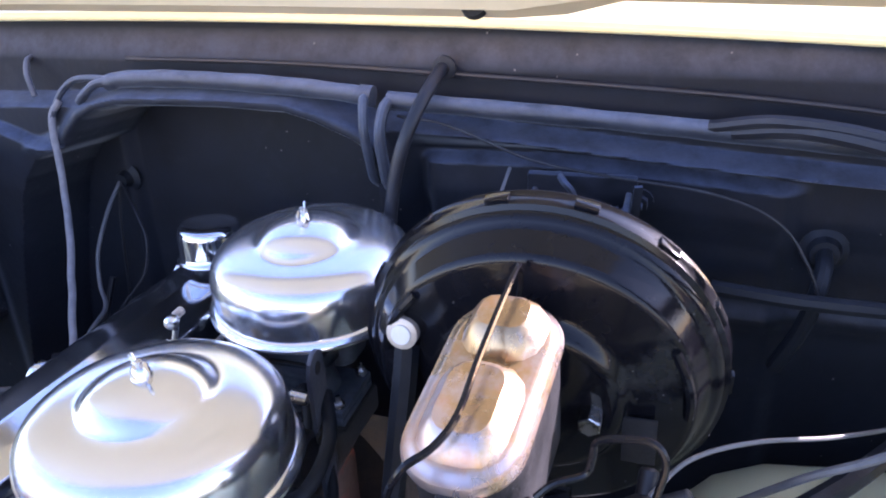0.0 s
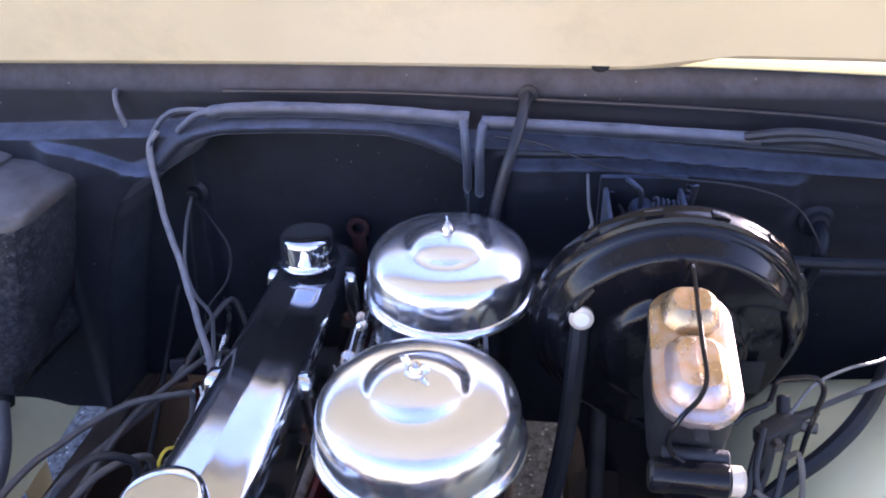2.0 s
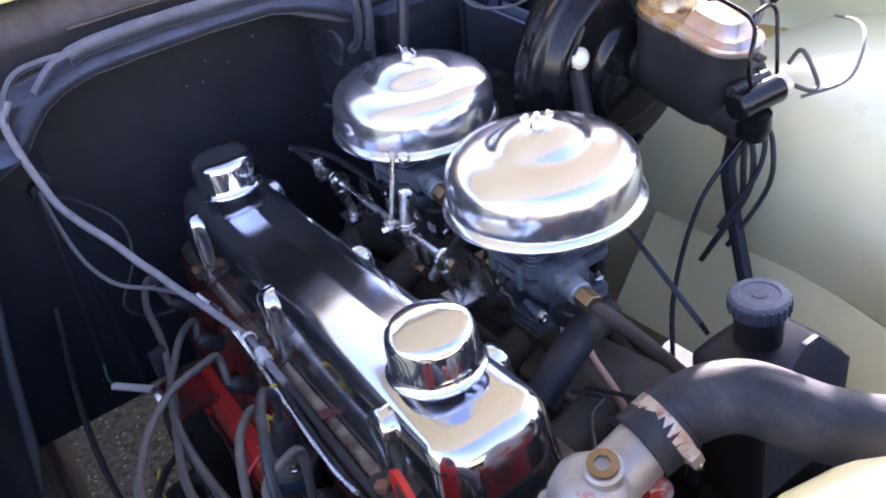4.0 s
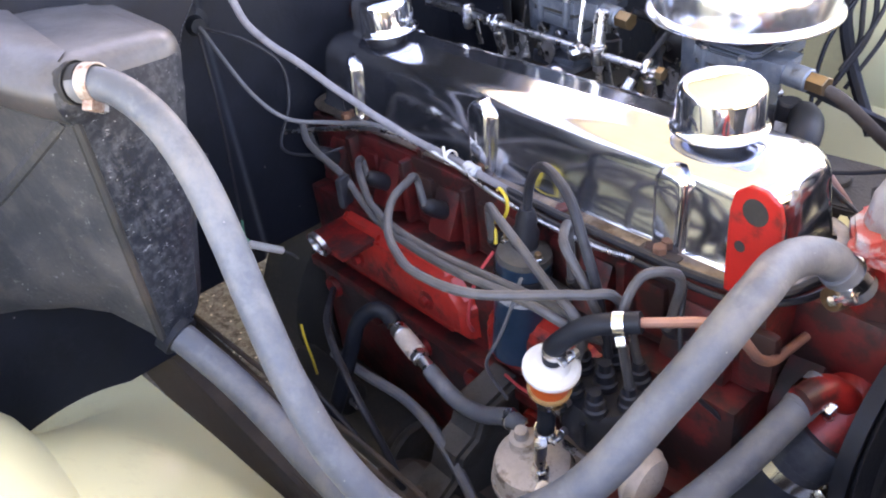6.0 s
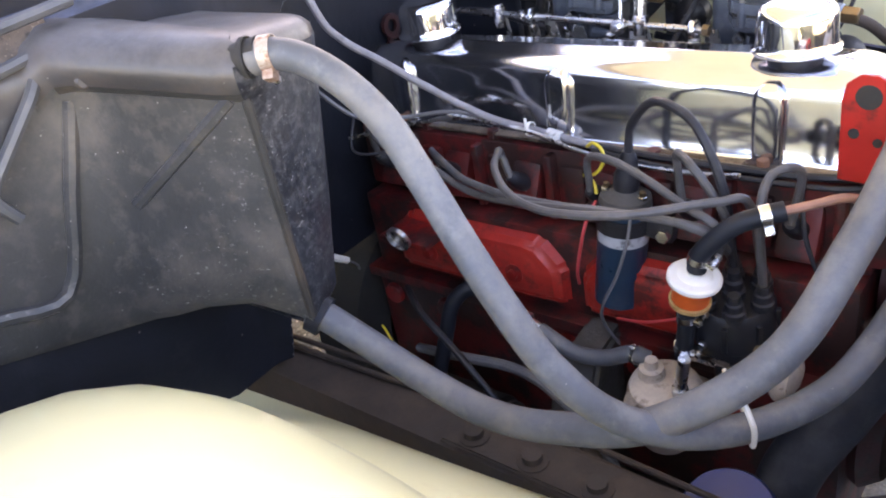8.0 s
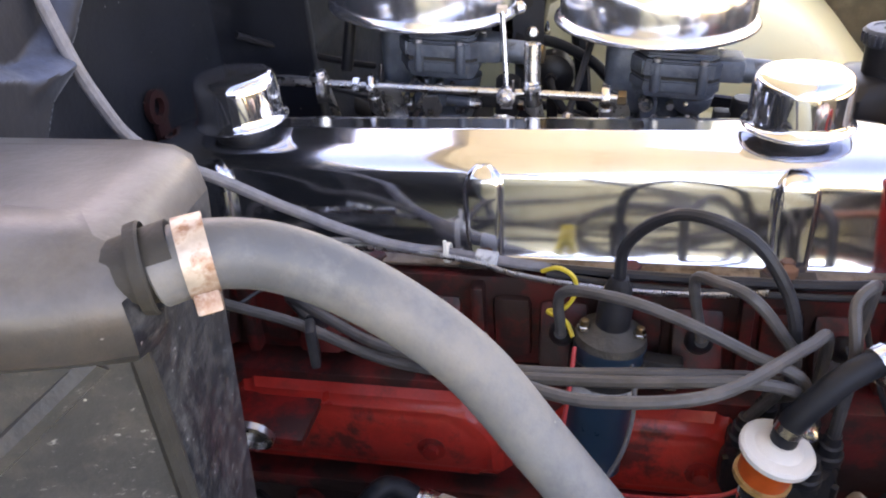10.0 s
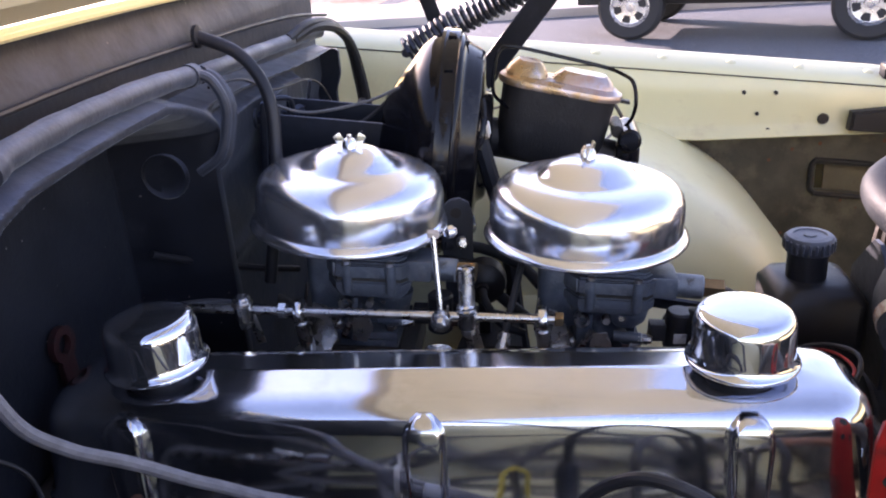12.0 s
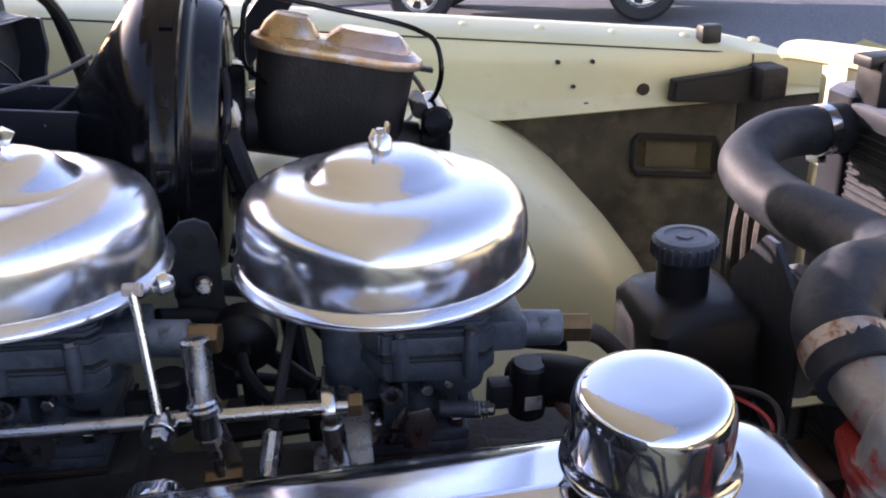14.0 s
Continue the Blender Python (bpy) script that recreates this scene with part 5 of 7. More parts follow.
# ---- power steering ----
ps = thing("steering_reservoir", "black power steering pump reservoir with a ribbed cap", "reservoir", at=(0.685, 0.235, 0.80))
part("tank", stacked([(0.790, 0.040, 0.044, 0.012), (0.90, 0.044, 0.046, 0.012), (0.938, 0.044, 0.046, 0.012), (0.950, 0.036, 0.038, 0.012), (0.954, 0.029, 0.029, 0.028)], 6, 0.687, 0.235), "black_plastic", ps)
part("neck", rod((0.680, 0.232, 0.950), (0.680, 0.232, 0.985), 0.0195, 28, 0.002), "black_plastic", ps)
cap = part("cap", lathe([(0, 0.982), (0.0222, 0.982), (0.0236, 0.985), (0.0236, 0.9955), (0.0215, 0.9985), (0.0160, 0.9990), (0.0152, 0.9978), (0.0062, 0.9978), (0.0058, 0.9990), (0, 0.9990)], 40), "dusty_black", ps, "ribbed dusty black screw cap")
cap.location = Vector((0.680, 0.232, 0))
for k in range(24):
    a = 2 * math.pi * k / 24
    x, y = 0.680 + 0.0236 * math.cos(a), 0.232 + 0.0236 * math.sin(a)
    part("rib", rod((x, y, 0.9845), (x, y, 0.9955), 0.0014, 6), "dusty_black", ps)
part("bracket", moved(outline_prism([(0.165, 0.86), (0.262, 0.86), (0.264, 0.950), (0.220, 0.997), (0.205, 0.997), (0.165, 0.960)], -0.002, 0.002), Matrix(((0, 0, 1, 0.7385), (1, 0, 0, 0), (0, 1, 0, 0), (0, 0, 0, 1)))), "black_paint", ps, "flat black mounting plate")
part("pump", moved(lathe([(0, 0), (0.055, 0), (0.058, 0.01), (0.058, 0.06), (0.05, 0.07), (0, 0.07)], 28, "x"), Matrix.Translation((0.66, 0.235, 0.76))), "black_cast", ps)
part("pulley", moved(lathe([(0.0, 0.0), (0.050, 0.0), (0.066, 0.002), (0.060, 0.009), (0.066, 0.016), (0.050, 0.018), (0, 0.018)], 36, "x"), Matrix.Translation((0.745, 0.235, 0.775))), "black_cast", ps)
cable("steering_hose", [(0.65, 0.25, 0.86), (0.62, 0.265, 0.855), (0.60, 0.27, 0.82), (0.58, 0.28, 0.74), (0.55, 0.30, 0.62)], 0.0095, "hose_black", "black power steering return hose", "hose")

part("pulley", moved(lathe([(0, 0), (0.020, 0), (0.024, 0.006), (0.048, 0.008), (0.056, 0.004), (0.056, 0.008), (0.048, 0.014), (0.056, 0.020), (0.056, 0.024), (0.0, 0.020)], 36, "x"), Matrix.Translation((0.785, 0.262, 0.885))), "black_paint", ps, "black grooved pump pulley")
for y, top in ((0.385, 0.965), (0.405, 0.975), (0.432, 0.95)):
    cable("front_cable", [(0.855, y + 0.03, top), (0.835, y + 0.01, top - 0.05), (0.832, y, top - 0.12), (0.840, y - 0.01, top - 0.22), (0.85, y - 0.02, top - 0.36)], 0.0065, "grime", "black cable hanging beside the radiator", "cable", "front cables")

# ---- thermostat housing, radiator and coolant hoses ----
th = thing("thermostat_housing", "worn red and bare metal thermostat housing", "thermostat housing", at=(0.715, 0.01, 0.88))
part("riser", rod((0.715, 0.01, 0.86), (0.715, 0.01, 0.940), 0.034, 28, 0.003), "engine_red", th)
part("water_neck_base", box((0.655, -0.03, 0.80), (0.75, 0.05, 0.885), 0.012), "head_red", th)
tri = []
for a0, rr in ((-110, 0.050), (-95, 0.052), (-80, 0.050), (-40, 0.038), (0, 0.040), (40, 0.050), (60, 0.056), (80, 0.056), (100, 0.050), (140, 0.038), (180, 0.038), (215, 0.040)):
    tri.append((0.716 + rr * math.cos(radians(a0 + 15)), 0.010 + rr * math.sin(radians(a0 + 15))))
part("flange", outline_prism(tri, 0.940, 0.953, 0.003), "worn_red", th)
part("dome", moved(lathe([(0, 0.044), (0.014, 0.042), (0.023, 0.035), (0.0290, 0.022), (0.0310, 0.006), (0.0325, 0.0)], 32), Matrix.Translation((0.718, 0.014, 0.952))), "bare_casting", th, "bare grey casting with red paint remains", 60)
part("outlet", tube([(0.718, 0.022, 0.966), (0.716, 0.050, 0.972), (0.716, 0.086, 0.982)], 0.0215, 24, 6), "bare_casting", th)
part("plug_boss", rod((0.723, 0.022, 0.978), (0.7285, 0.018, 1.004), 0.0135, 20, 0.002), "bare_casting", th)
part("brass_plug", moved(lathe([(0.0105, 0), (0.0105, 0.003), (0.0055, 0.003), (0.0055, -0.004), (0, -0.004)], 18), Matrix.Translation((0.7286, 0.0179, 1.0045)) @ Vector((0, 0, 1)).rotation_difference(Vector((0.0055, -0.004, 0.026))).to_matrix().to_4x4()), "brass", th, "tan brass plug with a square socket")
for x, y in ((0.7080, -0.035), (0.733, 0.057)):
    part("bolt", joined(nut((x, y, 0.953), (x, y, 0.963), 0.0095), rod((x, y, 0.9525), (x, y, 0.9545), 0.013, 18)), "worn_red", th)
part("heater_nipple", rod((0.708, -0.035, 0.915), (0.700, -0.062, 0.917), 0.010, 16, 0.001), "brass", th)

UPPER = [(0.714, 0.066, 0.975), (0.7195, 0.103, 0.988), (0.745, 0.132, 0.999), (0.792, 0.156, 0.990), (0.8241, 0.196, 0.9773), (0.829, 0.2544, 0.9721), (0.8163, 0.3186, 0.9725), (0.812, 0.3733, 0.9785), (0.826, 0.4185, 0.9863), (0.8757, 0.4511, 0.996), (0.9537, 0.4622, 0.9936)]
hose("radiator_hose", UPPER, 0.0255, "hose_dusty", "thick black moulded upper radiator hose", "radiator hose", segs=24, per=10)
band_clamp("hose_clamp", None, (0.7165, 0.085, 0.981), (0.15, 1, 0.4), 0.0256, 0.0115, label="tarnished slotted worm-drive hose clamp", look_of="rusty_steel")
band_clamp("hose_clamp", None, (0.925, 0.4585, 0.9945), (1, 0.16, -0.03), 0.0256, 0.012)

rad = thing("radiator", "black radiator with end tank and finned core", "radiator", m=pose(0.080, 0.080, -0.018))
part("core", box((0.878, -0.28, 0.46), (0.918, 0.375, 1.02), 0.003), "black_cast", rad)
part("side_tank", stacked([(0.45, 0.028, 0.024, 0.008), (1.045, 0.028, 0.024, 0.008), (1.052, 0.022, 0.018, 0.007)], 4, 0.900, 0.395), "black_paint", rad)
part("top_channel", box((0.872, -0.28, 1.020), (0.924, 0.375, 1.040), 0.004), "black_paint", rad)
part("neck", rod((0.875, 0.383, 1.011), (0.842, 0.378, 1.015), 0.0205, 22, 0.001), "rust_bright", rad, "rusty hose neck")
part("mount_bracket", joined(box((0.880, 0.345, 1.040), (0.915, 0.385, 1.085), 0.004), box((0.870, 0.350, 1.078), (0.925, 0.380, 1.090), 0.003)), "black_plastic", rad, "black rubber mount bracket")
fins = joined(*[box((0.8755, -0.275, 0.49 + k * 0.0085), (0.8782, 0.370, 0.4925 + k * 0.0085)) for k in range(62)])
tagged(part("fins", fins, "black_paint", rad, "fine dark cooling fins"), kind="stuff")
solo("latch_bracket", joined(moved(outline_prism([(0.955, 0.919), (1.05, 0.908), (1.125, 0.905), (1.128, 0.956), (1.085, 0.962), (1.06, 0.958), (0.958, 0.952)], -0.012, 0.012, 0.004), Matrix.Translation((0, 0.902, 0)) @ Matrix.Rotation(radians(90), 4, "X")), box((1.085, 0.86, 0.915), (1.128, 0.915, 0.966), 0.008)), "black_cast", "black bracket bolted to the inner fender", "bracket", at=(1.04, 0.90, 0.92))

pump = thing("water_pump", "red water pump and fan pulley at the engine front", "water pump", at=(0.72, 0, 0.72))
part("housing", moved(lathe([(0, 0), (0.06, 0), (0.062, 0.03), (0.04, 0.045), (0.03, 0.06), (0, 0.06)], 28, "x"), Matrix.Translation((0.665, 0.0, 0.77))), "dark_red", pump)
part("inlet", tube([(0.705, -0.01, 0.80), (0.722, -0.045, 0.815), (0.712, -0.064, 0.835), (0.704, -0.090, 0.835)], 0.0125, 16, 5), "engine_red", pump)
part("lower_inlet", tube([(0.715, 0.0, 0.81), (0.722, -0.035, 0.80), (0.705, -0.070, 0.766), (0.694, -0.082, 0.742)], 0.0265, 18, 5), "engine_red", pump, "red cast hose neck")
part("timing_cover", moved(lathe([(0, 0), (0.10, 0), (0.105, 0.01), (0.09, 0.03), (0, 0.035)], 32, "x"), Matrix.Translation((0.66, 0, 0.60))), "dark_red", pump)
part("pulley", moved(lathe([(0, 0), (0.06, 0), (0.085, 0.002), (0.072, 0.010), (0.085, 0.018), (0.088, 0.021), (0.074, 0.029), (0.086, 0.037), (0.06, 0.039), (0, 0.039)], 44, "x"), Matrix.Translation((0.735, 0.0, 0.77))), "black_cast", pump)
part("fan_belt", moved(lathe([(0.078, 0.004), (0.0905, 0.003), (0.0905, 0.016), (0.078, 0.015), (0.078, 0.004)], 44, "x"), Matrix.Translation((0.735, 0.0, 0.77))), "hose_black", pump)
part("damper", moved(lathe([(0, 0), (0.09, 0), (0.092, 0.03), (0.07, 0.034), (0, 0.034)], 40, "x"), Matrix.Translation((0.70, 0, 0.56))), "black_cast", pump)
for k in range(4):
    part("fan_blade", moved(box((-0.003, -0.045, 0.03), (0.003, 0.045, 0.20), 0.001), Matrix.Translation((0.795, 0, 0.77)) @ Matrix.Rotation(radians(90 * k + 40), 4, "X") @ Matrix.Rotation(radians(25), 4, "Z")), "black_cast", pump)

part_bracket = thing("lifting_bracket", "bright red flat lifting bracket with punched holes", "bracket", at=(0.645, -0.085, 0.86))
o = [(-0.021, -0.074), (0.021, -0.074), (0.022, -0.02), (0.0225, 0.004), (0.018, 0.018), (0.006, 0.025), (-0.008, 0.025), (-0.019, 0.016), (-0.022, 0.0)]
part("plate", moved(outline_prism(o, -0.0025, 0.0025, 0.0006), pose(0.648, -0.086, 0.980, 90, 0, -6)), "bright_red", part_bracket)
for u, v, r in ((0.0, 0.006, 0.011), (-0.010, -0.028, 0.0048), (0.010, -0.034, 0.0042)):
    part("hole", moved(rod((u, v, -0.0029), (u, v, 0.0029), r, 18), pose(0.648, -0.086, 0.980, 90, 0, -6)), "grime", part_bracket)

HEAT_A = [(0.2715, -0.4040, 1.1125), (0.284, -0.3972, 1.115), (0.3080, -0.3850, 1.1075), (0.3389, -0.3765, 1.087), (0.374, -0.376, 1.057), (0.4046, -0.3795, 1.015), (0.4396, -0.3866, 0.9686), (0.4735, -0.3915, 0.9235), (0.508, -0.389, 0.874), (0.547, -0.373, 0.829), (0.593, -0.336, 0.797), (0.6337, -0.2812, 0.7805), (0.6688, -0.2221, 0.7832), (0.687, -0.1645, 0.7983), (0.6985, -0.107, 0.8186), (0.7066, -0.060, 0.838)]
HEAT_B = [(0.2420, -0.4020, 0.855), (0.2582, -0.3958, 0.8455), (0.3012, -0.3785, 0.8074), (0.3560, -0.3700, 0.7790), (0.4180, -0.3690, 0.7680), (0.489, -0.370, 0.783), (0.571, -0.351, 0.806), (0.6480, -0.3005, 0.862), (0.6785, -0.2290, 0.9275), (0.6890, -0.160, 0.969), (0.6840, -0.105, 0.9685), (0.6925, -0.060, 0.9500), (0.7085, -0.0375, 0.9180)]
hose("heater_hose", [(x, y - 0.0018, z - 0.0025) for x, y, z in HEAT_A], 0.0129, "hose_grey", "dusty grey rubber heater hose sagging from the heater box", "heater hose", "heater hoses", segs=20, per=10)
hose("heater_hose", HEAT_B, 0.0144, "hose_grey", "dusty grey rubber heater hose running to the thermostat housing", "heater hose", "heater hoses", segs=20, per=10)
band_clamp("hose_clamp", None, (0.2835, -0.3990, 1.1125), (1, 0.62, 0.02), 0.0135, 0.0105, label="corroded whitish hose clamp at the heater box", look_of="rusty_steel")
band_clamp("hose_clamp", None, (0.7035, -0.0440, 0.930), (0.40, 0.55, -0.75), 0.0147, 0.011)
band_clamp("hose_clamp", None, (0.7045, -0.0748, 0.8305), (0.17, 0.9, 0.35), 0.0132, 0.011)
tie = thing("cable_tie", "loose white plastic cable tie round both heater hoses", "cable tie", at=(0.63, -0.30, 0.79), group="cable ties")
part("loop", tube([(0.615, -0.302, 0.823), (0.629, -0.316, 0.826), (0.637, -0.32, 0.815), (0.638, -0.313, 0.794), (0.631, -0.297, 0.764), (0.616, -0.268, 0.762), (0.602, -0.262, 0.785), (0.598, -0.272, 0.812), (0.615, -0.302, 0.823)], 0.0024, 8, 8), "white_plastic", tie)
part("head", moved(box((-0.004, -0.003, -0.003), (0.004, 0.003, 0.003), 0.001), Matrix.Translation((0.615, -0.302, 0.823))), "white_plastic", tie)
hose("lower_radiator_hose", [(0.715, -0.060, 0.785), (0.690, -0.085, 0.735), (0.655, -0.115, 0.665), (0.62, -0.17, 0.59), (0.64, -0.25, 0.51), (0.78, -0.28, 0.47), (0.88, -0.25, 0.50)], 0.0300, "hose_dusty", "thick black lower radiator hose with faded print", "radiator hose", segs=24, per=9)
band_clamp("hose_clamp", None, (0.698, -0.077, 0.751), (0.4, 0.35, 0.85), 0.0302, 0.012)

# ---- battery ahead of the passenger's wheelhouse ----
tray = thing("battery_tray", "rusty steel battery tray on the chassis rail", "battery tray", at=(0.91, -0.47, 0.70))
part("foot", box((0.80, -0.37, 0.697), (1.02, -0.32, 0.722), 0.003), "rust", tray)
part("floor", box((0.775, -0.600, 0.722), (1.050, -0.325, 0.728), 0.002), "rust", tray)
part("rim", box((0.772, -0.600, 0.722), (0.775, -0.405, 0.750), 0.001), "rust", tray)
bat = thing("battery", "dusty grey side-terminal car battery with a white label", "battery", at=(0.91, -0.504, 0.728))
part("case", stacked([(0.728, 0.126, 0.082, 0.010), (0.905, 0.128, 0.085, 0.010)], 4, 0.910, -0.5035), "battery_grey", bat)
part("lid", stacked([(0.9055, 0.130, 0.0865, 0.012), (0.926, 0.130, 0.0865, 0.012), (0.934, 0.125, 0.0815, 0.010), (0.9355, 0.118, 0.076, 0.008)], 4, 0.910, -0.5035), "battery_grey", bat, "grey plastic lid")
part("label", box((0.800, -0.545, 0.9357), (0.865, -0.470, 0.9362), 0.0001), "white_plastic", bat, "white paper label")
for x in (0.885, 0.960):
    part("vent_cap", moved(lathe([(0.017, 0), (0.017, 0.003), (0.014, 0.005), (0, 0.005)], 20), Matrix.Translation((x, -0.465, 0.9353))), "battery_grey", bat)
for y in (-0.445, -0.555):
    term = part("terminal", rod((0.784, y, 0.888), (0.760, y, 0.888), 0.011, 16, 0.002), "lead_grey", bat, "grey lead side terminal")
    part("bolt", nut((0.761, y, 0.888), (0.750, y, 0.888), 0.0075), "bright_steel", term)
lead = thing("battery_clamp", "faded red side-post battery clamp with a black cable", "battery clamp", at=(0.76, -0.445, 0.888))
part("clamp", rod((0.774, -0.445, 0.888), (0.7615, -0.445, 0.888), 0.0185, 20, 0.004), "worn_red", lead, "faded red moulded clamp")
part("cable", tube([(0.766, -0.432, 0.884), (0.757, -0.400, 0.860), (0.735, -0.350, 0.800), (0.700, -0.315, 0.740), (0.65, -0.29, 0.66), (0.60, -0.27, 0.58)], 0.0080, 12, 8), "wire_black", lead, "thick black cable")

# ---- heater box on the passenger side ----
hb = thing("heater_box", "large dusty dark grey heater box on the firewall", "heater box", at=(0.17, -0.6, 0.83))


PLAN = [(0.03, -0.297, 1.119, 0.955), (0.150, -0.2975, 1.119, 0.900), (0.212, -0.298, 1.119, 0.872), (0.238, -0.305, 1.119, 0.860), (0.2505, -0.324, 1.121, 0.852), (0.2590, -0.388, 1.126, 0.848), (0.2615, -0.408, 1.128, 0.843), (0.2600, -0.4165, 1.129, 0.841),
        (0.246, -0.423, 1.131, 0.852), (0.205, -0.4435, 1.139, 0.870), (0.163, -0.4655, 1.147, 0.868), (0.130, -0.485, 1.154, 0.860), (0.117, -0.4955, 1.154, 0.860), (0.107, -0.515, 1.140, 0.862), (0.102, -0.56, 1.140, 0.874), (0.100, -0.70, 1.140, 0.918), (0.099, -0.95, 1.140, 0.960)]
LEAN = [0.058, 0.058, 0.058, 0.058, 0.050, 0.012]
bm = bmesh.new()
rows = []
for k, (x, y, top, low) in enumerate(PLAN):
    a, b = Vector(PLAN[max(k - 1, 0)][:2]), Vector(PLAN[min(k + 1, len(PLAN) - 1)][:2])
    out = Vector(((a - b).y, -(a - b).x)).normalized()
    roll = 0.013 * smooth(y, -0.385, -0.425) * smooth(y, -0.512, -0.492)
    prof = [(low, -0.025), (low + 0.004, -0.008), (low + 0.018, 0.0), (low + 0.09, 0.0015), (top - 0.070, 0.0), (top - 0.052, 0.001), (top - 0.043, roll * 0.9), (top - 0.030, roll * 1.25), (top - 0.020, roll), (top - 0.010, roll * 0.75 - 0.003), (top - 0.003, roll * 0.2 - 0.011), (top, -0.024)]
    lean = LEAN[k] if k < len(LEAN) else 0.0
    ring = [bm.verts.new((x + out.x * o, y + out.y * o - lean * (top - z) / (top - low), z)) for z, o in prof]
    rows.append([bm.verts.new((0.025, y - lean, low + 0.002))] + ring + [bm.verts.new((0.025, y - out.y * 0.034, top + 0.004))])


def case_piece(first, last, lo_k, hi_k):
    bm2 = bmesh.new()
    g = [[bm2.verts.new(v.co) for v in row[lo_k:hi_k]] for row in rows[first:last]]
    for p, q in zip(g[:-1], g[1:]):
        for k in range(len(p) - 1):
            bm2.faces.new((p[k], q[k], q[k + 1], p[k + 1]))
    bmesh.ops.recalc_face_normals(bm2, faces=bm2.faces)
    return bm2


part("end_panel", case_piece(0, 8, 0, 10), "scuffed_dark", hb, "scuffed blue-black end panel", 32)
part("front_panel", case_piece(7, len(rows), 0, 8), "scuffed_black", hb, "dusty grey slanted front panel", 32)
bm2 = bmesh.new()
g = [[bm2.verts.new(v.co) if k >= (9 if r < 7 else 7) else None for k, v in enumerate(row)] for r, row in enumerate(rows)]
for p, q in zip(g[:-1], g[1:]):
    for k in range(7, len(p) - 1):
        if p[k] and q[k]:
            bm2.faces.new((p[k], q[k], q[k + 1], p[k + 1]))
bmesh.ops.recalc_face_normals(bm2, faces=bm2.faces)
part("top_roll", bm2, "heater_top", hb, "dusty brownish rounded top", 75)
bm.free()
part("outlet_hole", moved(lathe([(0, -0.004), (0.0166, -0.004), (0.0172, 0.0), (0.0165, 0.001), (0.0150, -0.001), (0.0, -0.002)], 26), Matrix.Translation((0.2680, -0.4060, 1.1110)) @ Matrix.Rotation(radians(28), 4, "Z") @ Matrix.Rotation(radians(88), 4, "Y")), "grime", hb, "dark hose opening")
part("outlet_pipe", rod((0.250, -0.416, 1.108), (0.278, -0.4010, 1.1138), 0.0135, 18), "grime", hb)
part("lower_collar", moved(lathe([(0.013, 0), (0.020, 0), (0.020, 0.014), (0.013, 0.014)], 24), Matrix.Translation((0.2430, -0.4015, 0.8545)) @ Matrix.Rotation(radians(20), 4, "Z") @ Matrix.Rotation(radians(122), 4, "Y")), "hose_black", hb)
part("screw", moved(lathe([(0.007, 0), (0.007, 0.002), (0.0045, 0.004), (0, 0.004)], 14), Matrix.Translation((0.148, -0.4855, 1.112)) @ Matrix.Rotation(radians(-28), 4, "Z") @ Matrix.Rotation(radians(90), 4, "Y")), "heater_top", hb)
part("edge_bead", tube([(0.1175, -0.4890, 1.094), (0.1095, -0.5160, 1.020), (0.1035, -0.5540, 0.932), (0.1025, -0.62, 0.944), (0.1015, -0.68, 0.957), (0.100, -0.78, 0.972)], 0.0070, 8, 4), "scuffed_black", hb, "raised bead round the sunken side")
part("edge_seam", tube([(0.2595, -0.4150, 1.090), (0.2605, -0.4155, 1.05), (0.2605, -0.4155, 0.93), (0.2595, -0.4150, 0.862)], 0.0042, 8, 6), "grime", hb, "dark strip along the corner")
part("diagonal_bead", tube([(0.2465, -0.4190, 1.080), (0.1880, -0.4500, 1.032), (0.1390, -0.4770, 0.992)], 0.0070, 8, 4), "scuffed_black", hb, "pressed diagonal bead")
part("flap_rod", tube([(0.112, -0.508, 1.118), (0.116, -0.520, 1.106), (0.116, -0.548, 1.079), (0.116, -0.577, 1.050), (0.117, -0.578, 1.038), (0.119, -0.568, 1.020)], 0.0058, 8, 6), "heater_lip", hb, "flat black flap strap")
for z, dz in ((1.163, -0.006), (1.132, -0.004)):
    part("gutter_lip", tube([(0.078, -0.95, z + dz + 0.016), (0.090, -0.70, z + 0.010), (0.106, -0.56, z), (0.110, -0.452 if z > 1.15 else -0.492, z + 0.006)], 0.0055, 8, 6), "heater_lip", hb)
part("gutter_floor", sheet(lambda y, v: (0.085 + 0.020 * v - 0.017 * smooth(y, -0.56, -0.72) + 0.002 * noise.noise((y * 60, v * 9, 0)), y, 1.160 - 0.026 * v + 0.010 * smooth(y, -0.56, -0.72) + 0.002 * noise.noise((y * 80, v * 9, 5))), steps(-0.95, -0.47, 60), steps(0, 1, 6), 0.002), "grit", hb, "rusty grit lying in the gutter")


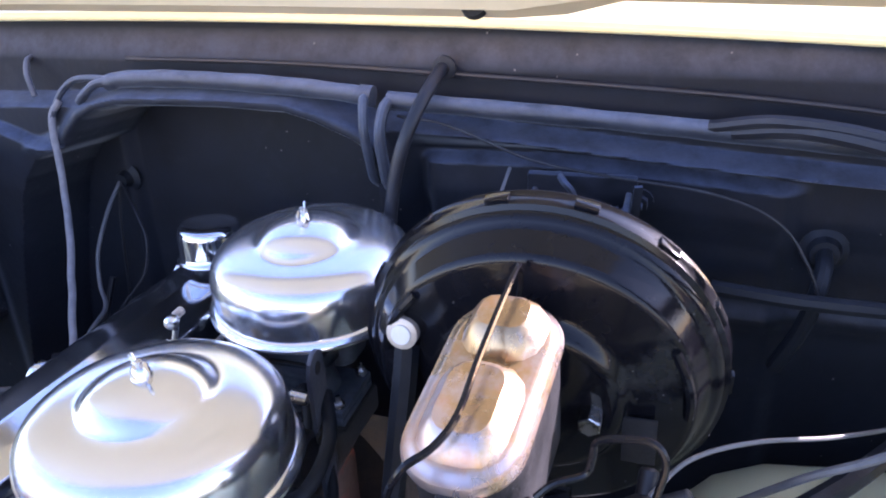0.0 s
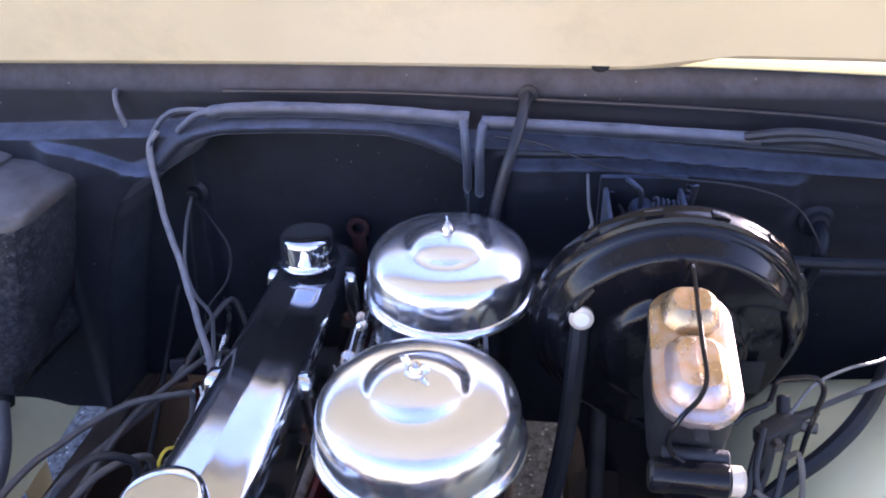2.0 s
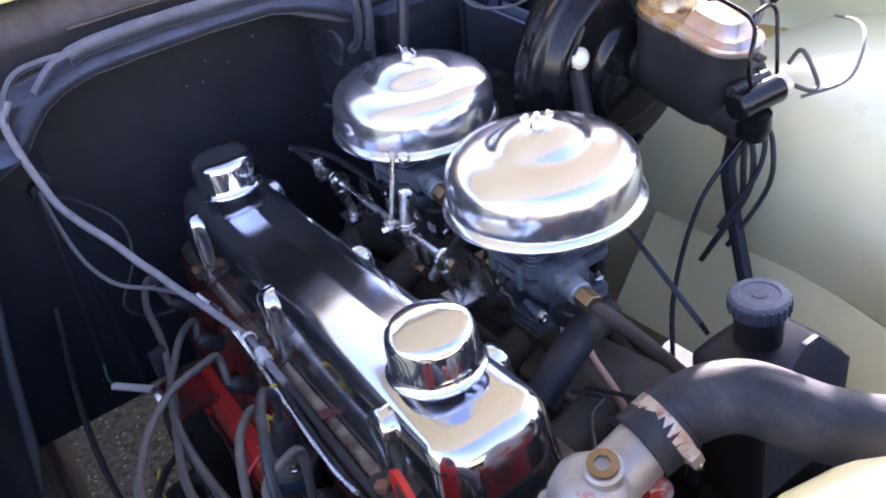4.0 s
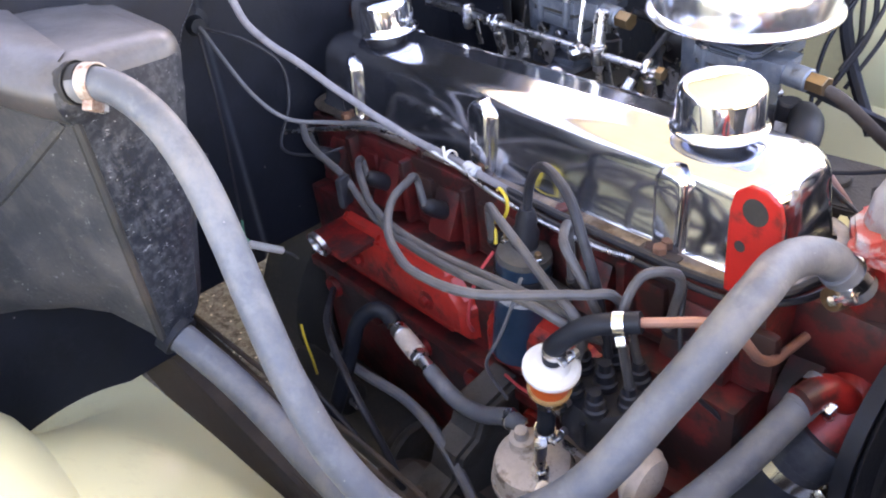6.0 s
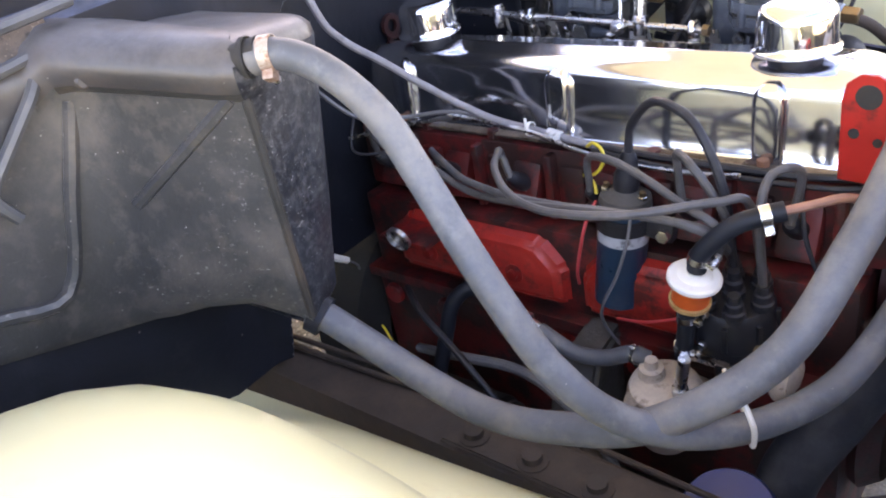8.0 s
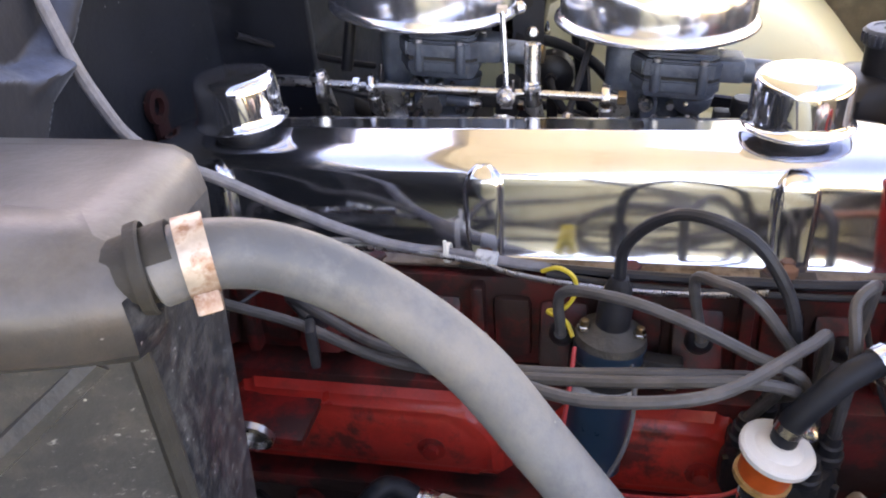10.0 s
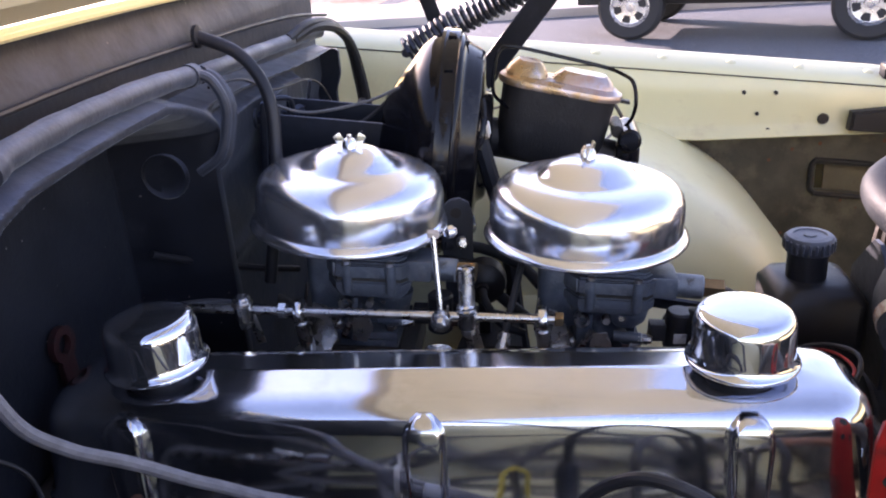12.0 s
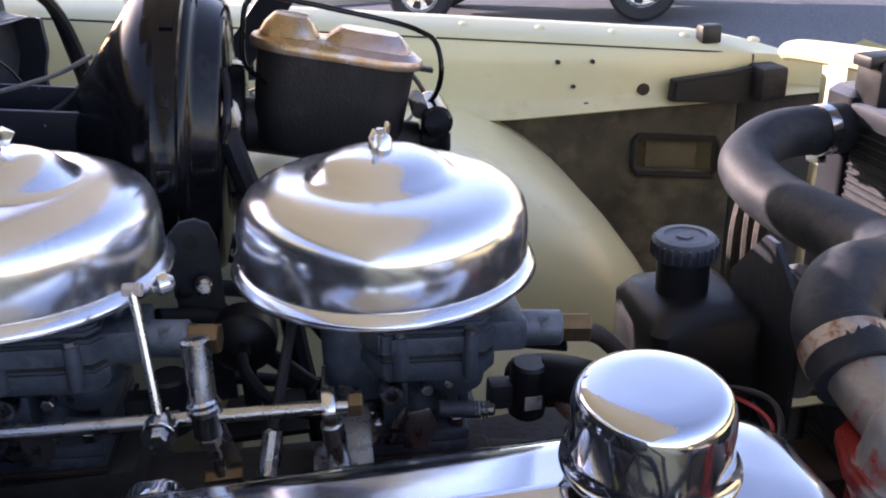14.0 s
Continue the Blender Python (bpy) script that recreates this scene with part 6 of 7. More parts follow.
# ---- ignition ----
coil = thing("ignition_coil", "dark blue cylindrical ignition coil with a worn label", "ignition coil", m=pose(0.4128, -0.1135, 0.734, -2.5, 6, 0))
part("can", lathe([(0, 0), (0.024, 0), (0.0275, 0.003), (0.0275, 0.120), (0.0285, 0.123), (0.0285, 0.128), (0, 0.128)], 40), "coil_blue", coil)
part("label", lathe([(0.0277, 0.082), (0.0279, 0.083), (0.0279, 0.094), (0.0277, 0.095)], 40), "grey_label", coil, "scuffed grey label")
part("bracket", joined(lathe([(0.0278, 0.096), (0.0296, 0.096), (0.0296, 0.114), (0.0278, 0.114)], 40), box((0.027, -0.006, 0.094), (0.058, 0.008, 0.116), 0.002)), "black_cast", coil, "dark clamp bracket")
part("bracket_bolt", nut((0.050, -0.006, 0.104), (0.050, -0.016, 0.104), 0.0075), "bright_steel", coil)
part("top", lathe([(0.0285, 0.128), (0.0270, 0.134), (0.0180, 0.138), (0.0130, 0.142), (0, 0.142)], 36), "cast_iron", coil)
part("boot", lathe([(0.0120, 0.140), (0.0135, 0.142), (0.0135, 0.158), (0.0105, 0.164), (0.0105, 0.174), (0.0065, 0.184), (0, 0.184)], 26), "wire_black", coil, "black rubber coil boot")
for sx in (-1, 1):
    part("terminal", rod((sx * 0.021, -0.004, 0.132), (sx * 0.021, -0.004, 0.145), 0.0035, 10, 0.0008), "brass", coil)
    part("terminal_nut", nut((sx * 0.021, -0.004, 0.136), (sx * 0.021, -0.004, 0.140), 0.0055), "steel", coil)

dist = thing("distributor", "black distributor with six towers and rubber boots", "distributor", m=pose(0.553, -0.136, 0.708, 5, 2, 0) @ Matrix.Scale(0.93, 4))
part("body", lathe([(0, -0.02), (0.020, -0.02), (0.022, 0.02), (0.039, 0.034), (0.040, 0.050), (0, 0.050)], 32), "black_cast", dist)
part("cap", lathe([(0.0440, 0.050), (0.0460, 0.052), (0.0460, 0.066), (0.0440, 0.070), (0.0425, 0.088), (0.0380, 0.094), (0.0, 0.096)], 44), "black_plastic", dist)
for k in range(6):
    a = radians(60 * k - 8)
    x, y = 0.0320 * math.cos(a), 0.0320 * math.sin(a)
    t = part("tower", lathe([(0.0120, 0.088), (0.0104, 0.091), (0.0098, 0.099), (0, 0.100)], 18), "black_plastic", dist)
    t.location = (x, y, 0)
    b = part("boot", lathe([(0.0108, 0.094), (0.0118, 0.096), (0.0116, 0.102), (0.0094, 0.1035), (0.0092, 0.112), (0.0072, 0.1135), (0.0062, 0.122), (0, 0.123)], 20), "wire_black", dist, "black rubber boot")
    b.location = (x, y, 0)
part("centre_boot", lathe([(0.0120, 0.094), (0.0122, 0.104), (0.0098, 0.106), (0.0096, 0.116), (0.0066, 0.118), (0.0062, 0.128), (0, 0.128)], 20), "wire_black", dist, "black rubber boot")
for k in range(8):
    part("cap_rib", moved(box((0.040, -0.003, 0.054), (0.0472, 0.003, 0.086), 0.001), Matrix.Rotation(radians(45 * k + 10), 4, "Z")), "black_plastic", dist)
part("cap_screw", rod((0.035, -0.026, 0.057), (0.039, -0.030, 0.057), 0.0062, 10, 0.001), "brass", dist)
part("clip", joined(box((-0.042, -0.050, 0.034), (0.000, -0.047, 0.047), 0.001), box((0.000, -0.050, 0.038), (0.040, -0.047, 0.045), 0.001), box((0.034, -0.050, 0.028), (0.044, -0.045, 0.052), 0.002)), "steel", dist, "steel clip arm")
part("vacuum_can", moved(lathe([(0, -0.016), (0.012, -0.016), (0.024, -0.008), (0.030, -0.002), (0.0315, 0.0), (0.0315, 0.003), (0.030, 0.004), (0.026, 0.012), (0.012, 0.018), (0, 0.019)], 30, "x"), Matrix.Translation((0.062, -0.028, 0.036))), "tan_casting", dist, "tan vacuum advance can")
part("shaft_housing", rod((0, 0, -0.09), (0, 0, -0.018), 0.017, 20, 0.002), "engine_red", dist)

# spark plugs and their leads
PLUGS = [0.075 + k * 0.1045 for k in range(6)]
towers = []
for k in range(6):
    a = radians(60 * k - 8)
    towers.append(pose(0.553, -0.136, 0.708, 5, 2, 0) @ Matrix.Scale(0.93, 4) @ Vector((0.0320 * math.cos(a), 0.0320 * math.sin(a), 0.118)))
for x in PLUGS:
    p = thing("spark_plug", "spark plug under a black rubber boot in the red head", "spark plug", m=pose(x, -0.088, 0.848, 52, 0, 0), group="spark plugs")
    part("boot", lathe([(0.0085, 0.0), (0.0100, 0.001), (0.0105, 0.010), (0.0098, 0.024), (0.0085, 0.030), (0.0050, 0.035), (0, 0.035)], 20), "wire_black", p)
    part("hex", rod((0, 0, -0.008), (0, 0, 0.0005), 0.0115, 6, 0.001), "steel", p)
TOP = [pose(x, -0.088, 0.848, 52, 0, 0) @ Vector((0, 0, 0.033)) for x in PLUGS]
LEADS = [
    [(0.0800, -0.127, 0.9145), (0.117, -0.145, 0.9042), (0.189, -0.1512, 0.8896), (0.2670, -0.1690, 0.8740), (0.35, -0.188, 0.884), (0.4362, -0.200, 0.897), (0.509, -0.192, 0.897), (0.550, -0.176, 0.878)],
    [(0.1640, -0.108, 0.884), (0.1912, -0.1306, 0.8907), (0.2477, -0.1607, 0.8859), (0.2827, -0.1726, 0.8860), (0.3297, -0.1810, 0.8855), (0.3946, -0.1820, 0.8855), (0.4628, -0.1765, 0.8865), (0.5400, -0.160, 0.8722)],
    [(0.2735, -0.113, 0.8985), (0.2849, -0.133, 0.9061), (0.3089, -0.1721, 0.9109), (0.3437, -0.2052, 0.9078), (0.3812, -0.2242, 0.9067), (0.4243, -0.2361, 0.9109), (0.4902, -0.2291, 0.9172), (0.5500, -0.172, 0.912), (0.5704, -0.1449, 0.9000)],
    [(0.3900, -0.116, 0.9070), (0.4289, -0.1406, 0.9226), (0.4699, -0.1567, 0.9193), (0.516, -0.1692, 0.9034), (0.5550, -0.174, 0.881)],
    [(0.4850, -0.108, 0.9180), (0.5000, -0.130, 0.9310), (0.5180, -0.150, 0.9340), (0.5380, -0.152, 0.9100), (0.5520, -0.149, 0.8800)],
    [(0.6040, -0.110, 0.9150), (0.5980, -0.125, 0.9310), (0.5850, -0.140, 0.9250), (0.5850, -0.160, 0.895)],
]
ORDER = [2, 3, 1, 4, 2, 0]
for k in range(6):
    pts = [TOP[k], *LEADS[k], towers[ORDER[k]]]
    cable("spark_lead", pts, 0.0043, "lead_grey", "dusty grey spark plug lead looping beside the engine", "spark plug lead", "spark plug leads", segs=10, per=8)
cable("coil_lead", [pose(0.4128, -0.1135, 0.734, -2.5, 6, 0) @ Vector((0, 0, 0.176)), (0.4365, -0.1035, 0.946), (0.4700, -0.1200, 0.9795), (0.5120, -0.1370, 0.9740), (0.5380, -0.1480, 0.942), (0.5500, -0.1470, 0.900), (0.552, -0.1420, 0.860), (0.554, -0.138, 0.826)], 0.0046, "wire_black", "thick black coil lead arching to the distributor", "coil lead", segs=10)
sep = thing("lead_clip", "small black plastic clip holding two spark leads", "clip", at=(0.20, -0.158, 0.87))
part("clip", moved(box((-0.004, -0.012, -0.018), (0.004, 0.008, 0.018), 0.003), pose(0.203, -0.160, 0.880, 0, 0, 20)), "wire_black", sep)

# ---- fuel ----
ff = thing("fuel_filter", "white and orange plastic inline fuel filter, upright", "fuel filter", m=pose(0.5325, -0.1915, 0.8125, 5, 12, 0) @ Matrix.Scale(1.24, 4))
part("top", lathe([(0, 0.022), (0.0188, 0.022), (0.0202, 0.0235), (0.0202, 0.0265), (0.0185, 0.0280), (0.0130, 0.0284), (0.0105, 0.0305), (0.0065, 0.0310), (0.0060, 0.040), (0, 0.040)], 36), "white_plastic", ff, "white plastic flange")
part("element", lathe([(0, 0.004), (0.0142, 0.004), (0.0150, 0.0218), (0, 0.0218)], 32), "orange_plastic", ff, "orange filter element")
part("base", lathe([(0, -0.006), (0.0050, -0.006), (0.0125, -0.002), (0.0160, 0.0005), (0.0160, 0.0035), (0, 0.0038)], 32), "amber_plastic", ff, "amber plastic base")
part("nipple", rod((0, 0, -0.018), (0, 0, -0.005), 0.0042, 12), "amber_plastic", ff)
cable("fuel_hose", [(0.5290, -0.1905, 0.799), (0.5285, -0.1915, 0.785), (0.5270, -0.1925, 0.764), (0.5250, -0.1930, 0.746)], 0.0085, "hose_black", "short black rubber fuel hose below the filter", "fuel hose", "fuel hoses", segs=14)
cable("fuel_hose", [(0.5415, -0.1950, 0.853), (0.546, -0.196, 0.872), (0.572, -0.187, 0.900), (0.596, -0.174, 0.9085), (0.609, -0.167, 0.912)], 0.0090, "hose_black", "black rubber fuel hose from the filter to the copper pipe", "fuel hose", "fuel hoses", segs=14)
band_clamp("hose_clamp", None, (0.595, -0.1745, 0.908), (0.87, 0.48, 0.2), 0.0092, 0.009)
band_clamp("hose_clamp", None, (0.5440, -0.1955, 0.866), (0.3, -0.05, 0.9), 0.0088, 0.007)
band_clamp("hose_clamp", None, (0.5288, -0.1908, 0.793), (0.05, 0, 1), 0.0087, 0.007)
band_clamp("hose_clamp", None, (0.5278, -0.1952, 0.760), (0.2, -0.1, 1), 0.0087, 0.007)
cable("copper_pipe", [(0.600, -0.172, 0.910), (0.625, -0.158, 0.915), (0.652, -0.144, 0.920), (0.668, -0.128, 0.905), (0.676, -0.105, 0.872), (0.674, -0.06, 0.85), (0.672, 0.05, 0.845), (0.64, 0.135, 0.850), (0.60, 0.150, 0.885), (0.568, 0.150, 0.915), (0.558, 0.154, 0.930)], 0.0042, "copper", "dull copper fuel pipe running round the engine front", "fuel pipe", segs=10)
fp = thing("fuel_pump", "dusty tan mechanical fuel pump on the block", "fuel pump", m=pose(0.4985, -0.183, 0.640, 6, 4, 0) @ Matrix.Scale(1.07, 4))
part("lower_body", lathe([(0, -0.02), (0.026, -0.02), (0.034, 0.0), (0.036, 0.022), (0, 0.022)], 32), "tan_casting", fp)
part("flange", lathe([(0, 0.022), (0.0400, 0.022), (0.0410, 0.026), (0.0400, 0.030), (0, 0.030)], 36), "tan_casting", fp)
part("dome", lathe([(0.0385, 0.030), (0.0370, 0.046), (0.0345, 0.054), (0.030, 0.057), (0, 0.058)], 36), "tan_casting", fp, "pale tan stamped dome")
part("inlet_boss", lathe([(0.013, 0.056), (0.012, 0.068), (0.007, 0.069), (0.006, 0.078), (0, 0.078)], 20), "tan_casting", fp).location = (-0.016, 0.004, 0)
part("outlet_elbow", joined(nut((0.020, -0.010, 0.056), (0.020, -0.010, 0.070), 0.0085), rod((0.020, -0.010, 0.070), (0.024, -0.010, 0.110), 0.0058, 12)), "steel", fp)
for k in range(6):
    a = radians(60 * k)
    part("screw", rod((0.036 * math.cos(a), 0.036 * math.sin(a), 0.028), (0.036 * math.cos(a), 0.036 * math.sin(a), 0.034), 0.004, 8, 0.0008), "steel", fp)
part("mount_arm", box((-0.02, 0.02, -0.012), (0.02, 0.085, 0.012), 0.005), "tan_casting", fp)
cable("fuel_hose", [(0.479, -0.176, 0.714), (0.462, -0.182, 0.720), (0.432, -0.188, 0.708), (0.395, -0.191, 0.706), (0.352, -0.190, 0.7225)], 0.0092, "hose_grey", "grey rubber fuel hose entering the pump", "fuel hose", "fuel hoses", segs=14)
band_clamp("hose_clamp", None, (0.466, -0.1805, 0.7195), (1, -0.25, 0.1), 0.0094, 0.008)
jt = thing("inline_filter", "brass and steel inline fuel fitting between hoses", "fuel fitting", at=(0.32, -0.188, 0.73))
d = Vector((0.0905, -0.0190, -0.0090))
p0 = Vector((0.2600, -0.1700, 0.7325))
part("inlet_stub", rod(p0, p0 + 0.22 * d, 0.0080, 14, 0.001), "bright_steel", jt)
part("ring", rod(p0 + 0.22 * d, p0 + 0.36 * d, 0.0105, 16, 0.001), "steel", jt)
part("body", rod(p0 + 0.36 * d, p0 + 0.74 * d, 0.0112, 18, 0.0015), "tan_casting", jt, "clear yellowed filter body")
part("nut", nut(p0 + 0.74 * d, p0 + 0.84 * d, 0.0112), "steel", jt)
part("outlet_stub", rod(p0 + 0.84 * d, p0 + 1.08 * d, 0.0070, 14, 0.001), "steel", jt)
cable("fuel_hose", [(0.272, -0.1725, 0.7315), (0.258, -0.1715, 0.7390), (0.245, -0.1790, 0.7430), (0.2306, -0.1949, 0.7265), (0.2233, -0.2089, 0.6876), (0.2185, -0.2346, 0.6323), (0.2134, -0.2689, 0.568), (0.20, -0.30, 0.50)], 0.0098, "hose_black", "black rubber fuel hose rising from the frame", "fuel hose", "fuel hoses", segs=14)
cable("steel_fuel_pipe", [(0.16, -0.20, 0.64), (0.24, -0.205, 0.655), (0.32, -0.205, 0.665), (0.38, -0.21, 0.65), (0.45, -0.225, 0.60), (0.50, -0.25, 0.50)], 0.0065, "hose_grey", "dull grey pipe crossing below the engine side", "pipe", segs=10)

# ---- wiring beside the engine ----
HARN = [(0.088, -0.184, 1.172), (0.0945, -0.1964, 1.151), (0.1015, -0.193, 1.106), (0.113, -0.186, 1.065), (0.129, -0.1735, 1.041), (0.1521, -0.1565, 1.018), (0.1811, -0.1371, 0.990), (0.2143, -0.1158, 0.9592), (0.2504, -0.093, 0.9299), (0.296, -0.079, 0.916), (0.345, -0.078, 0.908), (0.38, -0.077, 0.903)]
cable("front_harness", [(0.375, -0.0765, 0.9035), (0.44, -0.0765, 0.900), (0.52, -0.0775, 0.899), (0.60, -0.078, 0.900), (0.655, -0.068, 0.904), (0.677, -0.035, 0.908), (0.680, 0.02, 0.910), (0.672, 0.07, 0.915), (0.655, 0.11, 0.915)], 0.0042, "wire_black", "thin black harness round the valve cover end", "wiring harness")
cable("front_harness", [(0.375, -0.080, 0.900), (0.45, -0.084, 0.894), (0.55, -0.085, 0.893), (0.63, -0.082, 0.894), (0.668, -0.058, 0.896), (0.684, -0.02, 0.897), (0.686, 0.03, 0.90), (0.68, 0.07, 0.905)], 0.0030, "wire_black", "thin black wire round the valve cover end", "wire", "thin wires")
cable("wiring_harness", HARN, 0.0043, "loom_tape", "grey cloth-taped wiring harness along the valve cover", "wiring harness", segs=10, per=8, wob=0.0012)
cable("spring_cable", [(0.062, -0.145, 0.905), (0.120, -0.118, 0.915), (0.180, -0.098, 0.924), (0.240, -0.087, 0.928)], 0.0032, "steel", "thin steel-sheathed cable meeting the harness", "cable", segs=8)
solo("wound_cable", coil_tube([(0.19, -0.096, 0.930), (0.25, -0.088, 0.9225), (0.31, -0.087, 0.914), (0.36, -0.086, 0.900), (0.43, -0.088, 0.893), (0.50, -0.090, 0.894), (0.54, -0.088, 0.897)], 0.0020, 0.0008, 0.0020, 5), "steel", "spring-wound steel cable lying on the harness", "cable", at=(0.19, -0.096, 0.930))
ct = thing("cable_tie", "white plastic cable tie on the harness", "cable tie", at=(0.296, -0.079, 0.916), group="cable ties")
part("loop", moved(lathe([(0.0072, -0.0022), (0.0084, -0.0022), (0.0084, 0.0022), (0.0072, 0.0022), (0.0072, -0.0022)], 18, "x"), Matrix.Translation((0.296, -0.080, 0.916))), "white_plastic", ct)
part("tail", box((0.2945, -0.089, 0.918), (0.2975, -0.087, 0.932), 0.0005), "white_plastic", ct)
solo("tape_wrap", rod((0.318, -0.0788, 0.9125), (0.336, -0.0785, 0.9095), 0.0068, 14, 0.001), "grey_label", "grey tape wrap round the harness", "tape", at=(0.318, -0.079, 0.912))
cable("bulkhead_wire", [(0.012, -0.193, 1.042), (0.045, -0.192, 1.015), (0.085, -0.185, 0.975), (0.115, -0.165, 0.945), (0.150, -0.130, 0.936), (0.205, -0.105, 0.938), (0.262, -0.086, 0.925)], 0.0026, "wire_grey", "thin grey wire from the bulkhead grommet", "wire", "thin wires")
cable("bulkhead_wire", [(0.012, -0.190, 1.040), (0.040, -0.155, 1.020), (0.060, -0.128, 0.985), (0.070, -0.135, 0.940), (0.085, -0.165, 0.900), (0.125, -0.150, 0.895), (0.15, -0.120, 0.900)], 0.0018, "wire_black", "thin dark wire hanging below the bulkhead grommet", "wire", "thin wires")
cable("bulkhead_wire", [(0.012, -0.196, 1.036), (0.020, -0.200, 0.98), (0.024, -0.206, 0.90), (0.026, -0.212, 0.84), (0.028, -0.2186, 0.770)], 0.0017, "wire_black", "thin dark wire hanging to the loose connector", "wire", "thin wires")
cable("green_wire", [(0.0275, -0.216, 0.800), (0.028, -0.2186, 0.775), (0.029, -0.214, 0.765)], 0.0017, "wire_green", "short green wire end at the loose connector", "wire", "thin wires")
con = thing("wire_connector", "loose white plastic wire connector hanging on a wire", "connector", at=(0.028, -0.195, 0.73))
part("sleeve", rod((0.0285, -0.2186, 0.7647), (0.0287, -0.1733, 0.7294), 0.0052, 10, 0.001), "white_plastic", con)
part("tail", tube([(0.0287, -0.1733, 0.7294), (0.03, -0.160, 0.715), (0.02, -0.150, 0.70)], 0.0020, 6), "wire_grey", con)
cable("yellow_wire", [(0.372, -0.086, 0.906), (0.385, -0.094, 0.915), (0.397, -0.098, 0.910), (0.399, -0.101, 0.897), (0.390, -0.104, 0.884), (0.378, -0.106, 0.882), (0.392, -0.112, 0.878), (0.398, -0.118, 0.868)], 0.0019, "wire_yellow", "curled yellow wire by the coil", "wire", "coil wires", per=10)
cable("red_wire", [(0.400, -0.124, 0.863), (0.398, -0.146, 0.845), (0.394, -0.156, 0.815), (0.390, -0.158, 0.790), (0.386, -0.150, 0.770)], 0.0019, "wire_red", "pinkish red wire hanging from the coil", "wire", "coil wires", per=8)
cable("grey_wire", [(0.441, -0.124, 0.860), (0.446, -0.146, 0.835), (0.440, -0.162, 0.800), (0.425, -0.168, 0.765), (0.418, -0.160, 0.735), (0.43, -0.15, 0.70)], 0.0019, "wire_grey", "thin grey wire looping below the coil", "wire", "coil wires", per=8)
cable("red_wire", [(0.430, -0.150, 0.735), (0.470, -0.165, 0.752), (0.510, -0.178, 0.776), (0.530, -0.170, 0.780)], 0.0017, "wire_red", "thin red wire running to the distributor", "wire", "coil wires", per=8)
cable("front_wire", [(0.600, -0.098, 0.905), (0.612, -0.118, 0.860), (0.628, -0.120, 0.82), (0.645, -0.105, 0.79), (0.66, -0.09, 0.76)], 0.0024, "wire_black", "black wire hanging at the engine front", "wire", "thin wires")
cable("front_wire", [(0.655, 0.06, 0.91), (0.685, 0.09, 0.925), (0.69, 0.12, 0.93), (0.665, 0.15, 0.92), (0.62, 0.145, 0.905), (0.58, 0.13, 0.90)], 0.0022, "wire_black", "grey wire looping behind the thermostat housing", "wire", "thin wires")
cable("front_wire", [(0.66, 0.07, 0.91), (0.62, 0.10, 0.91), (0.60, 0.13, 0.90), (0.57, 0.12, 0.895)], 0.0020, "wire_black", "thin grey wire beside the valve cover", "wire", "thin wires")
cable("front_wire", [(0.66, 0.075, 0.915), (0.685, 0.10, 0.922), (0.68, 0.135, 0.92), (0.665, 0.17, 0.905)], 0.0015, "wire_red", "thin red wire behind the thermostat housing", "wire", "thin wires")
eye = thing("lifting_eye", "rusty lifting eye behind the valve cover", "lifting eye", at=(-0.01, 0.02, 0.93))
part("ring", moved(lathe([(0.009, -0.003), (0.017, -0.003), (0.017, 0.003), (0.009, 0.003), (0.009, -0.003)], 24, "x"), Matrix.Translation((-0.0095, 0.043, 0.990))), "dark_red", eye)
part("stem", box((-0.0125, 0.033, 0.89), (-0.0065, 0.053, 0.975), 0.001), "dark_red", eye)
for dy, dz in ((0.0, 0.0), (0.013, 0.002)):
    cable("brake_line", [(-0.1, -0.332 + dy, 0.704 + dz), (0.10, -0.326 + dy, 0.704 + dz), (0.25, -0.318 + dy, 0.702 + dz), (0.36, -0.306 + dy, 0.694 + dz), (0.50, -0.302 + dy, 0.68 + dz), (0.75, -0.300 + dy, 0.66 + dz)], 0.0033, "rust", "thin brown steel line clipped along the chassis rail", "steel line", "steel lines")
# passenger lower leads and starter cables
cable("battery_lead", [(0.12, -0.16, 0.70), (0.20, -0.22, 0.72), (0.28, -0.25, 0.70), (0.36, -0.26, 0.62), (0.40, -0.27, 0.52)], 0.0046, "wire_black", "black battery lead looping low beside the engine", "cable", "battery leads")
cable("ground_strap", [(0.02, -0.235, 0.90), (0.06, -0.262, 0.78), (0.12, -0.27, 0.70), (0.20, -0.262, 0.655), (0.28, -0.25, 0.60)], 0.0042, "wire_black", "black lead hanging behind the heater box", "cable", "battery leads")
cable("yellow_wire", [(0.115, -0.214, 0.672), (0.128, -0.220, 0.668), (0.136, -0.2228, 0.657), (0.139, -0.222, 0.632), (0.137, -0.2202, 0.604)], 0.0017, "wire_yellow", "short yellow wire end below the heater box", "wire", "coil wires")
starter = thing("starter_motor", "greasy dark starter motor low beside the block", "starter motor", at=(0.14, -0.165, 0.45))
part("body", rod((0.04, -0.165, 0.50), (0.25, -0.165, 0.50), 0.050, 28, 0.006), "grime", starter)
part("end_cap", rod((0.248, -0.165, 0.50), (0.262, -0.165, 0.50), 0.046, 28, 0.004), "cast_iron", starter)
part("solenoid", rod((0.06, -0.20, 0.57), (0.18, -0.20, 0.57), 0.026, 20, 0.004), "grime", starter)
part("terminal", nut((0.178, -0.20, 0.57), (0.196, -0.20, 0.57), 0.007), "steel", starter)
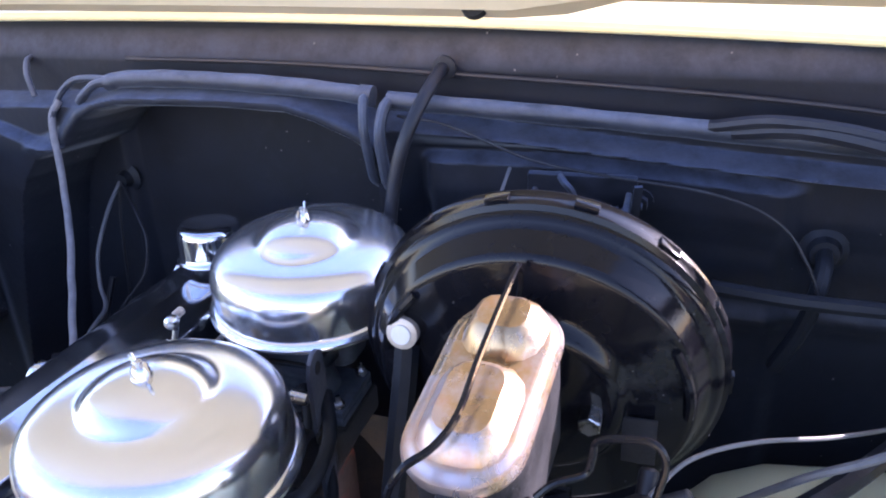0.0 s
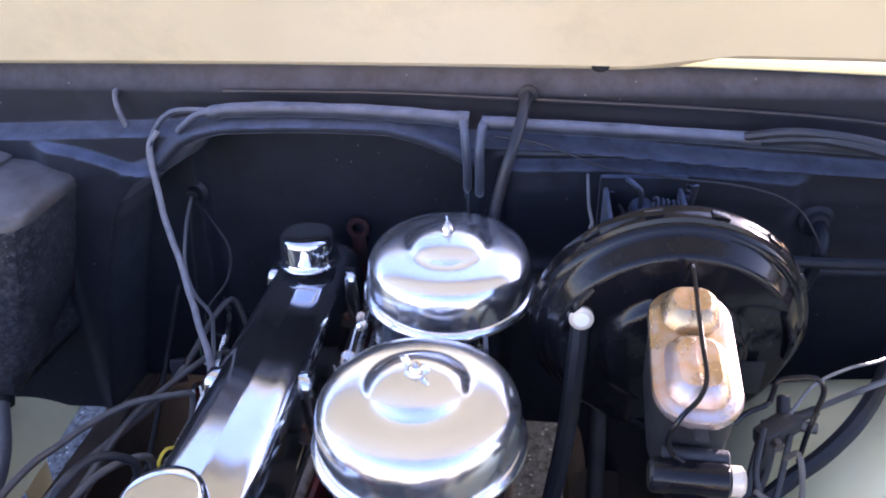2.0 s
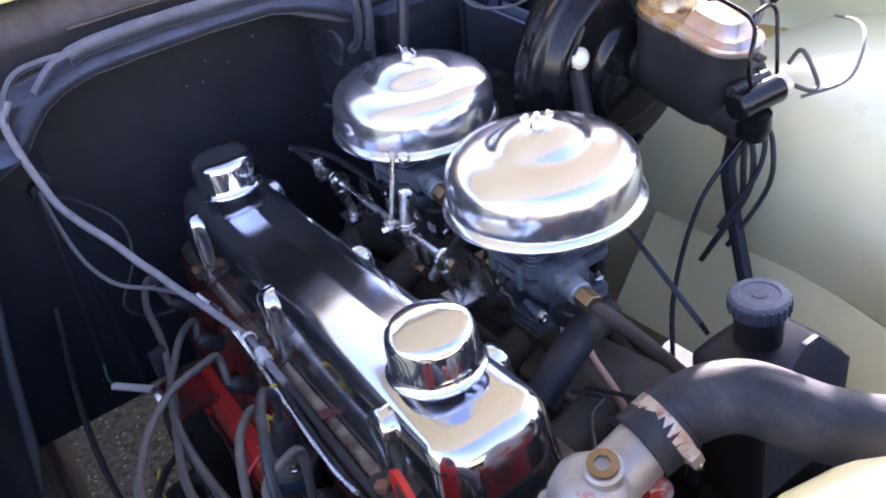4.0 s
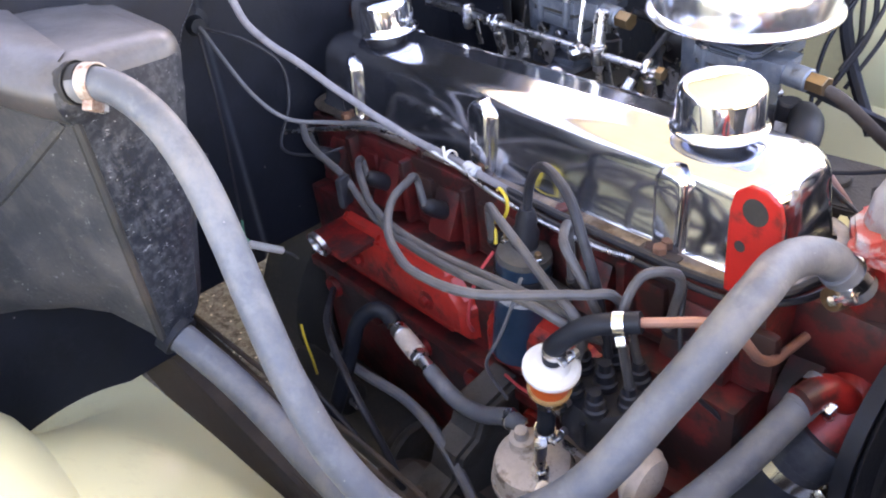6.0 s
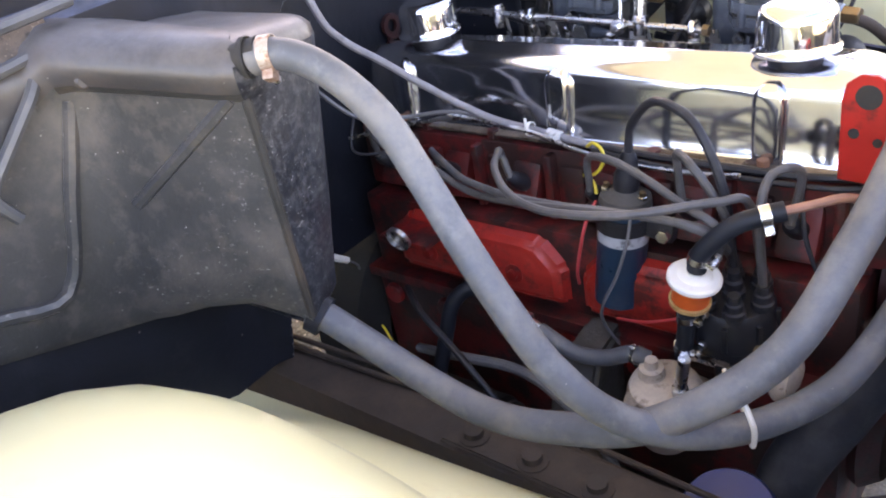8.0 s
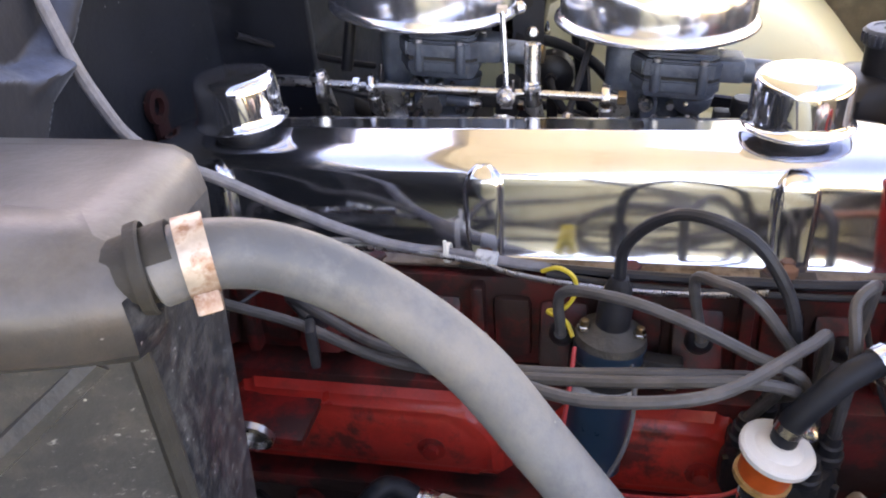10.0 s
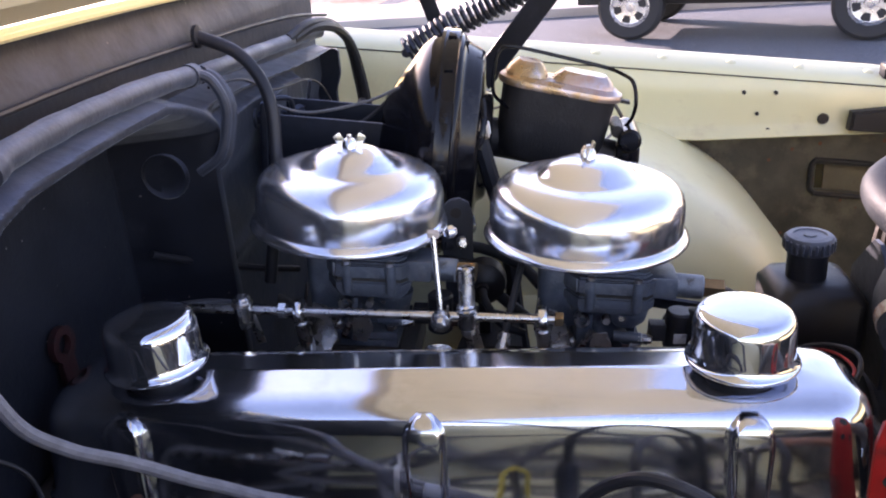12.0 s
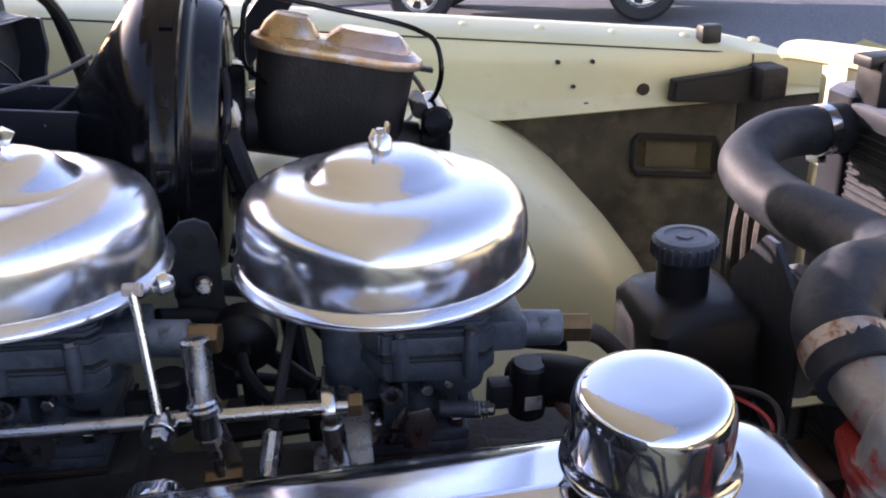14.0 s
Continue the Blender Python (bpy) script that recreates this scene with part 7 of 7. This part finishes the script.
solo("oil_filter", moved(lathe([(0, 0), (0.040, 0.002), (0.045, 0.010), (0.046, 0.10), (0.043, 0.106), (0, 0.108)], 32), pose(0.60, -0.225, 0.545, 25, 0, 0)), "oil_filter_blue", "blue spin-on oil filter low beside the block", "oil filter", at=(0.60, -0.225, 0.545))
mount = thing("engine_mount", "dusty grey cast engine mount bracket on the block", "engine mount", at=(0.39, -0.19, 0.57))
part("web", moved(outline_prism([(-0.118, 0.70), (-0.118, 0.56), (-0.255, 0.585), (-0.255, 0.605), (-0.225, 0.622), (-0.215, 0.650), (-0.190, 0.660), (-0.175, 0.690)], 0.372, 0.418, 0.006), Matrix(((0, 0, 1, 0), (1, 0, 0, 0), (0, 1, 0, 0), (0, 0, 0, 1)))), "cast_iron", mount)
part("foot", box((0.345, -0.285, 0.588), (0.445, -0.225, 0.606), 0.006), "cast_iron", mount)
part("bolt", nut((0.395, -0.262, 0.604), (0.395, -0.262, 0.620), 0.012), "rust", mount)

# ---- firewall wiring ----
lo = thing("cowl_harness", "black taped harness lying along the firewall ledge", "wiring harness", at=(0.08, 0.2, 1.2))
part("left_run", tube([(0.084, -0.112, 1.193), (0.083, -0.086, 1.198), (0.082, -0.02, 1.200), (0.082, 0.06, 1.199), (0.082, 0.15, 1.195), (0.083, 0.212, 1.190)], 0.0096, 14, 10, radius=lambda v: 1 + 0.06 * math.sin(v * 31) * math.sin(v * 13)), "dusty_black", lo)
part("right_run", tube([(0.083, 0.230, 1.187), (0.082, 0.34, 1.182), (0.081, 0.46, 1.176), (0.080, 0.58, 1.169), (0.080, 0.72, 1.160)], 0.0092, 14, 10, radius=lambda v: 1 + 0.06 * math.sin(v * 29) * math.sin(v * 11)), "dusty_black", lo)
part("upper_run", tube([(0.061, -0.10, 1.216), (0.061, 0.10, 1.216), (0.062, 0.30, 1.210), (0.063, 0.50, 1.202), (0.066, 0.66, 1.192), (0.075, 0.80, 1.176)], 0.0026, 8, 8), "wire_black", lo)
part("tape_end", tube([(0.083, 0.200, 1.191), (0.083, 0.214, 1.190)], 0.0112, 14, 4), "dusty_black", lo, "taped end of the left run")
part("drop", tube([(0.083, 0.206, 1.192), (0.100, 0.210, 1.186), (0.110, 0.213, 1.160), (0.105, 0.214, 1.132), (0.095, 0.213, 1.108), (0.072, 0.212, 1.092)], 0.0052, 10, 8), "dusty_black", lo)
part("drop", tube([(0.083, 0.234, 1.188), (0.098, 0.231, 1.182), (0.109, 0.229, 1.158), (0.104, 0.229, 1.128), (0.094, 0.228, 1.102), (0.070, 0.227, 1.086)], 0.0060, 10, 8), "dusty_black", lo)
part("branch", tube([(0.084, -0.105, 1.195), (0.086, -0.128, 1.192), (0.088, -0.148, 1.178), (0.088, -0.156, 1.170)], 0.0052, 10, 6), "dusty_black", lo)
cable("speedometer_cable", [(0.0655, 0.2833, 1.217), (0.1035, 0.2791, 1.201), (0.1282, 0.2706, 1.176), (0.1400, 0.2610, 1.145), (0.1410, 0.2520, 1.106), (0.138, 0.245, 1.063), (0.12, 0.23, 0.96)], 0.0068, "wire_black", "black cable curving down from a cowl grommet", "cable", segs=12)
gr = thing("cowl_grommet", "black rubber grommet in the cowl", "grommet", at=(0.064, 0.285, 1.216))
part("ring", moved(lathe([(0.006, 0), (0.012, 0), (0.012, 0.004), (0.008, 0.006), (0.006, 0.006)], 18, "x"), Matrix.Translation((0.062, 0.285, 1.217))), "hose_black", gr)
cable("washer_tube", [(0.046, -0.2450, 1.214), (0.060, -0.246, 1.210), (0.072, -0.240, 1.195), (0.078, -0.230, 1.172)], 0.0036, "dusty_black", "short black tube curving out of the cowl", "tube")
cable("cowl_wire", [(0.083, -0.100, 1.196), (0.080, -0.135, 1.197), (0.080, -0.165, 1.193), (0.086, -0.184, 1.177), (0.094, -0.196, 1.152)], 0.0040, "dusty_black", "black taped wires looping from the harness end over the recess edge", "wire")
bh = thing("bulkhead_grommet", "round black grommet in the recess wall", "grommet", at=(-0.005, -0.193, 1.042))
part("flange", moved(lathe([(0, 0.0), (0.020, 0), (0.020, 0.004), (0.012, 0.008), (0.009, 0.018), (0, 0.018)], 22, "x"), Matrix.Translation((-0.008, -0.193, 1.042))), "hose_black", bh)
rp = thing("recess_plug", "round pressed plug in the recess side wall", "plug", at=(0.036, 0.214, 1.091))
part("plug", moved(lathe([(0.010, 0.003), (0.018, 0.003), (0.023, 0.006), (0.025, 0.003), (0.025, 0), (0, 0), (0, 0.001), (0.010, 0.001)], 28, "y"), Matrix.Translation((0.036, 0.2105, 1.091)) @ Matrix.Rotation(radians(180), 4, "X")), "black_paint", rp)
cable("recess_rod", [(0.02, 0.177, 1.018), (0.05, 0.22, 0.99), (0.09, 0.28, 0.955), (0.12, 0.33, 0.93)], 0.0040, "wire_black", "thin black rod crossing the recess", "rod")
fl = thing("firewall_plug", "black wire plug through the firewall beside the booster", "plug", at=(0.05, 0.66, 1.05))
part("base", moved(lathe([(0, 0), (0.022, 0), (0.022, 0.004), (0.016, 0.008), (0.013, 0.016), (0, 0.016)], 26, "x"), Matrix.Translation((0.052, 0.652, 1.054))), "hose_black", fl)
part("stem", tube([(0.064, 0.652, 1.054), (0.090, 0.650, 1.050), (0.103, 0.646, 1.03), (0.100, 0.638, 0.99), (0.09, 0.62, 0.94)], 0.0080, 10, 6), "hose_black", fl)
cable("vacuum_line", [(0.085, 0.240, 1.172), (0.098, 0.30, 1.168), (0.100, 0.38, 1.140), (0.100, 0.46, 1.128), (0.100, 0.55, 1.118), (0.105, 0.605, 1.098), (0.112, 0.635, 1.06), (0.118, 0.650, 1.02)], 0.0015, "wire_black", "thin wire drooping across the firewall panel", "wire", "thin wires")
for y, z in ((0.391, 1.103), (0.445, 1.096), (0.4825, 1.097)):
    b = thing("firewall_stud", "black stud and nut on the firewall", "stud", m=pose(0.078, y, z, 0, 90, 0), group="firewall studs")
    part("washer", lathe([(0, -0.002), (0.013, -0.002), (0.013, 0.001), (0, 0.001)], 16), "black_paint", b)
    part("nut", lathe([(0, 0.001), (0.0085, 0.001), (0.0085, 0.009), (0.004, 0.009), (0.004, 0.02), (0, 0.02)], 6), "black_paint", b)
st = thing("firewall_bracket", "small bent black bracket on the firewall", "bracket", at=(0.08, 0.43, 1.11))
part("strap", tube([(0.085, 0.405, 1.122), (0.108, 0.415, 1.122), (0.112, 0.424, 1.112), (0.112, 0.424, 1.085)], 0.0035, 8, 5), "black_paint", st)
part("blade", moved(box((-0.002, -0.004, -0.02), (0.002, 0.004, 0.03), 0.001), pose(0.115, 0.482, 1.10, 0, 15, 20)), "black_paint", st)
part("spring", coil_tube([(0.105, 0.440, 1.095), (0.108, 0.470, 1.092)], 0.008, 0.002, 0.006), "black_paint", st)
cable("throttle_cable", [(0.06, 0.10, 0.995), (0.10, 0.13, 0.985), (0.15, 0.15, 0.965), (0.19, 0.16, 0.95)], 0.0046, "wire_black", "black throttle rod from the firewall", "rod")
cable("pedal_wire", [(0.10, 0.36, 1.13), (0.15, 0.36, 1.115), (0.22, 0.36, 1.125), (0.26, 0.355, 1.14)], 0.0018, "wire_grey", "thin wire running to the booster shell", "wire", "thin wires")
cable("pedal_wire", [(0.10, 0.40, 1.09), (0.16, 0.42, 1.075), (0.20, 0.44, 1.085), (0.245, 0.445, 1.12)], 0.0026, "wire_black", "black wire running to the booster shell", "wire", "thin wires")
cable("fender_cable", [(0.084, 0.56, 1.172), (0.100, 0.62, 1.180), (0.113, 0.70, 1.166), (0.120, 0.765, 1.130), (0.125, 0.80, 1.07), (0.13, 0.82, 0.98)], 0.0075, "wire_black", "black cable arching over the firewall end", "cable", "fender cables")
cable("fender_cable", [(0.084, 0.54, 1.176), (0.098, 0.60, 1.187), (0.108, 0.69, 1.176), (0.112, 0.770, 1.138), (0.112, 0.815, 1.07), (0.115, 0.84, 0.98)], 0.0060, "wire_black", "black cable arching over the firewall end", "cable", "fender cables")
cable("side_pipe", [(0.12, 0.555, 1.035), (0.13, 0.63, 1.035), (0.13, 0.72, 1.035), (0.12, 0.80, 1.03)], 0.0075, "hose_black", "black pipe running behind the booster", "pipe")
col = thing("steering_shaft", "black steering shaft sloping down from the firewall", "steering shaft", at=(0.2, 0.36, 0.7))
part("shaft", rod((0.05, 0.40, 0.86), (0.62, 0.36, 0.50), 0.011, 16, 0.002), "grime", col)
part("coupling", rod((0.40, 0.375, 0.64), (0.47, 0.370, 0.595), 0.026, 20, 0.004), "black_cast", col)
# added sheet that only darkens the open gap; no such part is known
solo("splash_shield", sheet(lambda x, v: (x, 0.150 + 0.115 * v, 0.62 - 0.03 * math.sin(3.1 * v) - 0.10 * smooth(x, 0.3, 0.0) + 0.03 * v), steps(0.02, 0.535, 12), steps(0, 1, 8), 0.003), "grime", "added dark sheet filling the gap between engine and frame rail", "shield", at=(0.26, 0.28, 0.60))
solo("steering_box", box((0.56, 0.30, 0.42), (0.70, 0.42, 0.56), 0.02), "grime", "greasy black steering box on the frame rail", "steering box", at=(0.63, 0.36, 0.42))
cable("carb_fuel_pipe", [(0.572, 0.148, 0.980), (0.590, 0.158, 0.968), (0.612, 0.176, 0.940), (0.635, 0.192, 0.912), (0.660, 0.195, 0.893)], 0.0062, "rust", "brown fuel pipe from the front carburettor inlet", "fuel pipe", segs=12)
strut = thing("pump_strut", "flat black steel strut behind the pump reservoir", "strut", at=(0.58, 0.27, 0.93))
part("bar", moved(box((-0.009, -0.0025, 0), (0.009, 0.0025, (Vector((0.60, 0.262, 0.905)) - Vector((0.42, 0.345, 0.90))).length), 0.001), Matrix.Translation((0.42, 0.345, 0.895)) @ Vector((0, 0, 1)).rotation_difference(Vector((0.18, -0.083, 0.005))).to_matrix().to_4x4()), "black_paint", strut)
cable("pcv_hose", [(0.592, 0.070, 0.930), (0.588, 0.095, 0.948), (0.575, 0.128, 0.950), (0.556, 0.160, 0.940), (0.545, 0.185, 0.925)], 0.0155, "hose_black", "fat black hose beside the front breather cap", "hose", segs=18)


# ---- a parked car across the road ----
def parked_car(m):
    c = thing("parked_car", "white off-road car parked across the road", "car", m=m)
    body = stacked([(0.52, 1.95, 0.80, 0.10), (0.60, 2.00, 0.84, 0.12), (0.98, 2.00, 0.86, 0.14), (1.08, 1.96, 0.84, 0.14)], 6, 0.0, 0.0)
    part("body", body, "car_white", c)
    part("cabin", stacked([(1.08, 1.05, 0.78, 0.12), (1.75, 0.95, 0.68, 0.14), (1.82, 0.85, 0.60, 0.14)], 6, -0.75, 0.0), "car_white", c)
    part("chassis", box((-1.9, -0.62, 0.36), (1.9, 0.62, 0.53), 0.03), "car_trim", c)
    for sx in (-1, 1):
        part("bumper", box((sx * 2.0 - 0.10, -0.80, 0.46), (sx * 2.0 + 0.14, 0.80, 0.66), 0.04), "car_trim", c)
    for side in (-1, 1):
        part("sill_step", box((-0.75, side * 0.80 - 0.06, 0.44), (0.75, side * 0.80 + 0.06, 0.50), 0.02), "car_trim", c)
        part("window", box((-1.55, side * 0.755 - 0.012, 1.16), (-0.85, side * 0.755 + 0.02, 1.60), 0.02), "car_glass", c)
        part("window", box((-0.75, side * 0.755 - 0.012, 1.16), (0.05, side * 0.755 + 0.02, 1.60), 0.02), "car_glass", c)
        for x in (-1.21, 1.21):
            arch = sheet(lambda a, k: (x + (0.44, 0.50, 0.50, 0.44)[k] * math.cos(a), side * (0.80, 0.80, 0.96, 0.96)[k], 0.40 + (0.44, 0.50, 0.50, 0.44)[k] * math.sin(a)), [radians(v) for v in steps(5, 175, 20)], list(range(4)), 0.01)
            part("fender_flare", arch, "car_trim", c)
            w = part("wheel", moved(lathe([(0.20, -0.10), (0.33, -0.115), (0.365, -0.09), (0.375, 0.0), (0.365, 0.09), (0.33, 0.115), (0.20, 0.10), (0.20, -0.10)], 40, "y"), Matrix.Translation((x, side * 0.80, 0.372))), "tyre", c, "black off-road tyre")
            at = Matrix.Translation((x, side * 0.80, 0.372)) @ Matrix.Diagonal((1, side, 1, 1))
            part("rim", moved(lathe([(0.215, -0.09), (0.222, 0.104), (0.208, 0.108), (0.190, 0.085), (0.110, 0.070), (0.0, 0.075)], 36, "y"), at), "alloy", w, "silver alloy wheel")
            for k in range(6):
                hole = outline_prism([(-0.030, 0.100), (0.030, 0.100), (0.048, 0.165), (0.030, 0.182), (-0.030, 0.182), (-0.048, 0.165)], 0.076, 0.092, 0.004)
                part("hole", moved(hole, at @ Matrix.Rotation(radians(60 * k + 15), 4, "Y") @ Matrix(((1, 0, 0, 0), (0, 0, 1, 0), (0, 1, 0, 0), (0, 0, 0, 1)))), "car_trim", w, "dark opening between the spokes")
            part("hub", moved(lathe([(0, 0.115), (0.05, 0.11), (0.06, 0.05), (0, 0.05)], 18, "y"), Matrix.Translation((x, side * 0.80, 0.372)) @ Matrix.Diagonal((1, side, 1, 1))), "alloy", w)
    return c


parked_car(pose(2.955, 9.445, -0.186, 0, 0, -19.8))
